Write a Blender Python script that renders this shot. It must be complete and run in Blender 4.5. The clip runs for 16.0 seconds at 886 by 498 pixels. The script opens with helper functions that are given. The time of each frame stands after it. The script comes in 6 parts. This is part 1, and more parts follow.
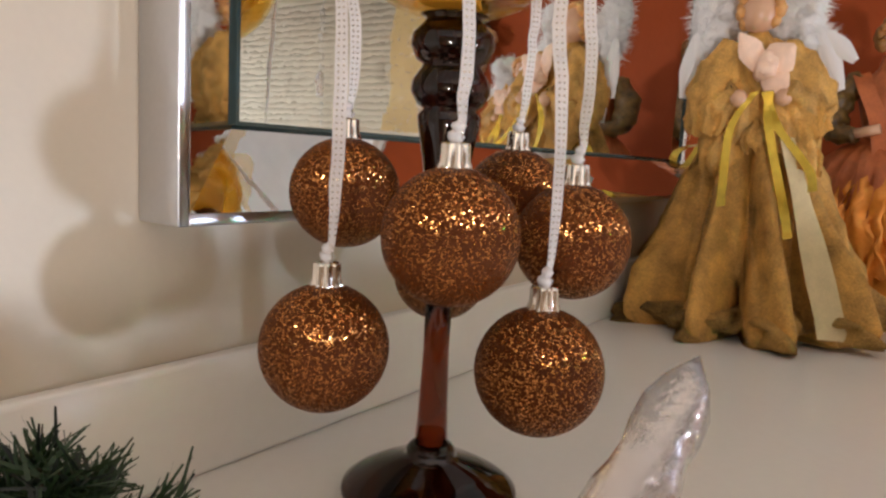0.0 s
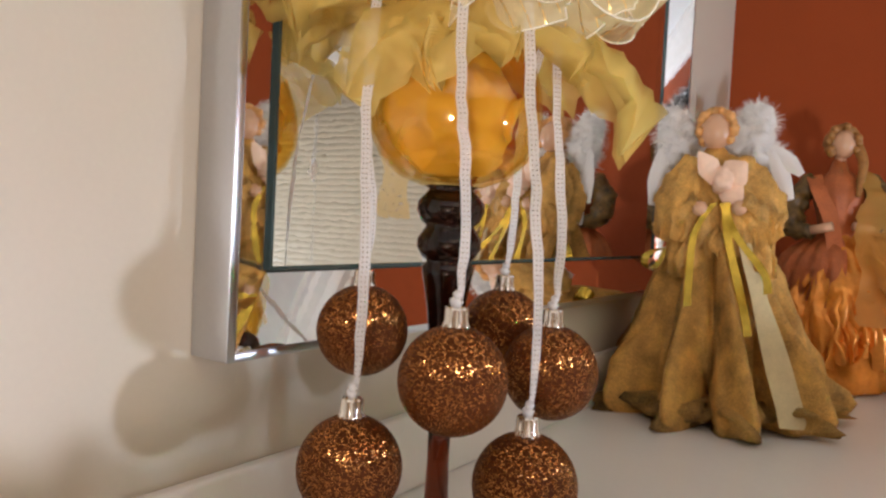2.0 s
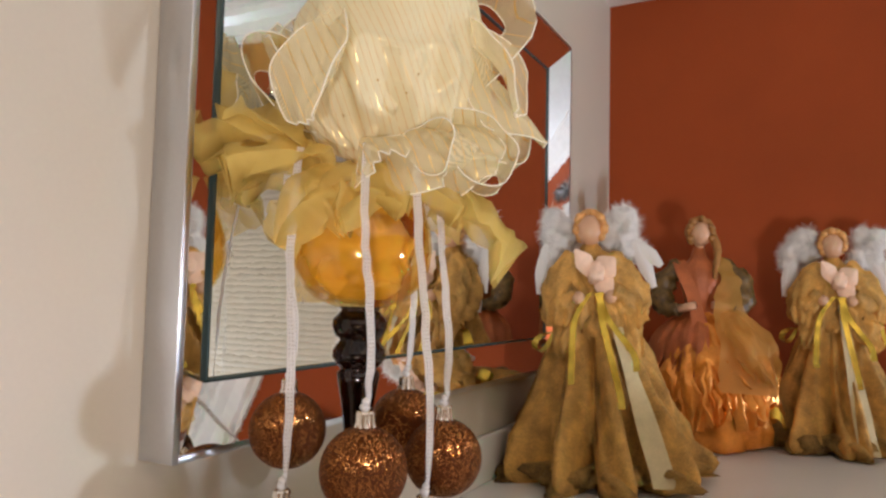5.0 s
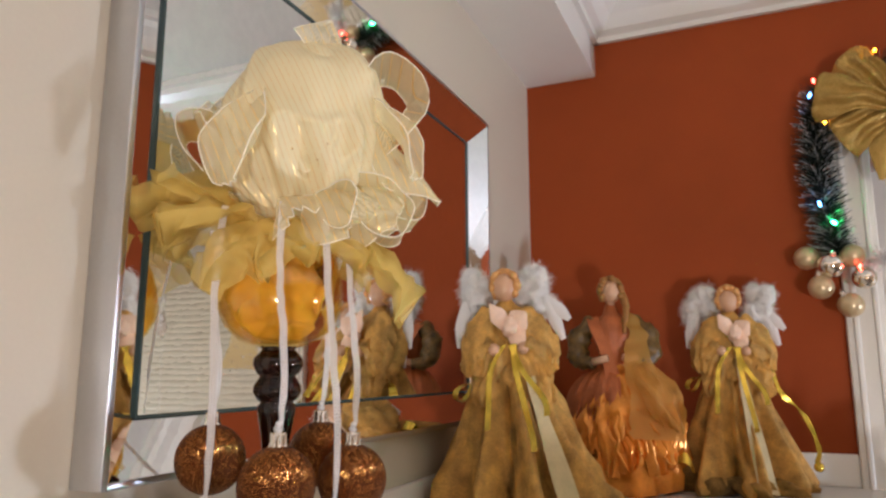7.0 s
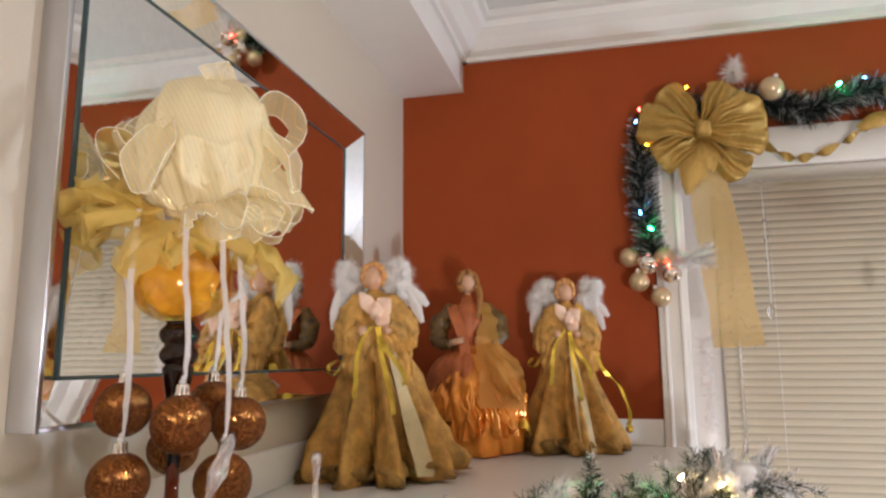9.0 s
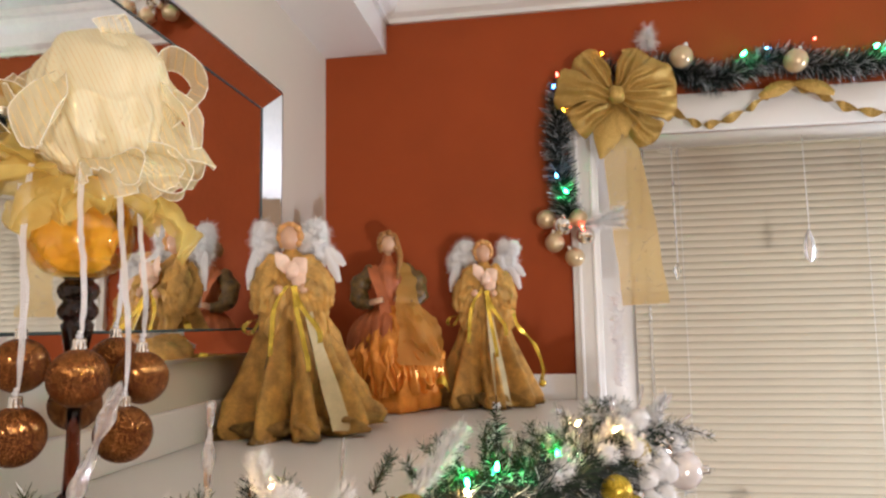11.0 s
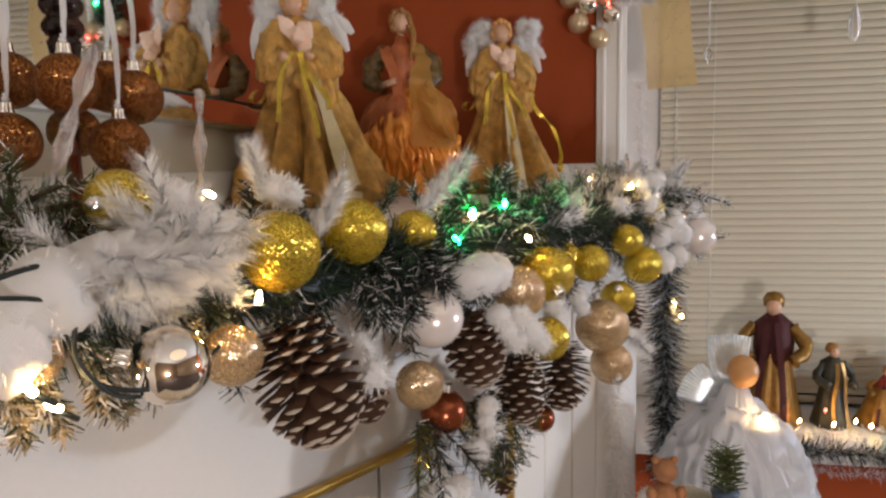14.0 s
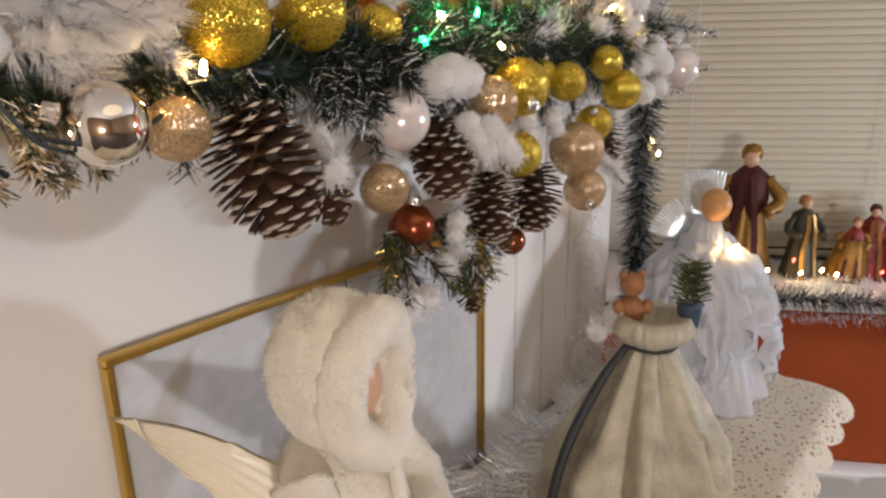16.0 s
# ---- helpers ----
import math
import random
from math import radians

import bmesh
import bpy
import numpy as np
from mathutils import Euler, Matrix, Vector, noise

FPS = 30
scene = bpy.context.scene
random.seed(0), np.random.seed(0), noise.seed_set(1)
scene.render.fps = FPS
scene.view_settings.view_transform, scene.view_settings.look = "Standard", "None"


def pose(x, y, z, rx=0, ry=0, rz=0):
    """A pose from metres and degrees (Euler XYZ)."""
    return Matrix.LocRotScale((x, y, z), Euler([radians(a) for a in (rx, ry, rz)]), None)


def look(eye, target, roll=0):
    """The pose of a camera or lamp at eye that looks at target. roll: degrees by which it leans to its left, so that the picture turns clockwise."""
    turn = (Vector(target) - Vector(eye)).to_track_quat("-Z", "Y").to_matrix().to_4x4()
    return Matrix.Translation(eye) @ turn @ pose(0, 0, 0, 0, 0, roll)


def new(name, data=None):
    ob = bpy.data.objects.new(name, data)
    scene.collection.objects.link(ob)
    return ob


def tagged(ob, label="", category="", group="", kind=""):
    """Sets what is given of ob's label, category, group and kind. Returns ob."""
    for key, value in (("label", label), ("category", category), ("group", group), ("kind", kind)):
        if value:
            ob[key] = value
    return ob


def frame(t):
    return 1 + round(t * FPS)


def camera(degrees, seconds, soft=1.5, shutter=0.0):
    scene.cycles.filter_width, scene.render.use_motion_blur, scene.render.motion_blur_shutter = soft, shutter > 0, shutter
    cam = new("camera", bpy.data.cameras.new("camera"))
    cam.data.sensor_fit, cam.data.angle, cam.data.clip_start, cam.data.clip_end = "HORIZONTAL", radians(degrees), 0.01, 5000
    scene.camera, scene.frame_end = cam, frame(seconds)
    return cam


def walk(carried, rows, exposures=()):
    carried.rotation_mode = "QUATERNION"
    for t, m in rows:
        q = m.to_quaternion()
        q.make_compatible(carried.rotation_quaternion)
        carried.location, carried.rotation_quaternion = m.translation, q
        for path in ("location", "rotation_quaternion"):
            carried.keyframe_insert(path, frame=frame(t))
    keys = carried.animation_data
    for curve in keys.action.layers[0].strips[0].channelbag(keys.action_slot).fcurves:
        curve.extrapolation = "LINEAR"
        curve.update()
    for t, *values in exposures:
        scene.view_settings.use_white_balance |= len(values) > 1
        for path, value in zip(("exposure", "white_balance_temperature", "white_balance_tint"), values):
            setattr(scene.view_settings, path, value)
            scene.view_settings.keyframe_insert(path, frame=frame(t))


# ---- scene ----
cam = camera(65.0, 16.0, soft=2.5)
PATH = [
    (0, (-0.043, 0.016, 1.58), (-1.203, 1.623, 1.314), 3.2),
    (0.5, (-0.042, 0.002, 1.59), (-1.194, 1.623, 1.379), 3.9),
    (1, (-0.035, -0.009, 1.599), (-1.188, 1.614, 1.417), 3.6),
    (1.5, (-0.024, -0.025, 1.612), (-1.176, 1.606, 1.495), 3.5),
    (2, (-0.01, -0.047, 1.626), (-1.157, 1.59, 1.55), 2.9),
    (2.5, (0.001, -0.063, 1.637), (-1.12, 1.593, 1.602), 2.6),
    (3, (0.001, -0.077, 1.645), (-1.081, 1.605, 1.646), 2.2),
    (3.5, (0.004, -0.088, 1.652), (-1.033, 1.622, 1.705), 2.3),
    (4, (0.015, -0.1, 1.659), (-0.973, 1.637, 1.748), 2.3),
    (6.5, (0.099, -0.168, 1.65), (-0.764, 1.616, 1.918), -0.1),
    (7, (0.113, -0.184, 1.629), (-0.676, 1.622, 1.971), -0.1),
    (7.5, (0.144, -0.238, 1.623), (-0.544, 1.607, 1.976), -0.1),
    (8, (0.167, -0.293, 1.62), (-0.42, 1.59, 1.952), 0.2),
    (10.5, (0.232, -0.362, 1.589), (-0.132, 1.583, 1.879), -1.3),
    (11, (0.243, -0.362, 1.593), (-0.065, 1.603, 1.808), -1.0),
    (11.5, (0.259, -0.36, 1.572), (-0.083, 1.604, 1.726), -0.5),
    (12, (0.254, -0.348, 1.551), (-0.091, 1.621, 1.618), -0.7),
    (12.5, (0.254, -0.343, 1.531), (-0.092, 1.626, 1.533), -0.8),
    (13, (0.252, -0.333, 1.511), (-0.106, 1.633, 1.436), -0.9),
    (13.5, (0.254, -0.329, 1.491), (-0.135, 1.626, 1.329), -1.3),
    (14, (0.258, -0.329, 1.469), (-0.13, 1.618, 1.227), -1.3),
    (14.5, (0.259, -0.324, 1.453), (-0.1, 1.615, 1.122), -0.9),
    (15, (0.26, -0.323, 1.433), (-0.093, 1.602, 1.019), -1.5),
    (15.5, (0.261, -0.321, 1.412), (-0.095, 1.58, 0.903), -1.4),
    (16, (0.268, -0.316, 1.393), (-0.061, 1.57, 0.813), -1.0),
]
walk(cam, [(t, look(eye, target, roll)) for t, eye, target, roll in PATH], [(0, -0.32), (4, -0.38), (7, -0.42), (11, -0.12), (12.5, -0.06), (13.1, -0.3), (13.6, -0.78), (14.5, -0.8), (16, -0.84)])

# ---------------------------------------------------------------- light
world = bpy.data.worlds.new("world")
scene.world = world
world.use_nodes = True
world.node_tree.nodes["Background"].inputs[0].default_value = (0.9, 0.75, 0.6, 1)
world.node_tree.nodes["Background"].inputs[1].default_value = 0.02


def lamp(name, place, watts, colour, size):
    d = bpy.data.lights.new(name, "POINT")
    d.energy, d.color, d.shadow_soft_size = watts, colour, size
    ob = new(name, d)
    ob.location = place
    return ob


# two low table lamps, one across the room, one behind the camera
lamp("lamp_light_right", (2.50, 1.00, 1.13), 118, (0.80, 0.93, 1.16), 0.08)
lamp("lamp_light_back", (1.30, -2.42, 0.82), 185, (0.94, 0.94, 1.0), 0.10)
# wide warm overhead fill, added without a fixture, for light bounced about the room
d = bpy.data.lights.new("bounce_fill", "AREA")
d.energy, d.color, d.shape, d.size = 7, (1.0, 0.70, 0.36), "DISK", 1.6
new("bounce_fill", d).location = (1.5, -0.7, 2.50)


# ---------------------------------------------------------------- mesh helpers
def link(name, bm, mat, parent=None, label="", smooth=True):
    me = bpy.data.meshes.new(name)
    bm.to_mesh(me)
    bm.free()
    if smooth:
        me.shade_smooth()
    if mat:
        for m in (mat if isinstance(mat, (list, tuple)) else [mat]):
            me.materials.append(m)
    ob = new(name, me)
    if parent:
        ob.parent = parent
    if label:
        ob["label"] = label
    return ob


def part(name, bm, mat, parent, label="", smooth=True):
    return link(name, bm, mat, parent, label, smooth)


def empty(name, m=None):
    ob = new(name)
    ob.empty_display_size = 0.02
    if m:
        ob.matrix_world = m
    return ob


def mesh_from(name, verts, faces, mat, parent=None, label="", smooth=False):
    me = bpy.data.meshes.new(name)
    me.from_pydata([tuple(v) for v in verts], [], faces)
    me.update()
    if smooth:
        me.shade_smooth()
    for m in (mat if isinstance(mat, (list, tuple)) else [mat]):
        me.materials.append(m)
    ob = new(name, me)
    if parent:
        ob.parent = parent
    if label:
        ob["label"] = label
    return ob


def box(bm, x0, x1, y0, y1, z0, z1, bevel=0.0, m=None):
    r = bmesh.ops.create_cube(bm, size=1.0)
    vs = r["verts"]
    for v in vs:
        v.co = Vector(((x0 + x1) / 2 + v.co.x * (x1 - x0), (y0 + y1) / 2 + v.co.y * (y1 - y0), (z0 + z1) / 2 + v.co.z * (z1 - z0)))
    if bevel:
        es = list({e for v in vs for e in v.link_edges})
        r = bmesh.ops.bevel(bm, geom=es, offset=bevel, segments=2, affect="EDGES", profile=0.5)
        vs = list({v for f in r["faces"] for v in f.verts} | {v for v in vs if v.is_valid})
    if m:
        bmesh.ops.transform(bm, matrix=m, verts=[v for v in vs if v.is_valid])
    return vs


def prism(bm, outline, z0, z1, bevel=0.0):
    lo = [bm.verts.new((x, y, z0)) for x, y in outline]
    hi = [bm.verts.new((x, y, z1)) for x, y in outline]
    n = len(outline)
    bm.faces.new(lo[::-1])
    top = bm.faces.new(hi)
    for i in range(n):
        bm.faces.new((lo[i], lo[(i + 1) % n], hi[(i + 1) % n], hi[i]))
    bmesh.ops.recalc_face_normals(bm, faces=bm.faces)
    if bevel:
        bmesh.ops.bevel(bm, geom=list(top.edges), offset=bevel, segments=3, affect="EDGES", profile=0.5)


def lathe(bm, profile, seg=40, m=None, wob=None):
    rings = []
    for r, z in profile:
        ring = []
        for i in range(seg):
            a = 2 * math.pi * i / seg
            k = wob(a, z) if wob else 1.0
            co = Vector((r * k * math.cos(a), r * k * math.sin(a), z))
            ring.append(bm.verts.new(m @ co if m else co))
        rings.append(ring)
    for a, b in zip(rings, rings[1:]):
        for i in range(seg):
            bm.faces.new((a[i], a[(i + 1) % seg], b[(i + 1) % seg], b[i]))
    if profile[0][0] > 1e-6:
        bm.faces.new(rings[0][::-1])
    if profile[-1][0] > 1e-6:
        bm.faces.new(rings[-1])
    bmesh.ops.remove_doubles(bm, verts=[v for r in (rings[0], rings[-1]) for v in r], dist=1e-6)


def tube(bm, pts, radius, seg=8, closed=False):
    pts = [Vector(p) for p in pts]
    rings = []
    up = Vector((0, 0, 1))
    for i, p in enumerate(pts):
        d = (pts[min(i + 1, len(pts) - 1)] - pts[max(i - 1, 0)]).normalized()
        side = d.cross(up)
        if side.length < 0.05:
            side = d.cross(Vector((1, 0, 0)))
        side.normalize()
        nor = side.cross(d)
        r = radius(i / max(1, len(pts) - 1)) if callable(radius) else radius
        rings.append([bm.verts.new(p + side * r * math.cos(2 * math.pi * k / seg) + nor * r * math.sin(2 * math.pi * k / seg)) for k in range(seg)])
    for a, b in zip(rings, rings[1:]):
        for i in range(seg):
            bm.faces.new((a[i], a[(i + 1) % seg], b[(i + 1) % seg], b[i]))
    bm.faces.new(rings[0][::-1])
    bm.faces.new(rings[-1])


def ball(bm, c, r, seg=32, squash=1.0):
    bmesh.ops.create_uvsphere(bm, u_segments=seg, v_segments=seg // 2, radius=r, matrix=Matrix.Translation(c) @ Matrix.Diagonal((1, 1, squash, 1)))


def strip(bm, pts, width, across, thick=0.0006):
    """A band along pts, its width lying along the vector across (one for all, or one a point)."""
    a, b = [], []
    for i, p in enumerate(pts):
        w = Vector(across[i] if isinstance(across, list) else across).normalized() * (width[i] if isinstance(width, list) else width) / 2
        a.append(bm.verts.new(Vector(p) - w))
        b.append(bm.verts.new(Vector(p) + w))
    for i in range(len(pts) - 1):
        bm.faces.new((a[i], b[i], b[i + 1], a[i + 1]))


def bez(p, n=12):
    """Points on a smooth curve through the given ones."""
    p = [Vector(q) for q in p]
    out = []
    for i in range(len(p) - 1):
        a, b, c, d = p[max(i - 1, 0)], p[i], p[i + 1], p[min(i + 2, len(p) - 1)]
        for k in range(n):
            t = k / n
            out.append(0.5 * ((2 * b) + (c - a) * t + (2 * a - 5 * b + 4 * c - d) * t * t + (3 * b - a - 3 * c + d) * t ** 3))
    out.append(p[-1])
    return out


# ---------------------------------------------------------------- materials
def nodes(name):
    m = bpy.data.materials.new(name)
    m.use_nodes = True
    nt = m.node_tree
    return m, nt, nt.nodes["Principled BSDF"], nt.nodes.new, nt.links.new


def mat(name, colour, rough=0.5, metal=0.0, vary=0.08, scale=8.0, fine=120.0, bump=0.1, depth=0.001, **extra):
    """A surface with cloudy variation at a coarse and a fine scale, and relief."""
    m, nt, p, add, wire = nodes(name)
    tc = add("ShaderNodeTexCoord")
    n1, n2 = add("ShaderNodeTexNoise"), add("ShaderNodeTexNoise")
    n1.inputs["Scale"].default_value, n1.inputs["Detail"].default_value = scale, 5
    n2.inputs["Scale"].default_value, n2.inputs["Detail"].default_value = fine, 3
    wire(tc.outputs["Object"], n1.inputs["Vector"])
    wire(tc.outputs["Object"], n2.inputs["Vector"])
    mix = add("ShaderNodeMath")
    mix.operation = "MULTIPLY_ADD"
    wire(n2.outputs["Fac"], mix.inputs[0])
    mix.inputs[1].default_value = 0.5
    wire(n1.outputs["Fac"], mix.inputs[2])
    ramp = add("ShaderNodeMapRange")
    ramp.inputs["From Min"].default_value, ramp.inputs["From Max"].default_value = 0.45, 1.05
    ramp.inputs["To Min"].default_value, ramp.inputs["To Max"].default_value = 1 - vary, 1 + vary
    wire(mix.outputs[0], ramp.inputs["Value"])
    mul = add("ShaderNodeVectorMath")
    mul.operation = "SCALE"
    mul.inputs[0].default_value = colour[:3]
    wire(ramp.outputs[0], mul.inputs["Scale"])
    wire(mul.outputs[0], p.inputs["Base Color"])
    p.inputs["Roughness"].default_value, p.inputs["Metallic"].default_value = rough, metal
    if bump:
        b = add("ShaderNodeBump")
        b.inputs["Strength"].default_value, b.inputs["Distance"].default_value = bump, depth
        wire(n2.outputs["Fac"], b.inputs["Height"])
        wire(b.outputs[0], p.inputs["Normal"])
    for k, v in extra.items():
        p.inputs[k.replace("_", " ")].default_value = v
    return m


def glitter(name, colour, flake=(1.0, 0.62, 0.35), scale=900.0, wild=1.1, rough=0.34, share=0.5):
    """Small flakes lying at all angles on a matt ground."""
    m, nt, p, add, wire = nodes(name)
    tc, vo = add("ShaderNodeTexCoord"), add("ShaderNodeTexVoronoi")
    vo.inputs["Scale"].default_value = scale
    wire(tc.outputs["Object"], vo.inputs["Vector"])
    geo, sub, sca, plus, nrm = add("ShaderNodeNewGeometry"), add("ShaderNodeVectorMath"), add("ShaderNodeVectorMath"), add("ShaderNodeVectorMath"), add("ShaderNodeVectorMath")
    sub.operation, sca.operation, plus.operation, nrm.operation = "SUBTRACT", "SCALE", "ADD", "NORMALIZE"
    wire(vo.outputs["Color"], sub.inputs[0])
    sub.inputs[1].default_value = (0.5, 0.5, 0.5)
    wire(sub.outputs[0], sca.inputs[0])
    sca.inputs["Scale"].default_value = wild
    wire(sca.outputs[0], plus.inputs[0])
    wire(geo.outputs["Normal"], plus.inputs[1])
    wire(plus.outputs[0], nrm.inputs[0])
    wire(nrm.outputs[0], p.inputs["Normal"])
    sep, cut, mix = add("ShaderNodeSeparateColor"), add("ShaderNodeMath"), add("ShaderNodeMix")
    wire(vo.outputs["Color"], sep.inputs[0])
    cut.operation = "LESS_THAN"
    cut.inputs[1].default_value = share
    wire(sep.outputs[2], cut.inputs[0])
    mix.data_type = "RGBA"
    mix.inputs["A"].default_value, mix.inputs["B"].default_value = (*colour, 1), (*flake, 1)
    wire(cut.outputs[0], mix.inputs["Factor"])
    wire(mix.outputs["Result"], p.inputs["Base Color"])
    wire(cut.outputs[0], p.inputs["Metallic"])
    p.inputs["Specular IOR Level"].default_value = 0.12
    rr = add("ShaderNodeMapRange")
    rr.inputs["To Min"].default_value, rr.inputs["To Max"].default_value = 0.55, rough
    wire(cut.outputs[0], rr.inputs["Value"])
    wire(rr.outputs[0], p.inputs["Roughness"])
    return m


def gauze(name, colour, clear=0.55, weave=900.0, rough=0.5, soft=0.4, swing=0.06, thread=0.0):
    """Sheer cloth: a fine net that lets part of the light by."""
    m, nt, p, add, wire = nodes(name)
    out = nt.nodes["Material Output"]
    tc, wv = add("ShaderNodeTexCoord"), add("ShaderNodeTexWave")
    wv.inputs["Scale"].default_value, wv.inputs["Distortion"].default_value = weave, 1.5
    wire(tc.outputs["Object"], wv.inputs["Vector"])
    tr, tl, mx, mx2 = add("ShaderNodeBsdfTransparent"), add("ShaderNodeBsdfTranslucent"), add("ShaderNodeMixShader"), add("ShaderNodeMixShader")
    p.inputs["Base Color"].default_value = (*colour, 1)
    tl.inputs[0].default_value = (*colour, 1)
    p.inputs["Roughness"].default_value = rough
    mx.inputs[0].default_value = soft
    wire(p.outputs[0], mx.inputs[1])
    wire(tl.outputs[0], mx.inputs[2])
    mr = add("ShaderNodeMapRange")
    mr.inputs["To Min"].default_value, mr.inputs["To Max"].default_value = clear + swing, clear - swing
    wire(wv.outputs["Fac"], mr.inputs["Value"])
    wire(mr.outputs[0], mx2.inputs[0])
    wire(mx.outputs[0], mx2.inputs[1])
    wire(tr.outputs[0], mx2.inputs[2])
    last = mx2
    if thread:      # broken gold threads woven in at an even spacing
        lines, gaps, a, b, c = add("ShaderNodeTexWave"), add("ShaderNodeTexNoise"), add("ShaderNodeMath"), add("ShaderNodeMath"), add("ShaderNodeMath")
        across, line = add("ShaderNodeVectorMath"), add("ShaderNodeCombineXYZ")
        across.operation = "DOT_PRODUCT"
        across.inputs[1].default_value = (0.74, 0.55, 0.38)
        wire(tc.outputs["Object"], across.inputs[0])
        wire(across.outputs["Value"], line.inputs[0])
        wire(line.outputs[0], lines.inputs["Vector"])
        wire(tc.outputs["Object"], gaps.inputs["Vector"])
        lines.inputs["Scale"].default_value, lines.inputs["Distortion"].default_value = 2 * math.pi / (20 * thread), 0.0
        gaps.inputs["Scale"].default_value = 420
        a.operation, b.operation, c.operation = "GREATER_THAN", "GREATER_THAN", "MULTIPLY"
        a.inputs[1].default_value, b.inputs[1].default_value = 0.982, 0.42
        wire(lines.outputs["Fac"], a.inputs[0])
        wire(gaps.outputs["Fac"], b.inputs[0])
        wire(a.outputs[0], c.inputs[0])
        wire(b.outputs[0], c.inputs[1])
        gold, last = add("ShaderNodeBsdfPrincipled"), add("ShaderNodeMixShader")
        gold.inputs["Base Color"].default_value = (0.85, 0.60, 0.22, 1)
        gold.inputs["Metallic"].default_value, gold.inputs["Roughness"].default_value = 1.0, 0.3
        wire(c.outputs[0], last.inputs[0])
        wire(mx2.outputs[0], last.inputs[1])
        wire(gold.outputs[0], last.inputs[2])
    wire(last.outputs[0], out.inputs[0])
    return m


def glow(name, colour, strength):
    m, nt, p, add, wire = nodes(name)
    p.inputs["Base Color"].default_value = (*colour, 1)
    p.inputs["Emission Color"].default_value = (*colour, 1)
    p.inputs["Emission Strength"].default_value = strength
    p.inputs["Roughness"].default_value = 0.2
    return m


def metal(name, colour, rough=0.08, scale=60.0):
    return mat(name, colour, rough, 1.0, vary=0.04, scale=scale, bump=0.02)


def glass(name, colour, rough=0.0, ior=1.45):
    m, nt, p, add, wire = nodes(name)
    p.inputs["Base Color"].default_value = (*colour, 1)
    p.inputs["Roughness"].default_value, p.inputs["Transmission Weight"].default_value, p.inputs["IOR"].default_value = rough, 1.0, ior
    return m


def thin_glass(name, colour):
    """A thin blown wall of tinted glass: clear, with a sharp gloss that grows at the rim."""
    m, nt, p, add, wire = nodes(name)
    out = nt.nodes["Material Output"]
    tr, gl, fr, mx, pw, sc = add("ShaderNodeBsdfTransparent"), add("ShaderNodeBsdfGlossy"), add("ShaderNodeLayerWeight"), add("ShaderNodeMixShader"), add("ShaderNodeMath"), add("ShaderNodeMath")
    tr.inputs[0].default_value = (*colour, 1)
    gl.inputs["Roughness"].default_value = 0.02
    pw.operation, sc.operation = "POWER", "MULTIPLY_ADD"
    pw.inputs[1].default_value, sc.inputs[1].default_value, sc.inputs[2].default_value = 3.5, 0.4, 0.05
    wire(fr.outputs["Facing"], pw.inputs[0])
    wire(pw.outputs[0], sc.inputs[0])
    wire(sc.outputs[0], mx.inputs[0])
    wire(tr.outputs[0], mx.inputs[1])
    wire(gl.outputs[0], mx.inputs[2])
    wire(mx.outputs[0], out.inputs[0])
    return m


M_AMBER = thin_glass("amber_glass", (1.0, 0.86, 0.52))
M_CREAM = mat("cream_wall_paint", (0.64, 0.57, 0.46), 0.42, vary=0.03, scale=3, fine=260, bump=0.12, depth=0.0006)
M_TANWALL = mat("tan_wall_paint", (0.20, 0.125, 0.065), 0.6, vary=0.06, scale=3, fine=260, bump=0.12)
M_RED = mat("terracotta_wall_paint", (0.33, 0.060, 0.011), 0.7, vary=0.12, scale=5, fine=300, bump=0.15, depth=0.0008, Specular_IOR_Level=0.25)
M_WHITE = mat("white_gloss_paint", (0.82, 0.79, 0.74), 0.28, vary=0.03, scale=6, fine=150, bump=0.05)
M_CEIL = mat("ceiling_paint", (0.78, 0.76, 0.72), 0.8, vary=0.03, scale=3, fine=220, bump=0.15)
M_FLOOR = mat("dark_carpet", (0.06, 0.04, 0.03), 0.95, vary=0.25, scale=12, fine=500, bump=0.5, depth=0.003)
M_MIRROR = metal("silvered_mirror", (0.9, 0.91, 0.9), 0.0)
M_SILVER = mat("brushed_silver_frame", (0.62, 0.63, 0.66), 0.3, 1.0, vary=0.05, scale=20, fine=300, bump=0.05)
M_DARKEDGE = mat("dark_glass_edge", (0.05, 0.08, 0.08), 0.1, vary=0.1)
M_BROWN = glitter("brown_glitter", (0.085, 0.021, 0.0025), (1.0, 0.44, 0.13), 2100, 0.95, 0.20, 0.17)
M_GOLD = glitter("gold_glitter", (0.30, 0.20, 0.012), (0.95, 0.70, 0.10), 1300, 0.7, 0.24, 0.42)
M_CHAMP = glitter("champagne_glitter", (0.36, 0.23, 0.11), (1.0, 0.76, 0.48), 1500, 0.75, 0.22, 0.36)
M_CAP = metal("silver_cap", (0.86, 0.83, 0.78), 0.14)
M_CHROME = metal("mirror_silver_bauble", (0.86, 0.80, 0.72), 0.03)
M_PEARL = mat("pearl_bauble", (0.80, 0.72, 0.66), 0.22, 0.25, vary=0.04, bump=0.0, Coat_Weight=0.6)
M_STEM = glass("dark_amber_glass", (0.20, 0.03, 0.008), 0.01)
M_KNOP = glass("almost_black_amber_glass", (0.016, 0.002, 0.001), 0.01)
M_ORGANZA = gauze("cream_mesh", (1.0, 0.89, 0.58), 0.05, 260, soft=0.22, swing=0.04, thread=0.0050)
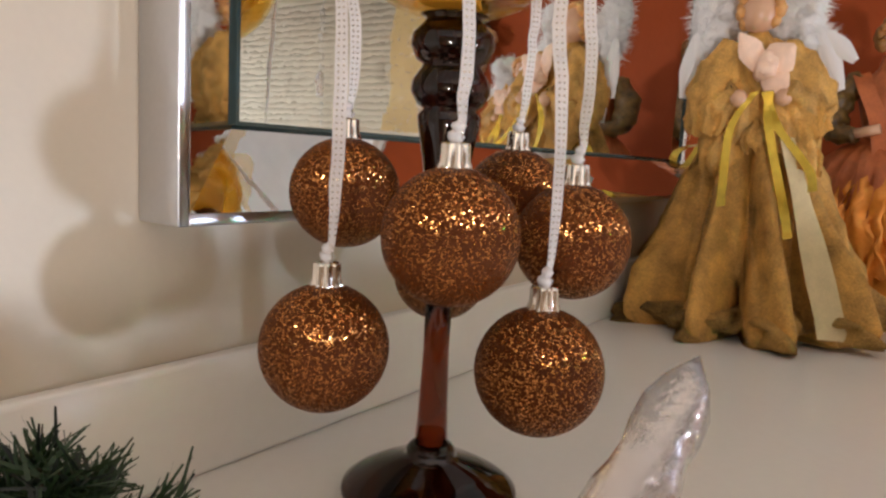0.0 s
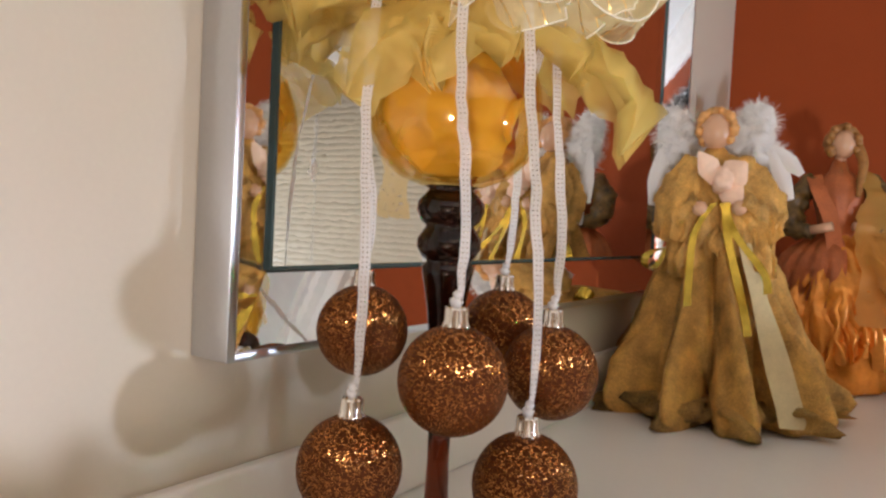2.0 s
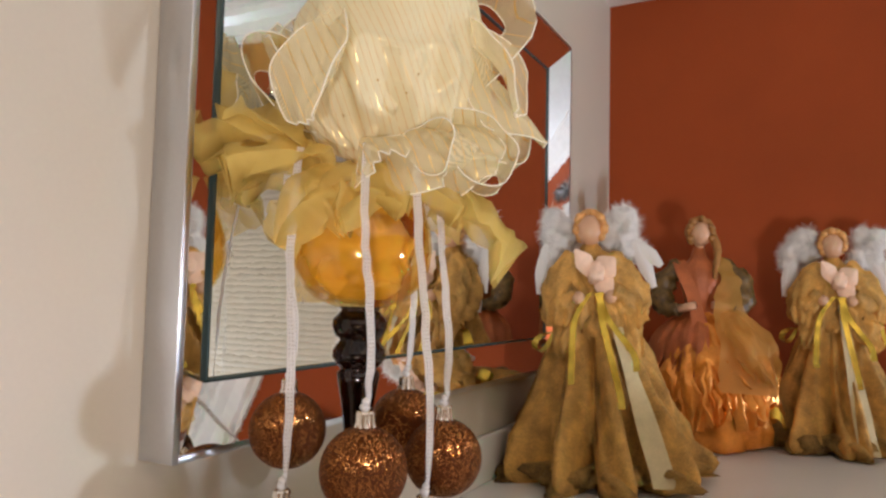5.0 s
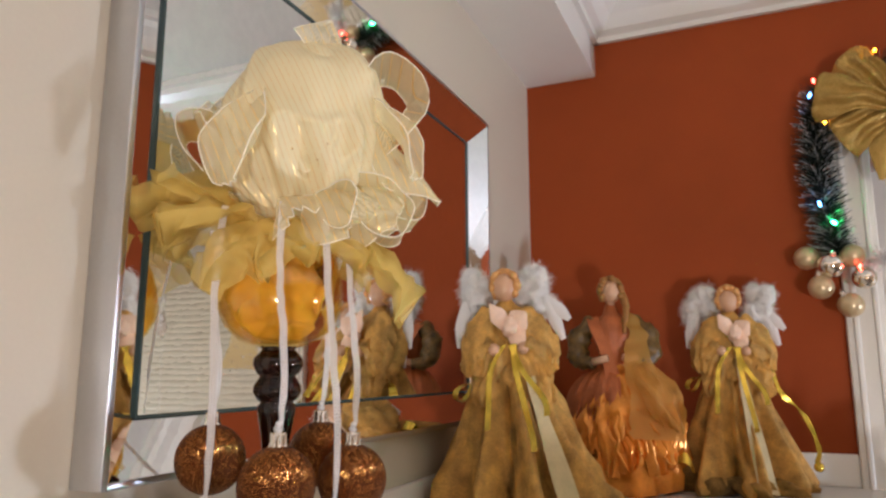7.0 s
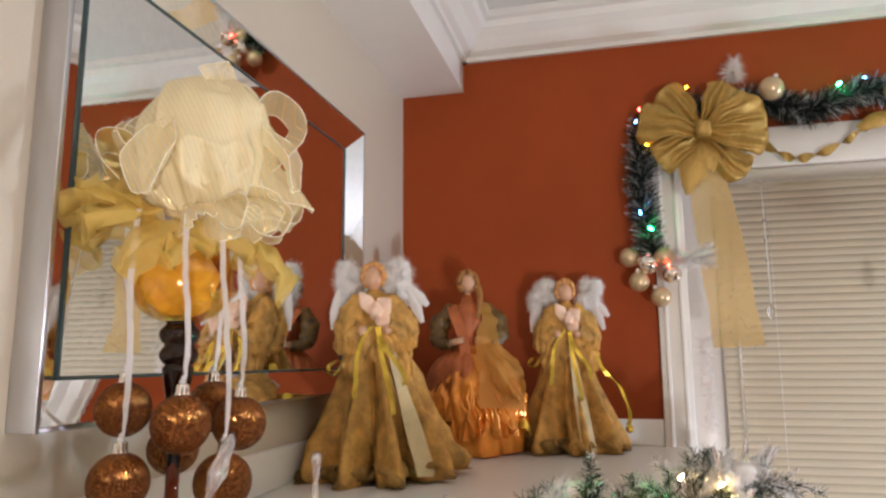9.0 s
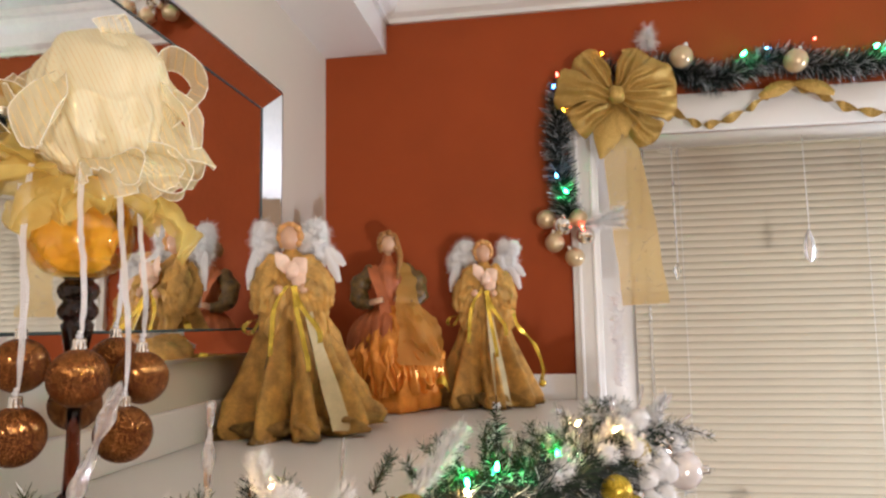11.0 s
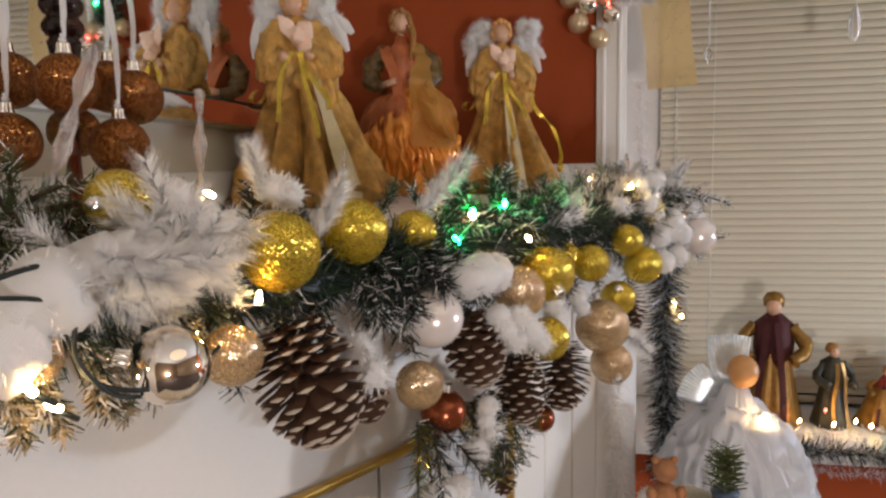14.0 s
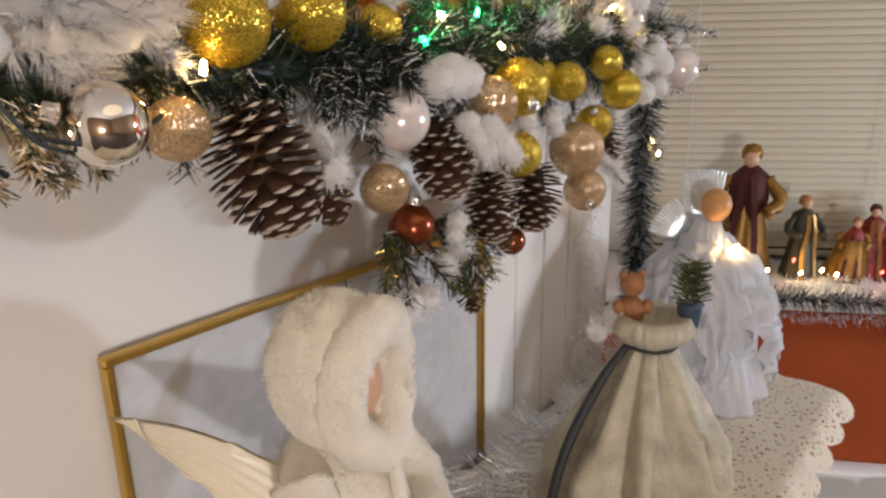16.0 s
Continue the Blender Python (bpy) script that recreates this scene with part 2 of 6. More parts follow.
M_LOOP = gauze("sheer_cream_mesh", (1.0, 0.89, 0.58), 0.46, 300, soft=0.25, swing=0.12, thread=0.008)
M_HEM = mat("cream_mesh_hem", (0.95, 0.90, 0.74), 0.5, vary=0.05, bump=0)
M_YELLOW = gauze("gold_organza", (1.0, 0.75, 0.22), 0.52, 900, soft=0.28)
M_STUFF = gauze("packed_gold_organza", (1.0, 0.84, 0.46), 0.10, 900, soft=0.25)
M_RIBBON = gauze("white_sheer_ribbon", (0.95, 0.93, 0.93), 0.12, 900)
M_BURLAP = mat("tan_burlap", (0.56, 0.30, 0.07), 0.65, vary=0.55, scale=38, fine=420, bump=0.8, depth=0.002)
M_GREEN = mat("pine_needles", (0.018, 0.046, 0.015), 0.55, vary=0.4, scale=40, fine=300, bump=0)
M_SNOWY = mat("snow_tipped_needles", (0.86, 0.83, 0.79), 0.8, vary=0.15, scale=60, bump=0)
M_GILT = metal("gilt_trim", (0.62, 0.40, 0.10), 0.3)
M_BLIND = mat("blind_slat_vinyl", (0.58, 0.51, 0.37), 0.45, vary=0.03, scale=3, bump=0.03)
M_SKIN = mat("painted_porcelain", (0.62, 0.36, 0.22), 0.35, vary=0.08, bump=0)

# ---------------------------------------------------------------- the room
WX, WY = -0.365, 1.45          # mirror wall, window wall
MZ = 1.400                     # mantel top
CZ = 2.53
RX, RY = 3.3, -2.7             # far sides of the room, behind the camera


def structure(ob, label):
    return tagged(ob, label, "", "", "structure")


bm = bmesh.new()
box(bm, WX - 0.15, RX + 0.15, RY - 0.15, 2.1, -0.1, 0.0)
structure(link("floor", bm, M_FLOOR, smooth=False), "dark brown carpeted floor of the room")
bm = bmesh.new()
box(bm, WX - 0.15, RX + 0.15, RY - 0.15, 2.1, CZ, CZ + 0.1)
structure(link("ceiling", bm, M_CEIL, smooth=False), "matt off-white ceiling")
bm = bmesh.new()
box(bm, WX - 0.15, WX, RY - 0.15, WY + 0.004, 0, CZ)
structure(link("wall_west", bm, M_CREAM, smooth=False), "cream painted wall behind the mirror")
# window wall with its opening
WIN_L, WIN_R, WIN_B, WIN_T = 0.366, 2.2, 0.735, 2.068
bm = bmesh.new()
for b in ((WX - 0.15, WIN_L, 0, CZ), (WIN_R, RX + 0.15, 0, CZ), (WIN_L, WIN_R, 0, WIN_B), (WIN_L, WIN_R, WIN_T, CZ)):
    box(bm, b[0], b[1], WY, WY + 0.12, b[2], b[3])
bmesh.ops.remove_doubles(bm, verts=bm.verts, dist=1e-5)
structure(link("wall_north", bm, M_RED, smooth=False), "terracotta red painted wall round the window")
bm = bmesh.new()
box(bm, RX, RX + 0.15, RY, WY, 0, CZ)
structure(link("wall_east", bm, M_TANWALL, smooth=False), "plain tan wall of the room")
bm = bmesh.new()
box(bm, WX, RX, RY - 0.15, RY, 0, CZ)
structure(link("wall_south", bm, M_TANWALL, smooth=False), "plain tan back wall of the room")
# dropped beam along the mirror wall
bm = bmesh.new()
box(bm, WX, -0.19, RY, WY, 2.34, CZ)
structure(link("ceiling_beam", bm, M_WHITE, smooth=False), "white boxed beam under the ceiling")
# crown moulding: stepped profile swept along the window wall and the beam
CROWN = [(0.0, 0.0), (0.012, 0.0), (0.014, 0.012), (0.03, 0.022), (0.048, 0.05), (0.07, 0.068), (0.078, 0.082), (0.092, 0.086), (0.092, 0.106), (0.0, 0.106)]


def crown(name, p, q, out):
    bm = bmesh.new()
    ends = []
    for c, sgn in ((Vector(p), 1), (Vector(q), -1)):
        ends.append([bm.verts.new(c + Vector(out) * u + Vector((0, 0, v))) for u, v in CROWN])
    n = len(CROWN)
    for i in range(n):
        bm.faces.new((ends[0][i], ends[0][(i + 1) % n], ends[1][(i + 1) % n], ends[1][i]))
    bm.faces.new(ends[0])
    bm.faces.new(ends[1][::-1])
    bmesh.ops.recalc_face_normals(bm, faces=bm.faces)
    return structure(link(name, bm, M_WHITE, smooth=False), "white stepped crown moulding")


crown("crown_trim_north", (-0.19, WY, 2.422), (RX, WY, 2.422), (0, -1, 0))
crown("crown_trim_beam", (-0.19, RY, 2.422), (-0.19, WY, 2.422), (1, 0, 0))

# fireplace: a slanting front, from the mirror wall out to the window wall
FD = Vector((0.488, 0.873, 0))      # along the front
FN = Vector((0.873, -0.488, 0))     # out of the front


def front(along, out, z):
    """A place by its way along the front (from its foot on the mirror wall's side), out of it, and height."""
    o = Vector((-0.028, 0.134, 0)) + FD * along + FN * out
    return Vector((o.x, o.y, z))


def foot(v):
    return (v.x, v.y)


e0, e1 = front(-0.69, 0, 0), front(0.94, 0, 0)
bm = bmesh.new()
prism(bm, [(WX, RY * 0 - 0.47), foot(e1), (0.33, WY), (WX, WY)], MZ - 0.045, MZ, 0.006)
structure(link("mantel_shelf", bm, M_WHITE), "white glossy painted mantel shelf")
bm = bmesh.new()
g0, g1 = front(-0.6, -0.045, 0), front(0.86, -0.045, 0)
prism(bm, [(WX, -0.36), foot(g1), (0.28, WY), (WX, WY)], 0, MZ - 0.047)
structure(link("fireplace_body", bm, M_WHITE, smooth=False), "white painted fireplace front below the shelf")
bm = bmesh.new()
box(bm, WX, WX + 0.012, -0.45, WY, MZ, 1.465, 0.003)
structure(link("upstand_trim", bm, M_WHITE), "white skirting strip along the back of the mantel")
bm = bmesh.new()
box(bm, WX + 0.012, 0.295, WY - 0.012, WY, MZ, 1.463, 0.003)
structure(link("upstand_trim_north", bm, M_WHITE), "white skirting strip along the red wall")


# ---------------------------------------------------------------- shared builders
def add(fig, sub, idx=0):
    """Puts the mesh sub into fig with one material slot."""
    for f in sub.faces:
        f.material_index = idx
        f.smooth = True
    me = bpy.data.meshes.new("tmp")
    sub.to_mesh(me)
    sub.free()
    fig.from_mesh(me)
    bpy.data.meshes.remove(me)


def fluff(bm, c, r, n, length, rng, width=0.0012, down=0.0, flat=1.0, axis=None):
    """Soft barbs standing out of a small heart on all sides."""
    c = Vector(c)
    for _ in range(n):
        d = Vector((rng.gauss(0, 1), rng.gauss(0, 1), rng.gauss(0, 1) * flat)).normalized()
        if axis is not None and d.dot(Vector(axis)) < -0.2:
            d = -d
        s = d.cross(Vector((rng.gauss(0, 1), rng.gauss(0, 1), rng.gauss(0, 1)))).normalized()
        l = length * rng.uniform(0.5, 1.1)
        p0 = c + d * r * rng.uniform(0.2, 1.0)
        p1 = p0 + d * l * 0.5 + s * l * 0.12
        p2 = p0 + d * l + s * l * 0.4 + Vector((0, 0, -down * l))
        w = d.cross(s).normalized() * width
        v = [bm.verts.new(q) for q in (p0 - w, p0 + w, p1 - w * 0.8, p1 + w * 0.8, p2)]
        bm.faces.new((v[0], v[1], v[3], v[2]))
        bm.faces.new((v[2], v[3], v[4]))


def feather(bm, root, tip, width, bend, rng, n=90):
    """A quill with fine wispy barbs all along it, grown together on the quill."""
    root, tip, bend = Vector(root), Vector(tip), Vector(bend)
    d = tip - root
    side = d.cross(bend).normalized()
    up = side.cross(d).normalized()
    q = [bm.verts.new(root + d * (i / n) + bend * (i / n) * (1 - i / n)) for i in range(n + 1)]
    dn = d.normalized()
    for i in range(n):
        t = i / n
        for _ in range(5):
            w = width * (0.35 + math.sin(math.pi * min(1, t * 0.8 + 0.12)) ** 0.7) * rng.uniform(0.5, 1.25)
            a = rng.gauss(0, 0.5) + (math.pi if rng.random() < 0.5 else 0)
            o = (side * math.cos(a) + up * math.sin(a)) * w * 0.8 + dn * w * rng.uniform(0.5, 1.6)
            bm.faces.new((q[i], q[i + 1], bm.verts.new(q[i].co + o)))


def lump(bm, c, r, rough=0.35, sub=3):
    """An uneven soft ball."""
    g = bmesh.ops.create_icosphere(bm, subdivisions=sub, radius=r, matrix=Matrix.Translation(c))
    for v in g["verts"]:
        n = noise.noise(v.co * (1.1 / r)) + 0.5 * noise.noise(v.co * (2.6 / r))
        v.co = Vector(c) + (v.co - Vector(c)) * (1 + rough * n)


def petal(bm, base, tip, width, normal, sag=0.2, cup=0.2, point=0.6, nu=10, nv=6, ripple=0.0, ph=0.0):
    """A cupped sheet from base to tip."""
    base, tip, nrm = Vector(base), Vector(tip), Vector(normal).normalized()
    d = tip - base
    L = d.length
    side = d.cross(nrm).normalized()
    nrm = side.cross(d).normalized()
    g = []
    for i in range(nu + 1):
        t = i / nu
        w = width * (0.22 + 0.78 * math.sin(math.pi * min(1.0, t * (1 - 0.5 * point) + 0.02)) ** 0.8) * (1 - point * max(0, t - 0.6) / 0.4)
        row = []
        for j in range(nv + 1):
            s = 2 * j / nv - 1
            co = base + d * t + side * (s * w / 2) + nrm * (L * sag * 4 * t * (1 - t) - w * cup * s * s + ripple * width * math.sin(ph + 9 * s + 3 * t) * t)
            row.append(bm.verts.new(co))
        g.append(row)
    for i in range(nu):
        for j in range(nv):
            bm.faces.new((g[i][j], g[i][j + 1], g[i + 1][j + 1], g[i + 1][j]))


def loop(bm, base, tip, width, bulge, fat=0.35, n=22, pinch=0.35, flare=0.0, hem=0.0):
    """A closed band that leaves base, rounds tip and comes back."""
    base, tip = Vector(base), Vector(tip)
    d = tip - base
    L = d.length
    b = Vector(bulge)
    b = (b - d * b.dot(d) / (L * L)).normalized()
    across = d.cross(b).normalized()
    A, B = [], []
    for i in range(n + 1):
        a = 2 * math.pi * i / n
        t = (1 - math.cos(a)) / 2
        p = base + d * t + b * math.sin(a) * L * fat * t ** 0.6
        w = width / 2 * (pinch + (1 - pinch) * t ** 0.7)
        A.append(bm.verts.new(p - across * w + b * flare * w * math.sin(a)))
        B.append(bm.verts.new(p + across * w - b * flare * w * math.sin(a) * 0.5))
    for i in range(n):
        bm.faces.new((A[i], B[i], B[i + 1], A[i + 1]))
    if hem:
        for E in (A, B):
            tube(bm, [v.co.copy() for v in E], hem, 5)


def needles(spots, rng, count, length, width=0.0011, spread=0.02, forward=0.35):
    """Verts and faces for needles round a line of (place, direction) spots."""
    vs, fs, ids = [], [], []
    for p, d in spots:
        d = Vector(d).normalized()
        for _ in range(count):
            r = Vector((rng.gauss(0, 1), rng.gauss(0, 1), rng.gauss(0, 1)))
            r = (r - d * r.dot(d)).normalized()
            dirn = (r + d * forward * rng.uniform(0.3, 1.6)).normalized()
            l = length * rng.uniform(0.6, 1.15)
            q = Vector(p) + Vector((rng.uniform(-1, 1), rng.uniform(-1, 1), rng.uniform(-1, 1))) * spread
            s = dirn.cross(Vector((rng.gauss(0, 1), rng.gauss(0, 1), rng.gauss(0, 1)))).normalized() * width / 2
            k = len(vs)
            vs += [q - s, q + s, q + dirn * l + s * 0.5, q + dirn * l - s * 0.5]
            fs.append((k, k + 1, k + 2, k + 3))
    return vs, fs


def greenery(name, spots, rng, count, length, mats, shares, parent=None, label="", width=0.0011, spread=0.02, forward=0.35):
    vs, fs = needles(spots, rng, count, length, width, spread, forward)
    ob = mesh_from(name, vs, fs, mats, parent, label)
    ids = rng.choices(range(len(mats)), shares, k=len(fs))
    ob.data.polygons.foreach_set("material_index", ids)
    return ob


def bauble_cap(parent, r, top):
    """A crimped silver cap with its wire eye."""
    bm = bmesh.new()
    lathe(bm, [(r * 0.235, -0.0005), (r * 0.225, r * 0.04), (r * 0.205, r * 0.12), (r * 0.20, r * 0.33), (r * 0.185, r * 0.37), (r * 0.05, r * 0.38), (0.0, r * 0.38)], 48, pose(0, 0, top - r * 0.045), wob=lambda a, z: 1 + (0.16 if z < r * 0.1 else 0.09) * math.cos(9 * a))
    cap = part("cap", bm, M_CAP, parent, "crimped shiny silver cap")
    bm = bmesh.new()
    tube(bm, [(0.10 * r * math.cos(a), 0, top + r * 0.33 + 0.09 * r * (1 - math.cos(a + math.pi / 2 * 0)) * 0 + 0.11 * r * (1 + math.sin(a))) for a in [i * math.pi / 6 for i in range(13)]], 0.0004, 5)
    part("wire_eye", bm, M_CAP, cap)
    return cap


def bauble(name, c, r, m, tilt=(0, 0), label="", group="", cap=True, squash=1.0, cat="bauble"):
    e = empty(name, pose(c[0], c[1], c[2], tilt[0], tilt[1], 37 * (c[0] + c[1])))
    bm = bmesh.new()
    ball(bm, (0, 0, 0), r, 36, squash)
    part("ball", bm, m, e)
    if cap:
        bauble_cap(e, r, r * squash)
    return tagged(e, label, cat, group)


# ---------------------------------------------------------------- mirror
def bevel_mirror():
    e = empty("wall_mirror", pose(WX, 0.63, 1.824))
    y0, y1, z0, z1, w = 0.204, 1.058, 1.540, 2.108, 0.05
    xo, xi = -0.331, -0.358

    def local(x, y, z):
        return Vector((x - WX, y - 0.63, z - 1.824))
    bm = bmesh.new()
    for a, b, c, d in ((y0, y0 + 0.006, z0, z1), (y1 - 0.006, y1, z0, z1), (y0 + 0.006, y1 - 0.006, z0, z0 + 0.006), (y0 + 0.006, y1 - 0.006, z1 - 0.006, z1)):
        box(bm, 0.0005, xo - WX, a - 0.63, b - 0.63, c - 1.824, d - 1.824, 0.0008)
    part("outer_frame", bm, M_SILVER, e, "brushed silver outer edge")
    o = [(y0 + 0.006, z0 + 0.006), (y1 - 0.006, z0 + 0.006), (y1 - 0.006, z1 - 0.006), (y0 + 0.006, z1 - 0.006)]
    i = [(y0 + w, z0 + w), (y1 - w, z0 + w), (y1 - w, z1 - w), (y0 + w, z1 - w)]
    for k in range(4):
        n = (k + 1) % 4
        bm = bmesh.new()
        top = [local(xo, *o[k]), local(xo, *o[n]), local(xi, *i[n]), local(xi, *i[k])]
        f = [bm.verts.new(p) for p in top]
        b = [bm.verts.new(p - Vector((0.003, 0, 0))) for p in top]
        bm.faces.new(f)
        bm.faces.new(b[::-1])
        for q in range(4):
            bm.faces.new((f[q], b[q], b[(q + 1) % 4], f[(q + 1) % 4]))
        bmesh.ops.recalc_face_normals(bm, faces=bm.faces)
        part("bevelled_strip", bm, M_MIRROR, e, smooth=False)
    bm = bmesh.new()
    box(bm, xi - WX - 0.004, xi - WX, i[0][0] - 0.63, i[1][0] - 0.63, i[0][1] - 1.824, i[2][1] - 1.824)
    part("mirror_pane", bm, M_MIRROR, e, smooth=False)
    bm = bmesh.new()
    for a, b, c, d in ((i[0][0], i[0][0] + 0.0022, i[0][1], i[2][1]), (i[1][0] - 0.0022, i[1][0], i[0][1], i[2][1]), (i[0][0] + 0.0022, i[1][0] - 0.0022, i[0][1], i[0][1] + 0.0022), (i[0][0] + 0.0022, i[1][0] - 0.0022, i[2][1] - 0.0022, i[2][1])):
        box(bm, xi - WX, xi - WX + 0.0025, a - 0.63, b - 0.63, c - 1.824, d - 1.824)
    part("inner_bead", bm, M_DARKEDGE, e, "dark bead round the pane", smooth=False)
    return tagged(e, "large silver-edged wall mirror hanging above the mantel", "mirror")


bevel_mirror()

# ---------------------------------------------------------------- candle holder with its puff of mesh
HC = Vector((-0.251, 0.303, MZ))
VR, VT = Vector((0.80, 0.60, 0)), Vector((0.60, -0.80, 0))


def hp(r, z, t=0.0):
    """A place round the holder: r along the shelf's slant, height, t towards the room; local to the holder."""
    v = VR * r + VT * t
    return Vector((v.x, v.y, z - 1.395))


def candle_holder():
    e = empty("candle_holder", pose(HC.x, HC.y, HC.z) @ Matrix.Diagonal((0.94, 0.94, 0.94, 1)))
    bm = bmesh.new()
    lathe(bm, [(0.0, 0.0015), (0.046, 0.0005), (0.050, 0.003), (0.0495, 0.005), (0.044, 0.009), (0.030, 0.0165), (0.017, 0.021), (0.0135, 0.023), (0.0138, 0.027), (0.011, 0.030), (0.0, 0.030)], 64)
    part("foot", bm, M_KNOP, e, "domed dark amber glass foot")
    bm = bmesh.new()
    lathe(bm, [(0.0, 0.029), (0.0095, 0.029), (0.0082, 0.05), (0.0072, 0.085), (0.0075, 0.12), (0.0, 0.1201)], 48)
    part("stem", bm, M_STEM, e, "slender dark amber glass stem")
    bm = bmesh.new()
    lathe(bm, [(0.0, 0.1205), (0.0075, 0.1205), (0.009, 0.155), (0.0125, 0.185), (0.0165, 0.207), (0.0172, 0.212), (0.014, 0.2155),
               (0.0175, 0.218), (0.0212, 0.2245), (0.0208, 0.230), (0.0165, 0.2365), (0.0155, 0.2385), (0.019, 0.241), (0.0222, 0.248), (0.0215, 0.254), (0.0165, 0.2595), (0.0145, 0.262), (0.018, 0.264), (0.0, 0.264)], 48)
    part("knop", bm, M_KNOP, e, "turned near-black glass knop under the bowl")
    outer = [(0.0, 0.2625), (0.02, 0.264), (0.036, 0.270), (0.0475, 0.281), (0.0545, 0.296), (0.0562, 0.31), (0.0545, 0.327), (0.0495, 0.343), (0.046, 0.353)]
    inner = [(max(0, r - 0.0022), z + (0.003 if r < 0.03 else 0.0008)) for r, z in outer[::-1]]
    bm = bmesh.new()
    lathe(bm, outer + inner, 64)
    part("bowl", bm, M_AMBER, e, "round amber glass bowl")
    rng = random.Random(4)
    bm = bmesh.new()
    lump(bm, (0, 0, 0.310), 0.041, 0.30, 5)
    for k in range(14):
        a, h = rng.uniform(0, 6.28), rng.uniform(0.275, 0.345)
        r = 0.036 * rng.uniform(0.3, 1)
        p = Vector((r * math.cos(a), r * math.sin(a), h))
        petal(bm, p, p + Vector((rng.uniform(-1, 1), rng.uniform(-1, 1), rng.uniform(-0.3, 0.7))).normalized() * 0.03, 0.04, (rng.gauss(0, 1), rng.gauss(0, 1), 1), 0.3, 0.3, 0.3, 6, 4)
    for v in bm.verts:
        q = Vector((v.co.x, v.co.y))
        lim = 0.050 if v.co.z < 0.335 else 0.043
        lim = min(lim, 0.02 + max(0.0, v.co.z - 0.268) * 1.4)
        if q.length > lim:
            v.co.x, v.co.y = (q * lim / q.length)[:]
        v.co.z = max(v.co.z, 0.270)
    part("stuffing", bm, M_STUFF, e, "crumpled gold organza inside the bowl")
    # yellow organza skirt: pointed folds over the rim
    for r, t, z, w, pt in ((-0.115, 0.0, 1.800, 0.10, 0.5), (-0.10, 0.04, 1.755, 0.09, 0.8), (-0.055, 0.06, 1.700, 0.065, 0.9), (-0.015, 0.066, 1.716, 0.06, 0.9), (0.03, 0.066, 1.735, 0.06, 0.7), (0.07, 0.05, 1.730, 0.08, 0.8),
                           (0.116, 0.02, 1.692, 0.085, 0.35), (0.09, -0.05, 1.72, 0.09, 0.6), (0.0, -0.09, 1.75, 0.09, 0.7), (-0.10, -0.04, 1.755, 0.09, 0.7), (-0.128, 0.0, 1.778, 0.08, 0.6)):
        b = hp(r * 0.25, 1.768, t * 0.25)
        bm = bmesh.new()
        petal(bm, b, hp(r, z, t), w * 1.15, VR * r + VT * t + Vector((0, 0, 0.06)), 0.2, 0.12, pt, 14, 10, 0.16, r * 40)
        for v in bm.verts:
            v.co += noise.noise_vector(v.co * 34 + Vector((0, r * 50, 0))) * 0.013 + noise.noise_vector(v.co * 90) * 0.003
        part("organza_fold", bm, M_YELLOW, e)
    # cream mesh: a ball gathered to a neck, with pleats running up from it
    for rad, ph in ((1.0, 0.0), (0.86, 1.3)):
        bm = bmesh.new()
        prof = [(0.020, 1.772), (0.034, 1.779), (0.052, 1.790), (0.065, 1.806), (0.072, 1.826), (0.075, 1.850), (0.074, 1.874), (0.068, 1.898), (0.056, 1.920), (0.040, 1.936), (0.020, 1.946), (0.0, 1.949)]
        fine = [(r, z) for r, _, z in bez([(r, 0, z) for r, z in prof], 7)]
        c = hp(0.022, 1.86) - Vector((0, 0, hp(0.022, 1.86).z))
        lathe(bm, [(max(0.0, r * rad), (1.86 + (z - 1.86) * (1 if rad == 1 else 0.9)) - 1.395) for r, z in fine], 150, Matrix.Translation(c),
              wob=lambda a, z: 1 + (0.10 * max(0.0, 1 - (z - 0.377) / 0.11) + 0.012) * math.sin(17 * a + 2.2 * math.sin(3 * a + ph) + 24 * z) + 0.02 * math.sin(3 * a + 40 * z + ph))
        for v in bm.verts:
            q = v.co - c
            crease = (1 - abs(noise.noise(Vector((q.x * 20 + q.z * 9, q.y * 20 - q.z * 7, q.z * 8 + ph))))) ** 9
            v.co += noise.noise_vector(q * 21 + Vector((ph, 0, 0))) * 0.009 + Vector((q.x, q.y, 0)).normalized() * (0.006 * crease)
        part("mesh_puff", bm, M_ORGANZA, e, "gathered ball of cream deco mesh")

    def veil(base, tip, width, normal, sag, cup, point, m, ripple=0.05, seed=0):
        """A sheer sheet with a rolled hem along its free edges."""
        bm = bmesh.new()
        petal(bm, base, tip, width, normal, sag, cup, point, 22, 14, ripple, seed)
        for v in bm.verts:
            v.co += noise.noise_vector(v.co * 26 + Vector((0, 0, seed))) * 0.008
        bm.verts.ensure_lookup_table()
        g = [[bm.verts[i * 15 + j].co.copy() for j in range(15)] for i in range(23)]
        ob = part("mesh_fold", bm, m, e)
        bm = bmesh.new()
        tube(bm, [r[0] for r in g[3:]] + g[-1][1:-1] + [r[-1] for r in g[3:][::-1]], 0.0006, 5)
        part("hem", bm, M_HEM, ob)

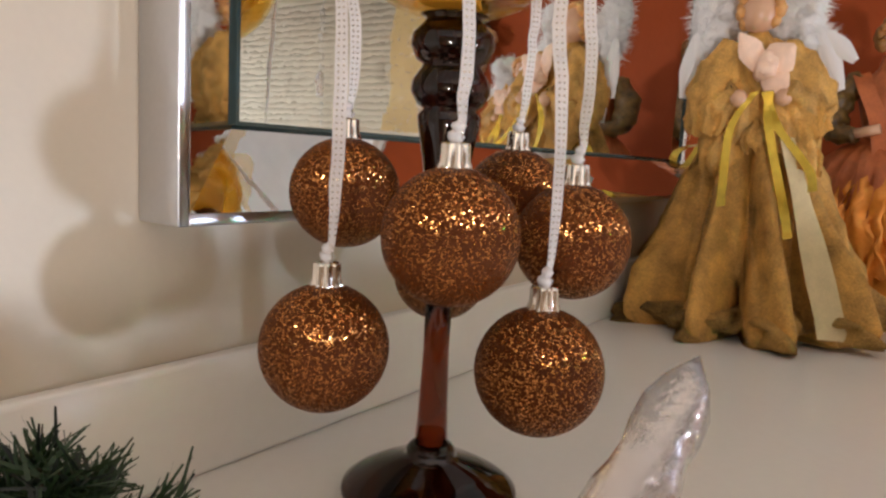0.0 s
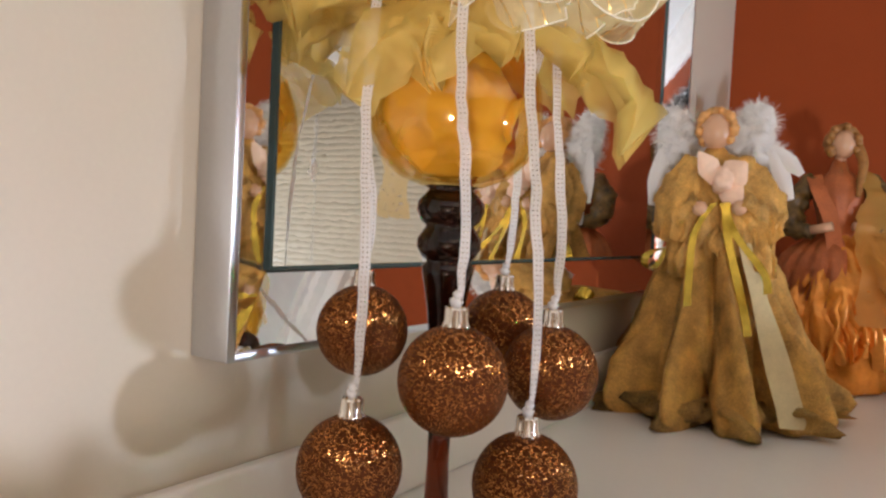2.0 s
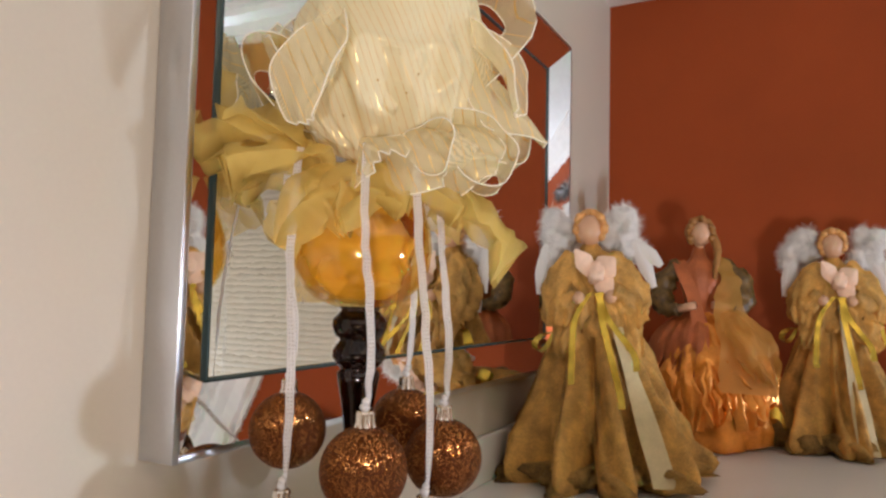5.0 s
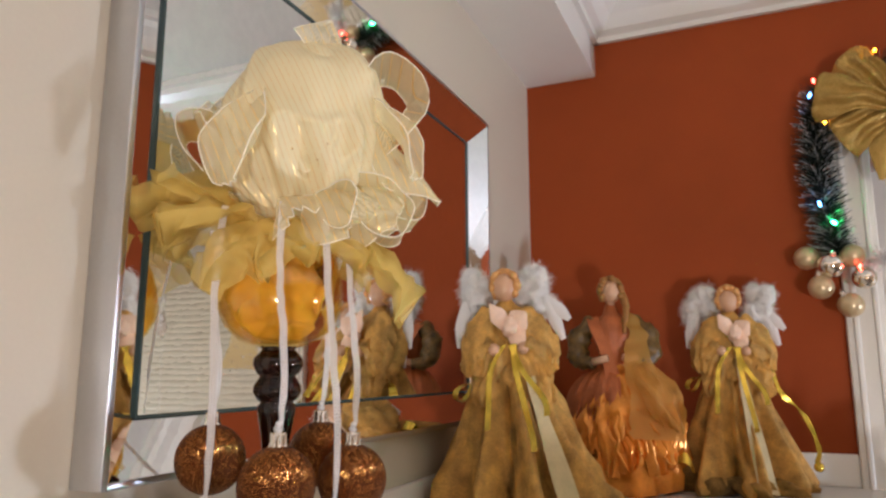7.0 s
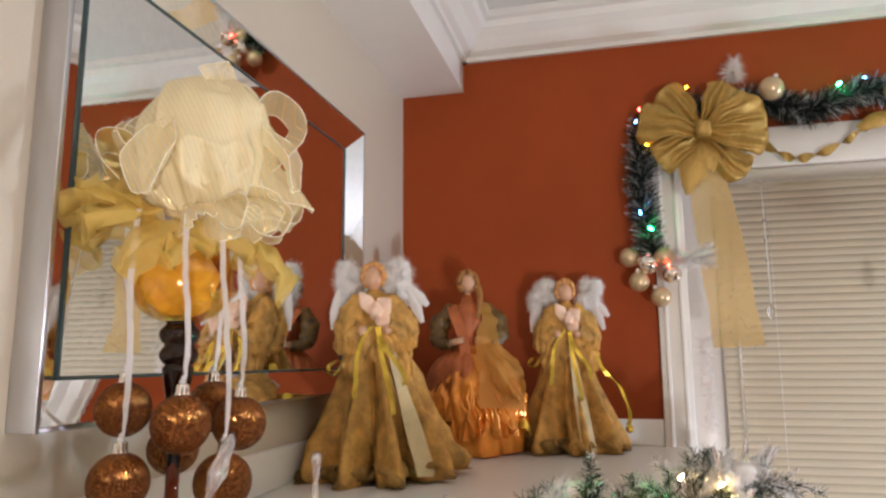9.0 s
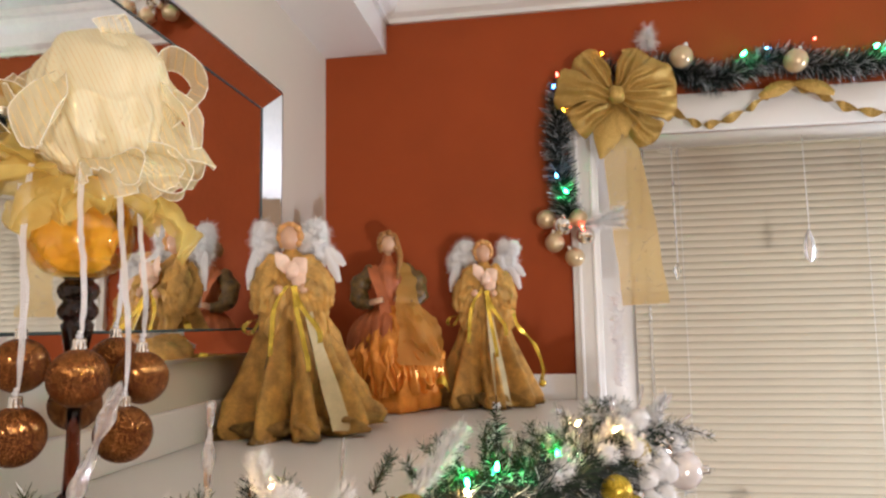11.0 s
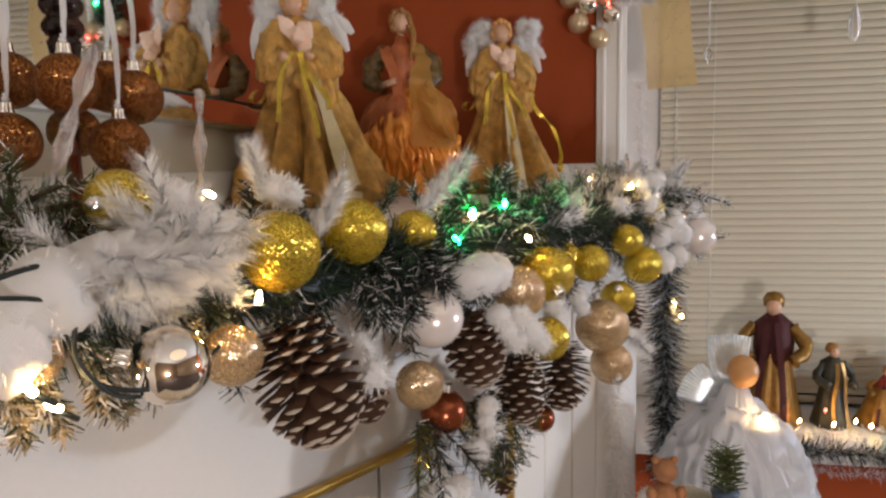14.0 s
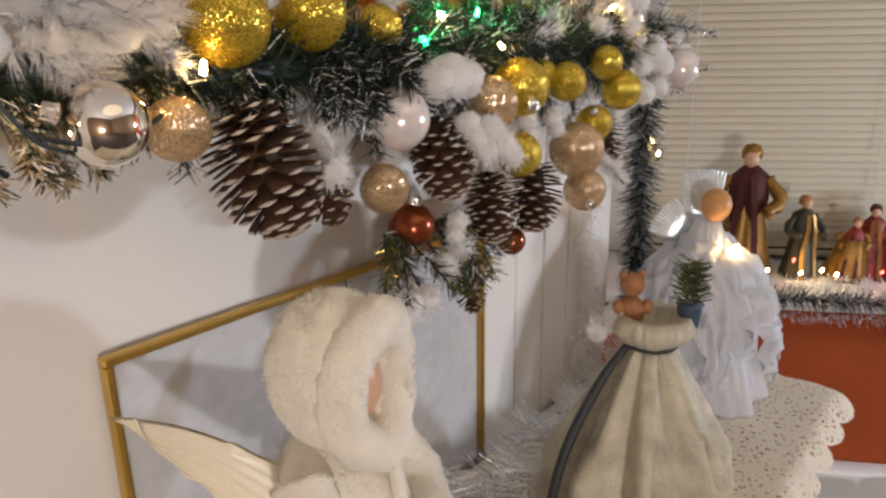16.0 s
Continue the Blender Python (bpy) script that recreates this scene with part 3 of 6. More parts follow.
    for r0, z0, t0, r1, z1, t1, w, sag, cup, pt in (
            (-0.022, 1.872, 0.058, -0.040, 1.782, 0.085, 0.054, 0.06, -0.35, 0.15),
            (0.035, 1.925, 0.030, 0.033, 1.968, 0.015, 0.065, 0.05, 0.20, 0.95),
            (0.075, 1.865, 0.045, 0.141, 1.790, 0.045, 0.075, -0.06, 0.25, 0.9),
            (0.070, 1.890, 0.035, 0.110, 1.805, 0.055, 0.060, 0.05, -0.25, 0.5),
            (0.020, 1.785, 0.050, 0.055, 1.762, 0.088, 0.070, 0.10, 0.30, 0.3),
            (0.030, 1.785, 0.040, 0.098, 1.772, 0.070, 0.070, 0.12, 0.30, 0.3),
            (-0.005, 1.785, 0.050, 0.005, 1.764, 0.085, 0.055, 0.10, 0.30, 0.3),
            (0.050, 1.800, 0.010, 0.118, 1.790, 0.010, 0.070, 0.12, 0.30, 0.4),
            (-0.030, 1.830, -0.03, -0.080, 1.878, 0.0, 0.060, 0.15, 0.3, 0.2),
            (0.030, 1.800, -0.05, 0.030, 1.920, -0.05, 0.09, 0.22, 0.12, 0.3),
            (-0.040, 1.800, -0.03, -0.030, 1.915, -0.04, 0.09, 0.22, 0.12, 0.3)):
        k = int(abs(r1) * 999)
        veil(hp(r0, z0, t0), hp(r1, z1, t1), w, VR * (r0 + r1 - 0.04) + VT * (t0 + t1), sag, cup, pt, M_LOOP, 0.04, k)
    LOOPS = ((0.060, 1.810, 0.03, 0.106, 1.918, 0.03, 0.055, 0.24, 0.5), (0.040, 1.80, 0.05, 0.104, 1.758, 0.055, 0.042, 0.36, 0.4), (0.03, 1.79, 0.055, 0.070, 1.766, 0.08, 0.045, 0.34, 0.4),
             (0.05, 1.80, 0.02, 0.125, 1.782, 0.015, 0.05, 0.25, 0.4), (-0.03, 1.80, -0.01, -0.092, 1.862, -0.02, 0.055, 0.24, 0.4), (0.02, 1.83, -0.05, 0.03, 1.85, -0.085, 0.09, 0.33, 0.4), (0.06, 1.81, -0.02, 0.12, 1.80, -0.05, 0.07, 0.33, 0.4))
    for n, (r0, z0, t0, r1, z1, t1, w, fat, fl) in enumerate(LOOPS):
        a, b = hp(r0, z0, t0), hp(r1, z1, t1)
        bend = (b - a).cross(VT + Vector((0, 0, 0.5 * math.sin(n * 2.3))))
        bm = bmesh.new()
        loop(bm, a, b, w, bend, fat, 36, 0.5, fl)
        for v in bm.verts:
            v.co += noise.noise_vector(v.co * 30 + Vector((n, 0, 0))) * 0.010
        rims = [[v.co.copy() for v in bm.verts][k::2] for k in (0, 1)]
        lp = part("mesh_loop", bm, M_LOOP if n != 4 else M_YELLOW, e)
        for rim in rims:
            bm = bmesh.new()
            tube(bm, rim, 0.0006, 5)
            part("hem", bm, M_HEM, lp)
    rng = random.Random(9)
    bm = bmesh.new()
    for _ in range(60):
        a, h = rng.uniform(0, 6.28), rng.uniform(-0.06, 0.06)
        r = math.sqrt(max(0.0, 0.079 ** 2 - h * h)) * 1.0
        bmesh.ops.create_icosphere(bm, subdivisions=1, radius=0.0009, matrix=Matrix.Translation(hp(0.030, 1.842) + Vector((r * math.cos(a), r * math.sin(a), h))))
    tagged(part("tinsel_fleck", bm, M_GILT, e), kind="stuff")
    return tagged(e, "amber glass candle holder topped with cream mesh and gold organza", "candle holder")


candle_holder()


def hanging_bauble(cap, top):
    r = 0.0274
    e = empty("hanging_bauble", pose(cap[0], cap[1], cap[2] - 0.0302))
    bm = bmesh.new()
    ball(bm, (0, 0, 0), r, 48)
    part("ball", bm, M_BROWN, e, "bronze-brown glitter ball")
    bauble_cap(e, r, r)
    rng = random.Random(int(cap[0] * 9999))
    h = top[2] - cap[2]
    d = Vector((top[0] - cap[0], top[1] - cap[1], 0))
    pts = [Vector((0, 0, 0.0375)) + d * t ** 2 + Vector((0.0022 * math.sin(5 * t + rng.random()), 0.0018 * math.sin(7 * t), (h - 0.004) * t)) for t in [i / 22 for i in range(23)]]
    ph = rng.uniform(0, 6.28)
    acr = [VR + VT * 0.55 * math.sin(i * 0.33 + ph) for i in range(23)]
    bm = bmesh.new()
    strip(bm, pts, [0.0022 + 0.0034 * min(1, i / 3) for i in range(23)], acr)
    rib = part("ribbon", bm, M_RIBBON, e, "narrow sheer white ribbon")
    bm = bmesh.new()
    for i in range(4, int(h / 0.0026)):
        t = i * 0.0026 / h * 22
        k = min(21, int(t))
        for sd in (-1, 1):
            p = pts[k].lerp(pts[k + 1], t - k) + VT * 0.0005 + acr[k].normalized() * 0.0011 * sd
            bmesh.ops.create_icosphere(bm, subdivisions=1, radius=0.00055, matrix=Matrix.Translation(p))
    part("silver_stitching", bm, M_CAP, rib)
    bm = bmesh.new()
    lump(bm, (0, 0, 0.0385), 0.0030, 0.5, 2)
    lump(bm, (0.0012, -0.001, 0.0425), 0.0024, 0.5, 2)
    part("knot", bm, M_RIBBON, e)
    return tagged(e, "bronze glitter bauble hanging on a sheer white ribbon", "bauble", "baubles under the candle holder")


for c, tp in (((-0.2491, 0.2198, 1.5273), (-0.2632, 0.2433, 1.7557)),
              ((-0.1983, 0.2358, 1.579), (-0.2124, 0.2508, 1.7557)),
              ((-0.1745, 0.272, 1.5225), (-0.187, 0.272, 1.757)),
              ((-0.2322, 0.341, 1.5884), (-0.2218, 0.3589, 1.7416)),
              ((-0.1852, 0.3166, 1.5733), (-0.188, 0.311, 1.7463)),
              ((-0.2867, 0.2677, 1.5893), (-0.2933, 0.2658, 1.7416)),
              ((-0.2782, 0.341, 1.5423), (-0.282, 0.358, 1.7416))):
    hanging_bauble(c, tp)

# ---------------------------------------------------------------- figures on the mantel
M_FEATHER = gauze("white_feather", (0.95, 0.93, 0.91), 0.04, 300, swing=0.02)
M_GOLDRIB = mat("gold_lame_ribbon", (0.66, 0.45, 0.06), 0.25, 0.7, vary=0.2, scale=60, bump=0.3)
M_CREAMCLOTH = mat("cream_sash_cloth", (0.62, 0.50, 0.28), 0.7, vary=0.15, scale=60, fine=500, bump=0.4)
M_FUR = mat("tan_fur_trim", (0.34, 0.19, 0.05), 0.95, vary=1.0, scale=24, fine=500, bump=0.9, depth=0.004)
M_SATIN = mat("orange_gold_satin", (0.88, 0.33, 0.05), 0.25, 0.35, vary=0.25, scale=30, fine=160, bump=0.3, depth=0.002)
M_RUST = mat("rust_brocade", (0.46, 0.125, 0.035), 0.5, 0.1, vary=0.3, scale=40, fine=350, bump=0.4)
M_OLIVE = mat("dark_olive_velvet", (0.13, 0.07, 0.015), 0.45, vary=0.7, scale=60, bump=0.4)
M_HAIR = mat("brown_doll_hair", (0.34, 0.15, 0.035), 0.5, vary=0.3, scale=150, bump=0.6, depth=0.002)
M_SHEERGOLD = gauze("sheer_gold_scarf", (0.72, 0.38, 0.08), 0.35, 700)
M_PINK = mat("pale_peach_cloth", (0.86, 0.60, 0.45), 0.6, vary=0.1, scale=60, bump=0.3)
M_BLOND = mat("blond_doll_hair", (0.66, 0.33, 0.11), 0.5, vary=0.3, scale=150, bump=0.6, depth=0.002)
FIG = [M_BURLAP, M_FUR, M_SKIN, M_FEATHER, M_GOLDRIB, M_CREAMCLOTH, M_PINK, M_HAIR, M_SATIN, M_RUST, M_OLIVE, M_SHEERGOLD, M_BLOND]


def skirt(prof, folds, depth, seed, seg=260, flat=1.0):
    bm = bmesh.new()
    rng = random.Random(seed)
    ph = [rng.uniform(0, 6.28) for _ in range(6)]
    top = prof[-1][1]

    def wob(a, z):
        k = depth * (1.0 - 0.55 * z / top)
        s = math.sin(folds * a + ph[0] + 0.8 * math.sin(2 * a + ph[1]))
        warp = a + 0.35 * math.sin(2 * a + ph[4]) / 2 + 0.12 * math.sin(9 * z / top + ph[5])
        crease = max(0.0, 1 - 2.2 * abs(math.sin(folds * 0.5 * warp + ph[3]))) ** 1.3
        return 1 + 0.5 * k * s - 0.9 * k * crease + 0.25 * k * math.sin(int(folds * 2.3) * a + ph[2] + 6 * z / top) + 0.015 * math.sin(60 * z + 3 * a) + 0.03 * noise.noise(Vector((math.cos(a) * 3, math.sin(a) * 3, z * 26)))
    lathe(bm, prof, seg, Matrix.Diagonal((1, flat, 1, 1)), wob)
    return bm


def burlap_angel(m, rb, seed, sash, label):
    rng = random.Random(seed)
    f = bmesh.new()
    add(f, skirt([(rb * 0.9, 0.0), (rb * 1.0, 0.004), (rb * 1.03, 0.02), (rb * 0.99, 0.035), (rb * 0.9, 0.07), (rb * 0.74, 0.12), (rb * 0.56, 0.17), (rb * 0.38, 0.215), (rb * 0.27, 0.24), (0.03, 0.252)], 9, 0.46, seed, flat=0.92), 0)
    add(f, skirt([(rb * 0.86, 0.001), (rb * 1.04, 0.002), (rb * 1.11, 0.009), (rb * 1.13, 0.017), (rb * 1.10, 0.026), (rb * 1.0, 0.033)], 9, 0.46, seed, flat=0.92), 1)
    b = bmesh.new()
    lathe(b, [(0.026, 0.24), (0.036, 0.255), (0.041, 0.28), (0.036, 0.302), (0.018, 0.318), (0.009, 0.33)], 48, wob=lambda a, z: 1 + 0.05 * math.sin(11 * a))
    add(f, b, 0)
    for sg in (-1, 1):      # puffed sleeves, forearms
        b = bmesh.new()
        tube(b, bez([(0.030 * sg, 0.0, 0.305), (0.054 * sg, -0.005, 0.275), (0.060 * sg, -0.028, 0.232), (0.048 * sg, -0.052, 0.244), (0.026 * sg, -0.064, 0.262)], 8), lambda t: 0.010 + 0.006 * math.sin(math.pi * min(1, t * 1.15)) * (1 + 0.25 * math.sin(26 * t)), 20)
        for v in b.verts:
            v.co += noise.noise_vector(v.co * 110 + Vector((seed, 0, 0))) * 0.006
        add(f, b, 0)
        b = bmesh.new()
        ball(b, (0.022 * sg, -0.066, 0.252), 0.009, 12)
        add(f, b, 2)
    b = bmesh.new()      # gathered shawl over shoulders, breast and waist
    for k, (x0, z0, x1, z1, wd) in enumerate(((-0.026, 0.318, -0.060, 0.215, 0.060), (0.026, 0.318, 0.062, 0.215, 0.060), (-0.012, 0.300, -0.030, 0.205, 0.050), (0.012, 0.300, 0.034, 0.200, 0.050), (0.0, 0.262, -0.004, 0.196, 0.042), (-0.02, 0.262, -0.046, 0.170, 0.05), (0.03, 0.262, 0.056, 0.170, 0.05))):
        petal(b, (x0, -0.026, z0), (x1, -0.056 - 0.1 * max(0.0, 0.22 - z1), z1), wd, (0.4 * x0 / 0.03, -1, 0.2), 0.14, 0.25, 0.35, 12, 10, 0.12, k)
    for v in b.verts:
        v.co += noise.noise_vector(v.co * 60 + Vector((seed, 0, 0))) * 0.009
    add(f, b, 0)
    b = bmesh.new()      # small heap of peach cloth held at the breast
    for x1, z1, wd in ((-0.024, 0.318, 0.030), (0.030, 0.304, 0.040), (0.026, 0.262, 0.036)):
        petal(b, (0.002, -0.05, 0.278), (x1, -0.066, z1), wd, (0, -1, 0.2), 0.15, 0.2, 0.9, 7, 5)
    lump(b, (0.004, -0.056, 0.284), 0.014, 0.6)
    add(f, b, 6)
    b = bmesh.new()
    ball(b, (0, -0.006, 0.347), 0.0195, 20, 1.15)
    tube(b, [(0, -0.002, 0.318), (0, -0.003, 0.335)], 0.008, 10)
    add(f, b, 2)
    b = bmesh.new()
    for k in range(90):      # curled hair round the face
        a = rng.uniform(-0.75, 3.89)
        u = rng.uniform(0, 1)
        ball(b, (0.0205 * math.cos(a) * (1 - 0.3 * u), -0.016 + 0.032 * u, 0.350 + 0.0225 * math.sin(a)), rng.uniform(0.004, 0.0075), 8)
    add(f, b, 12)
    for sg in (-1, 1):      # fluffy wing tops and hanging plumes
        b = bmesh.new()
        for k in range(12):
            c = (0.052 * sg + rng.uniform(-.022, .022), 0.012 + rng.uniform(-.006, .006), 0.340 + rng.uniform(-.032, .030))
            lump(b, c, 0.016, 0.5)
            fluff(b, c, 0.017, 420, 0.014, rng, 0.0005)
        for k in range(2):      # one long quill feather hanging from each wing
            r = (0.062 * sg + 0.004 * k * sg, 0.004, 0.335 - 0.006 * k)
            petal(b, r, ((0.066 if sg < 0 else 0.088) * sg + 0.012 * k * sg, -0.006, (0.228 if sg < 0 else 0.262) + 0.03 * k), 0.022, (0.2, -1, 0), 0.06, 0.2, 0.5, 10, 6)
        add(f, b, 3)
    b = bmesh.new()      # gold ribbon: waist tie, two tails, side bow
    rim = [(0.040 * math.cos(a), 0.040 * math.sin(a), 0.252) for a in [i * math.pi / 12 for i in range(25)]]
    strip(b, rim, 0.008, (0, 0, 1))
    for x0, x1, z1 in ((-0.006, -0.036, 0.165), (0.008, 0.024, 0.135), (0.004, 0.045, 0.18)):
        pts = bez([(x0, -0.068, 0.258), ((x0 + x1) / 2 - 0.008, -0.076, 0.222), (x1, -0.5 * rb - 0.028 - 0.25 * (0.2 - z1), z1), (x1 * 1.05, -0.5 * rb - 0.045 - 0.3 * (0.2 - z1), z1 - 0.022)], 6)
        strip(b, pts, 0.009, [Vector((1, 0.3 * math.sin(i), 0.2)) for i in range(len(pts))])
    for sg in (-1, 1):
        loop(b, (-0.060, -0.03, 0.205), (-0.060 + 0.026 * sg, -0.045, 0.195 + 0.012 * sg), 0.014, (0, -0.3, 1), 0.4, 12)
    if sash == "tassel":
        pts = bez([(0.062, -0.04, 0.24), (0.075, -0.06, 0.18), (0.112, -0.055, 0.14), (0.132, -0.05, 0.085), (0.128, -0.05, 0.06)], 8)
        strip(b, pts, 0.009, [Vector((1, 0, 0.6 * math.sin(i * 0.8))) for i in range(len(pts))])
        ball(b, (0.130, -0.05, 0.052), 0.009, 12)
    add(f, b, 4)
    b = bmesh.new()      # cream sash down the skirt
    pts, wd = [], []
    for i in range(13):
        t = i / 12
        z = 0.245 - 0.235 * t
        rr = 0.045 + (rb * 1.06 - 0.045) * (t ** 0.75)
        a = -math.pi / 2 + (0.42 if sash != "tassel" else 0.16) + 0.22 * t
        pts.append((rr * math.cos(a), rr * 0.94 * math.sin(a) - 0.005, z))
        wd.append(0.012 + 0.030 * t)
    strip(b, pts, wd, [Vector((math.cos(0.5), math.sin(0.5), 0.25 * math.sin(i))) for i in range(13)])
    add(f, b, 5)
    ob = link("angel_figure", f, FIG)
    ob.matrix_world = m
    return tagged(ob, label, "figurine", "angel figures on the mantel")


def lady_figure(m):
    rng = random.Random(77)
    f = bmesh.new()
    add(f, skirt([(0.085, 0.0), (0.098, 0.004), (0.102, 0.03), (0.09, 0.075), (0.074, 0.12), (0.056, 0.165), (0.036, 0.21), (0.026, 0.238)], 7, 0.13, 5, flat=0.9), 8)
    b = bmesh.new()      # crumpled over-skirt panels
    for k in range(9):
        a = -2.6 + 0.27 * k
        petal(b, (0.03 * math.cos(a), 0.03 * math.sin(a), 0.225), (0.112 * math.cos(a), 0.100 * math.sin(a), 0.04 + 0.02 * (k % 3)), 0.085, (math.cos(a), math.sin(a), 0.5), 0.18, 0.2, 0.1, 16, 14, 0.10, k)
    for v in b.verts:
        v.co += noise.noise_vector(v.co * 55) * 0.010
    add(f, b, 8)
    b = bmesh.new()
    for k in range(5):
        a = -2.75 + 0.22 * k
        petal(b, (0.028 * math.cos(a), 0.028 * math.sin(a), 0.235), (0.105 * math.cos(a), 0.09 * math.sin(a), 0.115 + 0.018 * (k % 2)), 0.06, (math.cos(a), math.sin(a), 0.7), 0.2, 0.2, 0.2, 10, 8, 0.2, k)
    add(f, b, 9)
    b = bmesh.new()
    lathe(b, [(0.025, 0.228), (0.030, 0.26), (0.036, 0.29), (0.034, 0.312), (0.014, 0.332), (0.009, 0.35)], 36, wob=lambda a, z: 1 + 0.03 * math.sin(13 * a))
    add(f, b, 9)
    for sg in (-1, 1):
        b = bmesh.new()
        tube(b, bez([(0.032 * sg, 0.0, 0.318), (0.064 * sg, -0.008, 0.285), (0.066 * sg, -0.028, 0.245), (0.042 * sg, -0.05, 0.238)], 8), lambda t: 0.011 + 0.010 * math.sin(math.pi * min(1, 0.12 + t)) * (1 + 0.3 * math.sin(24 * t)), 20)
        for v in b.verts:
            v.co += Vector((rng.uniform(-1, 1), rng.uniform(-1, 1), rng.uniform(-1, 1))) * 0.0024
        add(f, b, 10)
        b = bmesh.new()
        tube(b, [(0.042 * sg, -0.05, 0.240), (0.014 * sg, -0.062, 0.246)], 0.007, 10)
        add(f, b, 2)
    b = bmesh.new()
    ball(b, (0.004, -0.008, 0.372), 0.0185, 20, 1.18)
    tube(b, [(0, 0, 0.335), (0.002, -0.004, 0.358)], 0.008, 10)
    add(f, b, 2)
    b = bmesh.new()
    for k in range(70):
        a = rng.uniform(-0.6, 3.75)
        ball(b, (0.004 + 0.0205 * math.cos(a), -0.020 + 0.034 * rng.uniform(0, 1), 0.378 + 0.022 * math.sin(a) - rng.uniform(0, 0.006)), rng.uniform(0.004, 0.0075), 8)
    tube(b, bez([(0.022, -0.004, 0.372), (0.030, -0.02, 0.345), (0.026, -0.034, 0.315), (0.022, -0.04, 0.29)], 6), lambda t: 0.009 - 0.005 * t, 10)
    add(f, b, 7)
    b = bmesh.new()      # scarf from the shoulder over the skirt
    pts = bez([(0.030, -0.02, 0.332), (0.046, -0.045, 0.29), (0.040, -0.06, 0.24), (0.050, -0.085, 0.17), (0.060, -0.105, 0.10)], 8)
    strip(b, pts, [0.022 + 0.075 * (i / (len(pts) - 1)) ** 1.3 for i in range(len(pts))], [Vector((1, 0.35, 0.15 * math.sin(i * 0.7))) for i in range(len(pts))])
    petal(b, (0.03, -0.06, 0.24), (0.098, -0.075, 0.105), 0.075, (0.4, -1, 0.3), 0.2, 0.15, 0.2, 16, 12, 0.2, 2)
    for v in b.verts:
        v.co += noise.noise_vector(v.co * 50) * 0.010
    add(f, b, 11)
    b = bmesh.new()
    for k in range(8):
        a = -1.5 + 0.24 * k
        petal(b, (0.05 * math.cos(a), 0.05 * math.sin(a), 0.13 + 0.012 * (k % 3)), (0.118 * math.cos(a), 0.108 * math.sin(a), 0.05 + 0.025 * (k % 3)), 0.07, (math.cos(a), math.sin(a), 0.8), 0.25, 0.2, 0.1, 14, 14, 0.18, k)
    for v in b.verts:
        v.co += noise.noise_vector(v.co * 60) * 0.008
    add(f, b, 8)
    b = bmesh.new()
    strip(b, bez([(-0.036, -0.012, 0.325), (-0.030, -0.034, 0.30), (-0.016, -0.045, 0.26), (-0.008, -0.06, 0.20)], 8), 0.024, (1, 0.3, 0.2))
    add(f, b, 9)
    b = bmesh.new()
    strip(b, bez([(0.07, -0.02, 0.05), (0.11, -0.03, 0.062), (0.125, -0.03, 0.04)], 6), 0.02, (0, 0.3, 1))
    add(f, b, 4)
    ob = link("lady_figure", f, FIG)
    ob.matrix_world = m
    return tagged(ob, "orange satin robed figure with dark puffed sleeves on the mantel", "figurine", "angel figures on the mantel")


def leaning(dx, dy, tall):
    """A figure standing on its base but leaning aside with height."""
    return Matrix(((1, 0, dx, 0), (0, 1, dy, 0), (0, 0, tall, 0), (0, 0, 0, 1)))


burlap_angel(Matrix.Translation((-0.228, 0.896, MZ)) @ leaning(-0.108, -0.047, 1.03) @ pose(0, 0, 0, 0, 0, 18), 0.124, 3, "plain", "burlap-gowned angel figure with white feather wings, beside the mirror")
lady_figure(Matrix.Translation((-0.124, 1.230, MZ)) @ leaning(-0.085, -0.037, 1.02) @ pose(0, 0, 0, 0, 0, 12))
burlap_angel(Matrix.Translation((0.078, 1.318, MZ)) @ leaning(0, 0, 1.045) @ pose(0, 0, 0, 0, 0, 6), 0.100, 8, "tassel", "brown-gowned angel figure with feather wings and gold tassel")

# ---------------------------------------------------------------- window
M_GLASSDARK = mat("night_pane", (0.02, 0.022, 0.03), 0.06, vary=0.1, bump=0)
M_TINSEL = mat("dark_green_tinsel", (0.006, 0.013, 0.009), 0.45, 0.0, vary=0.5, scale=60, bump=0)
M_TINSELW = mat("frosted_tinsel", (0.62, 0.64, 0.66), 0.3, 0.4, vary=0.2, scale=60, bump=0)
M_BOW = glitter("gold_mesh_bow_cloth", (0.34, 0.205, 0.05), (0.75, 0.50, 0.17), 1300, 0.45, 0.42, 0.25)
M_TAIL = gauze("gold_mesh_ribbon_tail", (0.80, 0.56, 0.20), 0.30, 900)
M_ACRYL = glass("clear_acrylic", (0.98, 0.98, 1.0), 0.03, 1.4)
M_ICE = mat("frosted_icicle", (0.92, 0.88, 0.88), 0.08, 0.0, vary=0.06, scale=90, fine=500, bump=0.35, depth=0.002, Coat_Weight=0.8, Transmission_Weight=0.9)
M_CORD = mat("white_cord", (0.75, 0.73, 0.70), 0.6, vary=0.05, bump=0)
M_WIRE = mat("dark_green_wire", (0.007, 0.013, 0.01), 0.4, vary=0.1, bump=0)
M_PEARLGOLD = mat("matt_champagne_bauble", (0.62, 0.47, 0.28), 0.3, 0.5, vary=0.05, bump=0)
L_WARM, L_GREEN, L_RED, L_BLUE, L_AMB = glow("warm_bulb", (1.0, 0.66, 0.30), 230), glow("green_bulb", (0.01, 1.0, 0.22), 330), glow("red_bulb", (1.0, 0.06, 0.04), 30), glow("blue_bulb", (0.08, 0.3, 1.0), 30), glow("amber_bulb", (1.0, 0.42, 0.02), 40)

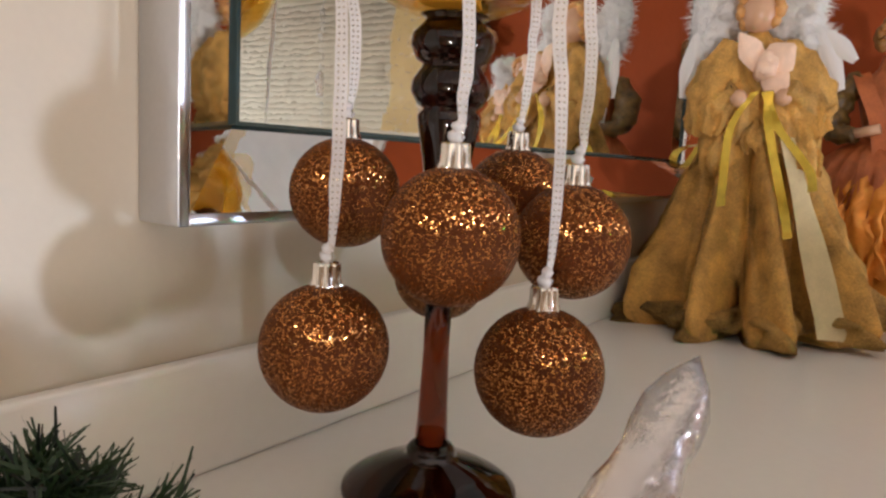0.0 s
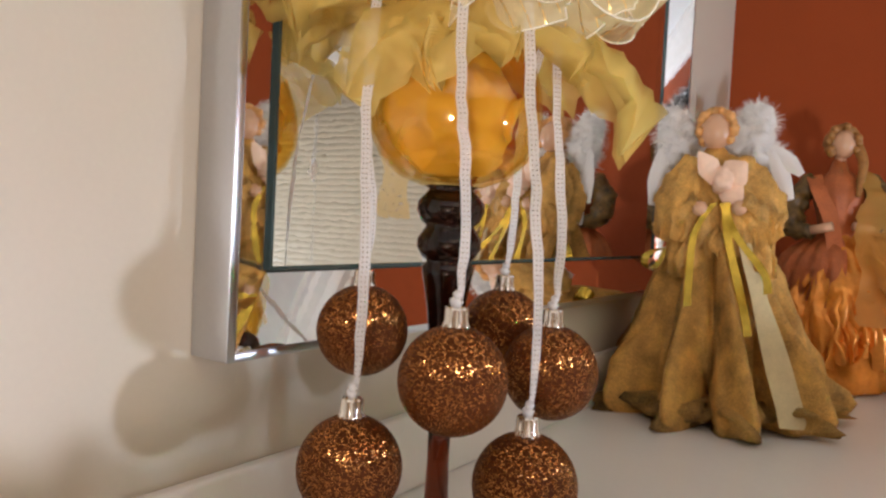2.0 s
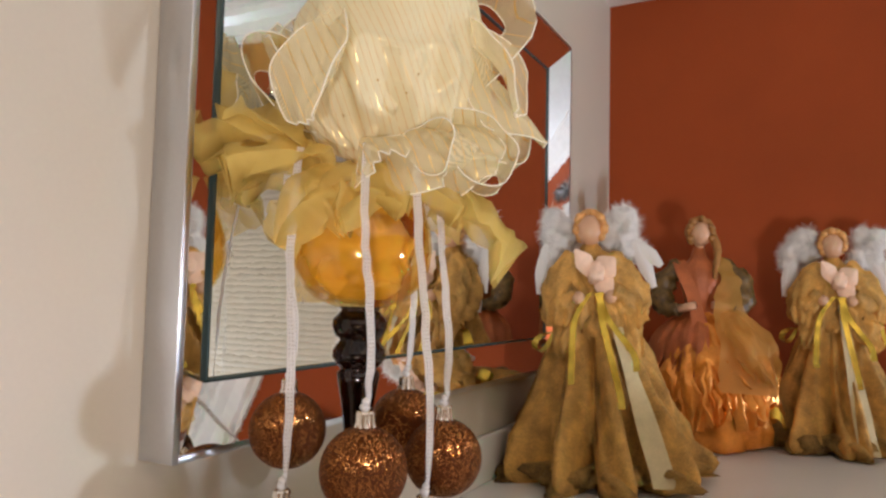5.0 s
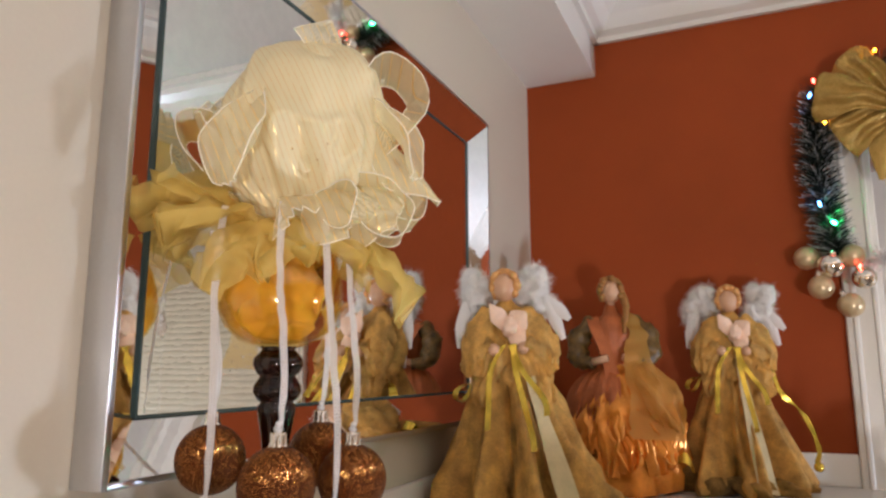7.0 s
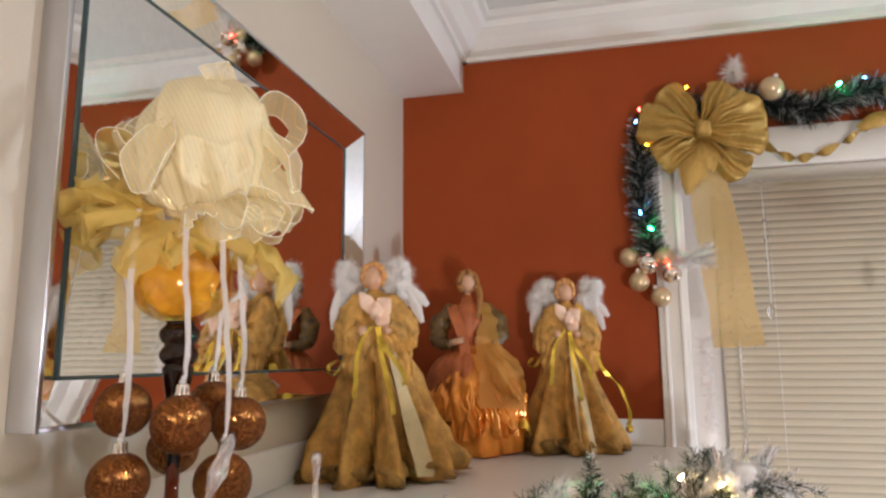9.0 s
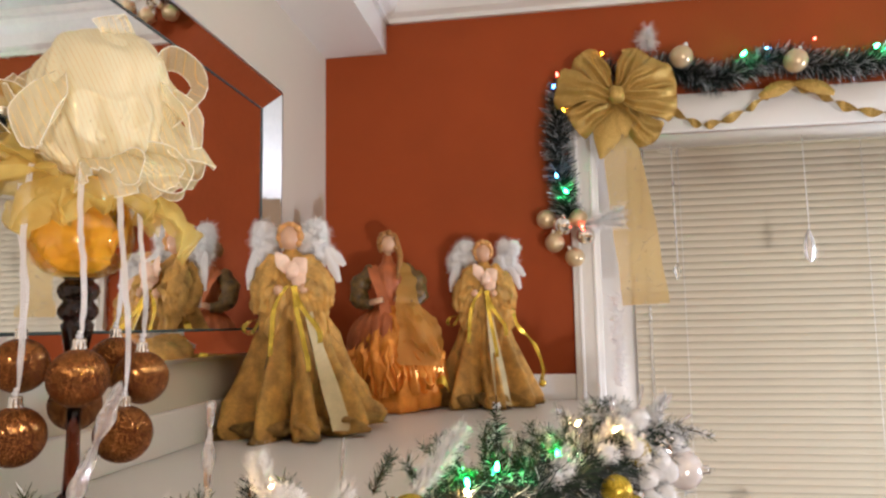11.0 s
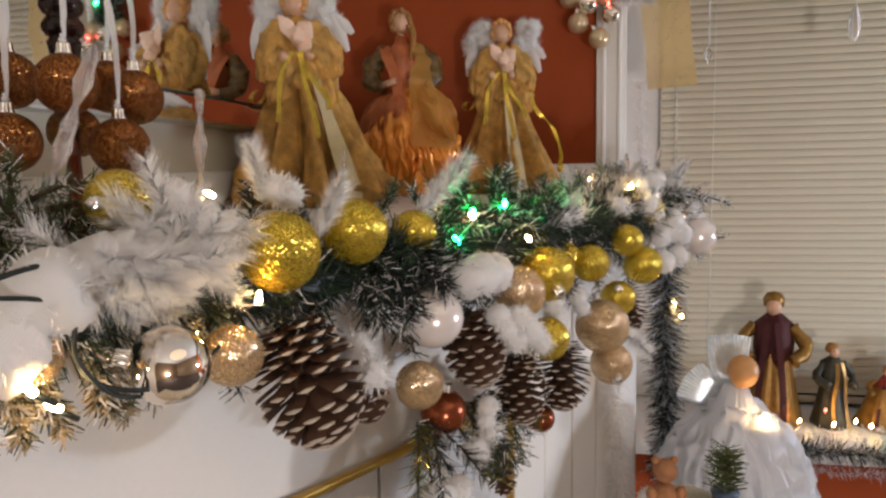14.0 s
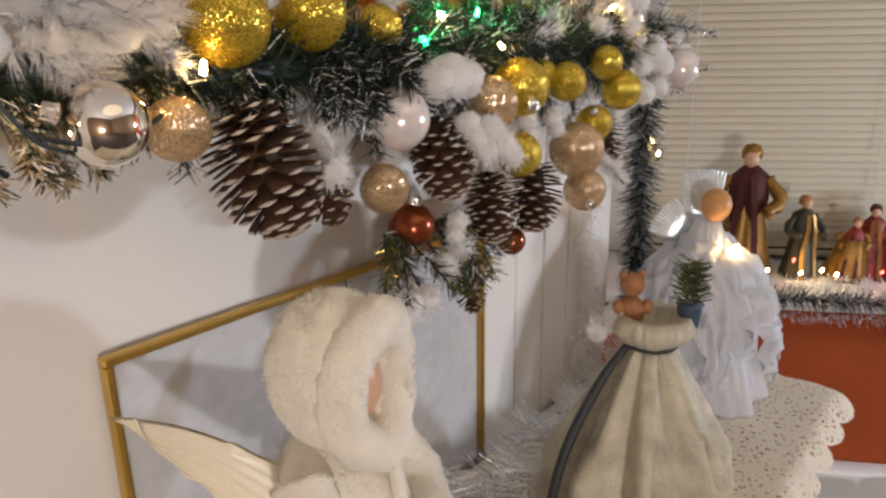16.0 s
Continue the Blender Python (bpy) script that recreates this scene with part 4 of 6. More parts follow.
YB = 1.75      # plane of the blind
win = structure(empty("window_1", pose(1.28, WY, 0.76)), "deep white window with a closed slatted blind")


def wbox(name, b, m, bev=0.003, label=""):
    bm = bmesh.new()
    box(bm, b[0] - 1.28, b[1] - 1.28, b[2] - WY, b[3] - WY, b[4] - 0.76, b[5] - 0.76, bev)
    return part(name, bm, m, win, label)


for x0, x1 in ((0.295, WIN_L), (WIN_R, 2.27)):
    c = wbox("side_casing", (x0, x1, WY - 0.02, WY, 0.70, 2.165), M_WHITE)
    wbox("casing_bead", (x0 + 0.012, x0 + 0.022, WY - 0.026, WY - 0.02, 0.70, 2.165), M_WHITE, 0.002)
    wbox("casing_bead", (x1 - 0.022, x1 - 0.012, WY - 0.026, WY - 0.02, 0.70, 2.165), M_WHITE, 0.002)
wbox("head_casing", (WIN_L, WIN_R, WY - 0.02, WY, 2.068, 2.165), M_WHITE)
wbox("window_sill", (0.34, WIN_R + 0.03, WY - 0.05, 1.86, 0.735, 0.762), M_WHITE, 0.005)
for x0, x1 in ((WIN_L - 0.06, WIN_L - 0.002), (WIN_R + 0.002, WIN_R + 0.06)):
    wbox("jamb", (x0, x1, WY + 0.12, 1.86, 0.76, 2.25), M_WHITE)
wbox("head_lining", (WIN_L, WIN_R, WY + 0.0, WY + 0.12, 2.060, 2.0675), M_WHITE, 0)
wbox("head_lining", (WIN_L, WIN_R, WY + 0.122, 1.86, 2.2, 2.25), M_WHITE)
wbox("window_frame", (WIN_L, 0.492, YB + 0.025, YB + 0.06, 0.764, 2.2), M_WHITE)
wbox("window_frame", (2.09, WIN_R, YB + 0.025, YB + 0.06, 0.764, 2.2), M_WHITE)
wbox("window_frame", (0.475, 2.09, YB + 0.025, YB + 0.06, 2.12, 2.2), M_WHITE)
wbox("pane", (0.475, 2.09, YB + 0.05, YB + 0.056, 0.764, 2.12), M_GLASSDARK, 0)
bm = bmesh.new()
box(bm, 0.2, 2.4, 1.87, 1.9, 0.0, 2.53)
structure(link("wall_outer", bm, M_CREAM, smooth=False), "plain wall closing the window recess")

blind = empty("window_blind", pose(1.28, YB, 2.10))
bm = bmesh.new()
box(bm, -0.802, 0.80, -0.022, 0.012, -0.002, 0.028, 0.003)
part("headrail", bm, M_BLIND, blind)
bm = bmesh.new()
n = 6
prev = None
for i in range(n + 1):
    s = i / n - 0.5
    p = (s * 0.0245, -0.0022 * (1 - 4 * s * s))
    a, b = bm.verts.new((-0.80, p[1], p[0])), bm.verts.new((0.80, p[1], p[0]))
    if prev:
        bm.faces.new((prev[0], prev[1], b, a))
    prev = (a, b)
slat = part("slat", bm, M_BLIND, blind)
slat.location, slat.rotation_euler = (0, 0, -0.014), (radians(-17), 0, 0)
for k in range(1, 62):
    o = new("slat", slat.data)
    o.parent, o.location, o.rotation_euler = blind, (0, 0, -0.014 - 0.0209 * k), (radians(-17 + 1.2 * math.sin(k * 2.1)), 0, 0)
for x in (-0.66, -0.16, 0.3, 0.66):
    bm = bmesh.new()
    tube(bm, [(x, -0.015, 0.0), (x, -0.015, -1.30)], 0.0009, 5)
    part("ladder_cord", bm, M_CORD, blind)
bm = bmesh.new()
tube(bm, [(-0.762, -0.022, 0.0), (-0.760, -0.023, -0.75)], 0.0035, 8)
part("tilt_wand", bm, M_ACRYL, blind, "clear tilt wand")
bm = bmesh.new()
box(bm, -0.79, 0.79, -0.012, 0.008, -1.325, -1.308, 0.003)
part("bottom_rail", bm, M_BLIND, blind)
tagged(blind, "cream slatted window blind hanging closed in the window", "blind")

# frosted tinsel garland round the window casing
rng = random.Random(31)
gar = tagged(empty("window_garland", pose(0.27, WY - 0.03, 2.2)), "dark green frosted tinsel garland over the window casing", "garland")
O = Vector((0.27, WY - 0.03, 2.2))


def run(points, n):
    p = bez(points, n)
    return [(q - O, (p[min(i + 1, len(p) - 1)] - p[max(i - 1, 0)])) for i, q in enumerate(p)]


side = run([(0.285, 1.40, 1.86), (0.272, 1.40, 1.97), (0.268, 1.40, 2.09), (0.285, 1.405, 2.19)], 16)
over = run([(0.33, 1.405, 2.225), (0.55, 1.405, 2.225), (0.66, 1.40, 2.19), (0.80, 1.40, 2.225), (0.95, 1.40, 2.20), (1.15, 1.40, 2.215), (1.5, 1.4, 2.20), (2.2, 1.4, 2.21)], 24)
for nm, sp, cnt in (("hanging_strand", side, 46), ("top_strand", over, 42)):
    greenery(nm, sp, rng, cnt + 24, 0.042, [M_TINSEL, M_TINSELW], [0.76, 0.24], gar, width=0.0022, spread=0.008)
for x, z, m in ((0.272, 2.215, L_RED), (0.262, 2.185, L_BLUE), (0.285, 2.125, L_AMB), (0.385, 2.262, L_AMB), (0.262, 1.955, L_BLUE), (0.285, 1.915, L_GREEN), (0.72, 2.235, L_GREEN), (0.775, 2.245, L_BLUE), (0.885, 2.26, L_RED), (1.02, 2.23, L_GREEN), (0.32, 1.825, L_RED), (1.2, 2.24, L_AMB)):
    bm = bmesh.new()
    lathe(bm, [(0.0, 0.008), (0.0022, 0.006), (0.003, 0.002), (0.0024, -0.003), (0.0, -0.004)], 10, pose(x - O.x, 1.368 - O.y, z - O.z, rng.uniform(-60, 60), rng.uniform(-60, 60), 0))
    part("fairy_bulb", bm, m, gar)
bm = bmesh.new()
fluff(bm, (0.501 - O.x, -0.01, 2.305 - O.z), 0.014, 260, 0.03, rng, 0.0012)
feather(bm, (0.50 - O.x, -0.02, 2.27 - O.z), (0.503 - O.x, -0.02, 2.335 - O.z), 0.018, (0, -0.03, 0), rng)
part("white_tuft", bm, M_FEATHER, gar)

for c, r, m in (((0.232, 1.398, 1.852), 0.024, M_PEARLGOLD), ((0.272, 1.378, 1.832), 0.025, M_CHROME), ((0.252, 1.385, 1.790), 0.024, M_PEARLGOLD), ((0.300, 1.378, 1.752), 0.024, M_PEARLGOLD), ((0.312, 1.388, 1.850), 0.023, M_PEARLGOLD), ((0.328, 1.385, 1.805), 0.022, M_CHROME)):
    bauble("cluster_bauble", c, r, m, (rng.uniform(-40, 40), rng.uniform(-40, 40)), "small champagne bauble in the cluster ending the garland", "bauble cluster by the window")
bm = bmesh.new()
for k in range(3):
    feather(bm, (0.33, 1.37, 1.83), (0.42, 1.365, 1.845 + 0.02 * k - 0.02), 0.018, (0, -0.02, 0.01), rng)
fluff(bm, (0.36, 1.37, 1.835), 0.012, 200, 0.025, rng)
tagged(link("white_feather", bm, M_FEATHER), "white downy feather stuck beside the bauble cluster", "feather")
for c, m in (((0.575, 1.365, 2.238), M_PEARLGOLD), ((0.838, 1.365, 2.208), M_PEARLGOLD)):
    bauble("garland_bauble", c, 0.028, m, (20, 10), "matt champagne bauble on the window garland", "baubles on the window garland")

# big gold bow
bow = empty("gold_bow", pose(0.412, 1.375, 2.140))
for ang, L, w, fat, out in ((122, 0.150, 0.085, 0.20, 0.010), (164, 0.150, 0.105, 0.26, 0.032), (208, 0.120, 0.095, 0.24, 0.022), (62, 0.145, 0.085, 0.20, 0.008), (26, 0.150, 0.095, 0.26, 0.030), (-10, 0.150, 0.100, 0.26, 0.036), (-50, 0.140, 0.085, 0.20, 0.010)):
    a = radians(ang)
    d, sd = Vector((math.cos(a), 0, math.sin(a))), Vector((-math.sin(a), 0, math.cos(a)))
    bm = bmesh.new()
    front_rows = []
    for back in (0, 1):      # front and back of one puffed loop, joined round its outer end
        for i in range(19):
            t = i / 18 if not back else 1 - i / 18
            wide = w * (0.16 + 0.84 * t ** 0.75)
            row = []
            for j in range(15):
                u = 2 * j / 14 - 1
                pleat = math.sin(u * 7.5 + ang) * 0.012 * (1 - t) ** 0.5 * (0.35 + t)
                depth = out + (fat * L * math.sin(math.pi * min(1.0, t * 1.02)) ** 0.8 * 0.36 + pleat) * (1 if not back else -0.4)
                reach = L * t * (1 - 0.10 * u * u * t)
                row.append(bm.verts.new(d * reach + sd * (u * wide / 2) + Vector((0, -depth + 0.012 * u * u * t, 0))))
            front_rows.append(row)
    for p, q in zip(front_rows, front_rows[1:]):
        for j in range(14):
            bm.faces.new((p[j], p[j + 1], q[j + 1], q[j]))
    for v in bm.verts:
        v.co += noise.noise_vector(v.co * 22 + Vector((ang, 0, 0))) * 0.010
    part("bow_loop", bm, M_BOW, bow)
for r, x, z, w in ((0, -0.042, -0.150, 0.075), (1, 0.02, -0.10, 0.06)):      # short pointed ends
    bm = bmesh.new()
    petal(bm, (0, -0.012, -0.01), (x, -0.02, z), w, (0, -1, 0), 0.08, 0.1, 0.9, 12, 8)
    part("bow_end", bm, M_BOW, bow)
bm = bmesh.new()
box(bm, -0.017, 0.017, -0.066, -0.030, -0.019, 0.019, 0.008)
for v in bm.verts:
    v.co += noise.noise_vector(v.co * 60) * 0.005
part("knot", bm, M_BOW, bow)
tl = bez([(0.0, 0.0, -0.02), (0.01, -0.012, -0.14), (0.03, -0.006, -0.30), (0.045, 0.0, -0.43), (0.052, 0.0, -0.508)], 8)
bm = bmesh.new()
strip(bm, tl, [0.075 + 0.035 * min(1, i / 20) for i in range(len(tl))], [Vector((1, 0.25 * math.sin(i * 0.35), 0.03)) for i in range(len(tl))])
part("tail", bm, M_TAIL, bow, "long sheer gold ribbon tail")
bm = bmesh.new()
for _ in range(170):
    t = rng.random()
    p = tl[int(t * (len(tl) - 1))] + Vector((rng.uniform(-0.045, 0.045), -0.012, rng.uniform(-0.01, 0.01)))
    bmesh.ops.create_icosphere(bm, subdivisions=1, radius=0.0017, matrix=Matrix.Translation(p))
tagged(part("sequin", bm, M_CAP, bow), kind="stuff")
tagged(bow, "large gold mesh bow with long sparkling tail on the window corner", "bow")

# twisted ribbon swags under the garland
swag = empty("twisted_ribbon_swag", pose(0.84, 1.40, 2.15))
for pts in ([(-0.30, 0, -0.02), (-0.24, 0, -0.07), (-0.18, 0, -0.075), (-0.10, 0, -0.04), (-0.05, 0, -0.005), (0, 0, 0.01)], [(0, 0, 0.01), (0.06, 0, -0.02), (0.13, 0, -0.06), (0.22, 0, -0.075), (0.32, 0, -0.05), (0.42, 0, 0.0)]):
    p = bez(pts, 14)
    bm = bmesh.new()
    strip(bm, p, 0.024, [Vector((0.1, math.cos(i * 0.33), math.sin(i * 0.33))) for i in range(len(p))])
    part("twisted_ribbon", bm, M_BOW, swag)
for s in (-1, 1):
    bm = bmesh.new()
    petal(bm, (0, -0.01, 0.012), (0.085 * s, -0.02, -0.022), 0.04, (0, -1, 0.2), 0.15, 0.2, 0.5)
    part("ribbon_end", bm, M_BOW, swag)
tagged(swag, "twisted gold ribbon swag under the window garland", "ribbon")


def pendant(x, y, ztop, zdrop, big):
    e = empty("crystal_pendant", pose(x, y, ztop))
    bm = bmesh.new()
    tube(bm, [(0, 0, 0), (0.002, 0, zdrop - ztop)], 0.0011 if big else 0.0016, 6)
    part("cord", bm, M_CORD, e)
    h = zdrop - ztop
    bm = bmesh.new()
    if big:
        lathe(bm, [(0.0, h), (0.004, h - 0.004), (0.013, h - 0.03), (0.015, h - 0.05), (0.010, h - 0.075), (0.0, h - 0.085)], 8)
    else:
        for k in range(1, 5):
            bd = bmesh.new()
            lathe(bd, [(0.0, h + 0.05 * k), (0.005, h + 0.008 + 0.05 * k), (0.0, h + 0.018 + 0.05 * k)], 6)
            part("bead", bd, M_ACRYL, e, smooth=False)
        lathe(bm, [(0.0, h), (0.010, h - 0.02), (0.0, h - 0.045)], 6)
    part("drop", bm, M_ACRYL if not big else M_ICE, e, "faceted clear drop", smooth=False)
    bm = bmesh.new()
    petal(bm, (0, 0, -0.02), (0.035, -0.004, -0.015), 0.02, (0, -1, 0), 0.1, 0.1)
    petal(bm, (0, 0, -0.02), (-0.035, -0.004, -0.015), 0.02, (0, -1, 0), 0.1, 0.1)
    part("clear_bow", bm, M_ACRYL, e)
    return tagged(e, "clear crystal drop hanging on a cord before the blind", "ornament", "pendants in the window")


pendant(0.885, 1.50, 2.068, 1.815, True)
pendant(0.562, 1.50, 2.05, 1.74, False)
pendant(1.30, 1.50, 2.068, 1.80, True)
pendant(1.62, 1.50, 2.068, 1.74, False)
# snow-covered icicle strand standing by the casing
bm = bmesh.new()
for k in range(26):
    c = (0.405 + rng.uniform(-.012, .012), 1.47, 1.43 + 0.009 * k)
    fluff(bm, c, 0.008, 26, 0.02, rng, 0.001)
tagged(link("snowy_strand", bm, M_FEATHER), "sparkling white snowy strand hanging by the casing", "ornament")

# ---------------------------------------------------------------- window sill: nativity figures and garland
M_VELVET = mat("burgundy_velvet", (0.06, 0.004, 0.003), 0.7, vary=0.3, scale=60, bump=0.3)
M_GOLDROBE = mat("gold_brocade", (0.26, 0.13, 0.022), 0.35, 0.5, vary=0.4, scale=60, fine=300, bump=0.6)
M_GREYROBE = mat("grey_green_robe", (0.040, 0.036, 0.020), 0.6, vary=0.3, scale=50, bump=0.3)
M_PURPLE = mat("purple_red_robes", (0.22, 0.022, 0.014), 0.5, vary=0.6, scale=45, bump=0.3)
SILL = [M_VELVET, M_GOLDROBE, M_GREYROBE, M_PURPLE, M_SKIN, M_HAIR]


def robed(name, x, y, h, mats, label, seed, lean=0.0, rb=0.3):
    f = bmesh.new()
    add(f, skirt([(h * rb * 0.8, 0.0), (h * rb * 0.82, 0.01), (h * rb * 0.66, h * 0.25), (h * rb * 0.5, h * 0.5), (h * rb * 0.45, h * 0.64)], 6, 0.12, seed, 60), mats[1])
    b = bmesh.new()
    lathe(b, [(h * 0.125, h * 0.42), (h * 0.135, h * 0.62), (h * 0.125, h * 0.75), (h * 0.05, h * 0.83)], 24, wob=lambda a, z: 1 + 0.06 * math.sin(5 * a + seed))
    for v in b.verts:
        v.co += noise.noise_vector(v.co * 60) * 0.006
    add(f, b, mats[0])
    b = bmesh.new()
    for sg in (-1, 1):
        tube(b, bez([(h * 0.12 * sg, 0, h * 0.74), (h * 0.22 * sg, -h * 0.04, h * 0.6), (h * 0.14 * sg, -h * 0.16, h * 0.52)], 6), h * 0.045, 10)
    for v in b.verts:
        v.co += noise.noise_vector(v.co * 60) * 0.006
    add(f, b, mats[1])
    b = bmesh.new()      # draped trim down the front
    for sg in (-1, 1):
        strip(b, bez([(h * 0.03 * sg, -h * 0.12, h * 0.78), (h * 0.05 * sg, -h * 0.16, h * 0.6), (h * 0.08 * sg, -h * rb * 0.62, h * 0.3), (h * 0.09 * sg, -h * rb * 0.85, h * 0.02)], 6), h * 0.045, (1, 0.2 * sg, 0))
    add(f, b, 1 if mats[1] != 1 else 0)
    b = bmesh.new()
    ball(b, (0, -h * 0.02, h * 0.88), h * 0.054, 16, 1.25)
    add(f, b, 4)
    b = bmesh.new()
    lathe(b, [(h * 0.068, h * 0.88), (h * 0.074, h * 0.93), (h * 0.05, h * 0.975), (0.0, h * 0.99)], 16, pose(0, h * 0.02, 0))
    add(f, b, mats[2])
    ob = link(name, f, SILL)
    ob.matrix_world = pose(x, y, 0.762, 0, lean, random.Random(seed).uniform(-20, 20))
    return tagged(ob, label, "figurine", "nativity figures on the sill")


robed("king_figure", 0.757, 1.60, 0.36, (0, 1, 1), "tall nativity king in burgundy velvet and gold robe", 1, rb=0.25)
robed("shepherd_figure", 0.905, 1.60, 0.225, (2, 2, 5), "small grey-green robed nativity figure on the sill", 2, rb=0.24)
robed("kneeling_figure", 1.02, 1.60, 0.17, (3, 1, 5), "kneeling nativity figure in red and gold", 3, 6, 0.42)
robed("standing_figure", 1.085, 1.62, 0.20, (3, 3, 0), "nativity figure in purple-red robes", 4, 0, 0.34)
robed("kneeling_figure", 1.17, 1.59, 0.16, (0, 3, 5), "crouching nativity figure in dark red robe", 6, -5, 0.42)
robed("standing_figure", 1.30, 1.60, 0.24, (1, 0, 5), "nativity figure in gold and burgundy robe", 7)

sg = tagged(empty("sill_garland", pose(1.2, WY - 0.045, 0.77)), "frosted dark tinsel garland along the window sill edge", "garland")
O2 = Vector((1.2, WY - 0.045, 0.77))
p = bez([(0.52, 1.405, 0.765), (0.8, 1.40, 0.768), (1.2, 1.40, 0.762), (1.6, 1.40, 0.768), (2.2, 1.40, 0.765)], 40)
sp = [(q - O2, Vector((1, 0, 0))) for q in p]
greenery("strand", sp, rng, 40, 0.036, [M_TINSEL, M_TINSELW], [0.7, 0.3], sg, width=0.0018, spread=0.010)
p2 = [(q + Vector((0, -0.008, -0.042)) - O2, Vector((1, 0, 0))) for q in p]
greenery("white_fringe", p2, rng, 10, 0.018, [M_TINSELW], [1], sg, width=0.0016, spread=0.008)
for x, z, m in ((0.80, 0.805, L_WARM), (0.86, 0.835, L_RED), (0.93, 0.81, L_WARM), (0.965, 0.80, L_WARM), (0.88, 0.80, L_WARM), (1.07, 0.81, L_RED), (1.12, 0.80, L_RED), (0.72, 0.82, L_AMB)):
    bm = bmesh.new()
    lathe(bm, [(0.0, 0.008), (0.0026, 0.005), (0.0034, 0.0), (0.0, -0.005)], 10, pose(x - O2.x, 1.50 - O2.y, z - O2.z, rng.uniform(-50, 50), 30, 0))
    part("fairy_bulb", bm, m, sg)
bm = bmesh.new()
for k in range(16):
    fluff(bm, (0.66 + 0.03 * k, 1.50 + rng.uniform(-.02, .02), 0.775), 0.012, 50, 0.022, rng, 0.001)
tagged(link("sill_snow", bm, M_FEATHER), "loose white artificial snow on the window sill", "artificial snow", "", "stuff")

# baseboard heater and gifts below the window
bm = bmesh.new()
box(bm, 0.6, 2.6, WY - 0.06, WY, 0.0, 0.30, 0.01)
box(bm, 0.6, 2.6, WY - 0.085, WY - 0.06, 0.05, 0.22, 0.008)
structure(link("heater_trim", bm, M_WHITE), "white baseboard heater cover under the window")

# ---------------------------------------------------------------- garland along the mantel's edge
M_OLIVEPINE = mat("olive_pine_needles", (0.07, 0.085, 0.02), 0.6, vary=0.4, scale=50, bump=0)
M_TWIG = mat("dry_frosted_twig", (0.46, 0.36, 0.22), 0.8, vary=0.35, scale=60, bump=0)
M_BARK = mat("brown_bark", (0.055, 0.028, 0.014), 0.9, vary=0.4, scale=60, bump=0.4)
M_CONE = mat("pine_cone_scale", (0.105, 0.046, 0.022), 0.75, vary=0.5, scale=120, fine=600, bump=0.5)
M_CONETIP = mat("snow_painted_tip", (0.55, 0.46, 0.37), 0.8, vary=0.2, scale=150, bump=0.3)
M_COPPER = mat("copper_bauble", (0.26, 0.06, 0.018), 0.22, 0.6, vary=0.15, scale=60, bump=0.1)
M_DOWN = gauze("white_down", (0.96, 0.93, 0.89), 0.03, 300, swing=0.02)
M_CLEARBALL = glass("clear_glass_ball", (1, 1, 1), 0.03, 1.2)

rng = random.Random(12)
G0 = front(0.2, 0.0, MZ)
mg = tagged(empty("mantel_garland", Matrix.Translation(G0)), "snow-dusted evergreen garland draped over the mantel edge", "garland")


def branch(root, d, L, droop, count, length, mats, shares, width=0.0012):
    """One twig with its needles, in the garland."""
    d = Vector(d).normalized()
    root = Vector(root)
    pts = [root + d * L * t + Vector((0, 0, -droop * L * t * t)) for t in [i / 9 for i in range(10)]]
    vs, fs = needles([(p - G0, pts[min(i + 1, 9)] - pts[max(i - 1, 0)]) for i, p in enumerate(pts)], rng, count, length, width, 0.004, 0.9)
    k0 = len(fs)
    ids = rng.choices(range(len(mats)), shares, k=k0)
    bm = bmesh.new()
    tube(bm, [p - G0 for p in pts], lambda t: 0.0022 * (1 - 0.6 * t), 5)
    k = len(vs)
    bm.verts.index_update()
    vs += [v.co.copy() for v in bm.verts]
    fs += [tuple(v.index + k for v in f.verts) for f in bm.faces]
    ids += [len(mats)] * (len(fs) - k0)
    bm.free()
    ob = mesh_from("branch", vs, fs, list(mats) + [M_BARK], mg)
    ob.data.polygons.foreach_set("material_index", ids)


DARK, LUSH, DRY = ([M_TINSEL, M_SNOWY], [0.84, 0.16]), ([M_GREEN, M_OLIVEPINE, M_SNOWY], [0.72, 0.16, 0.12]), ([M_TWIG, M_OLIVEPINE, M_TINSEL, M_SNOWY], [0.46, 0.16, 0.14, 0.24])
for k in range(150):
    s = rng.uniform(-0.42, 0.93)
    side = rng.random()
    if s < 0.02:
        kind = DRY if side < 0.6 else ([M_TWIG, M_OLIVEPINE, M_SNOWY], [0.34, 0.36, 0.30])
    elif s < 0.36:
        kind = DARK
    elif s < 0.72:
        kind = LUSH if side < 0.5 else DARK
    else:
        kind = ([M_TINSEL, M_GREEN, M_SNOWY, M_TINSELW], [0.2, 0.15, 0.45, 0.2])
    z = MZ + 0.005 if side > 0.45 else MZ - 0.03
    d = FN * rng.uniform(0.15, 0.75) + FD * rng.uniform(-0.9, 0.9) + Vector((0, 0, rng.uniform(-0.95, 0.32) if side > 0.45 else rng.uniform(-1.1, -0.2)))
    branch(front(s, rng.uniform(-0.025, 0.012), z), d, rng.uniform(0.045, 0.075) * (0.6 if s < 0.02 else 1), rng.uniform(0.1, 0.5), *((24, 0.011) if s < 0.02 else (17, 0.016)), *kind, 0.0018 if s < 0.02 else 0.0012)
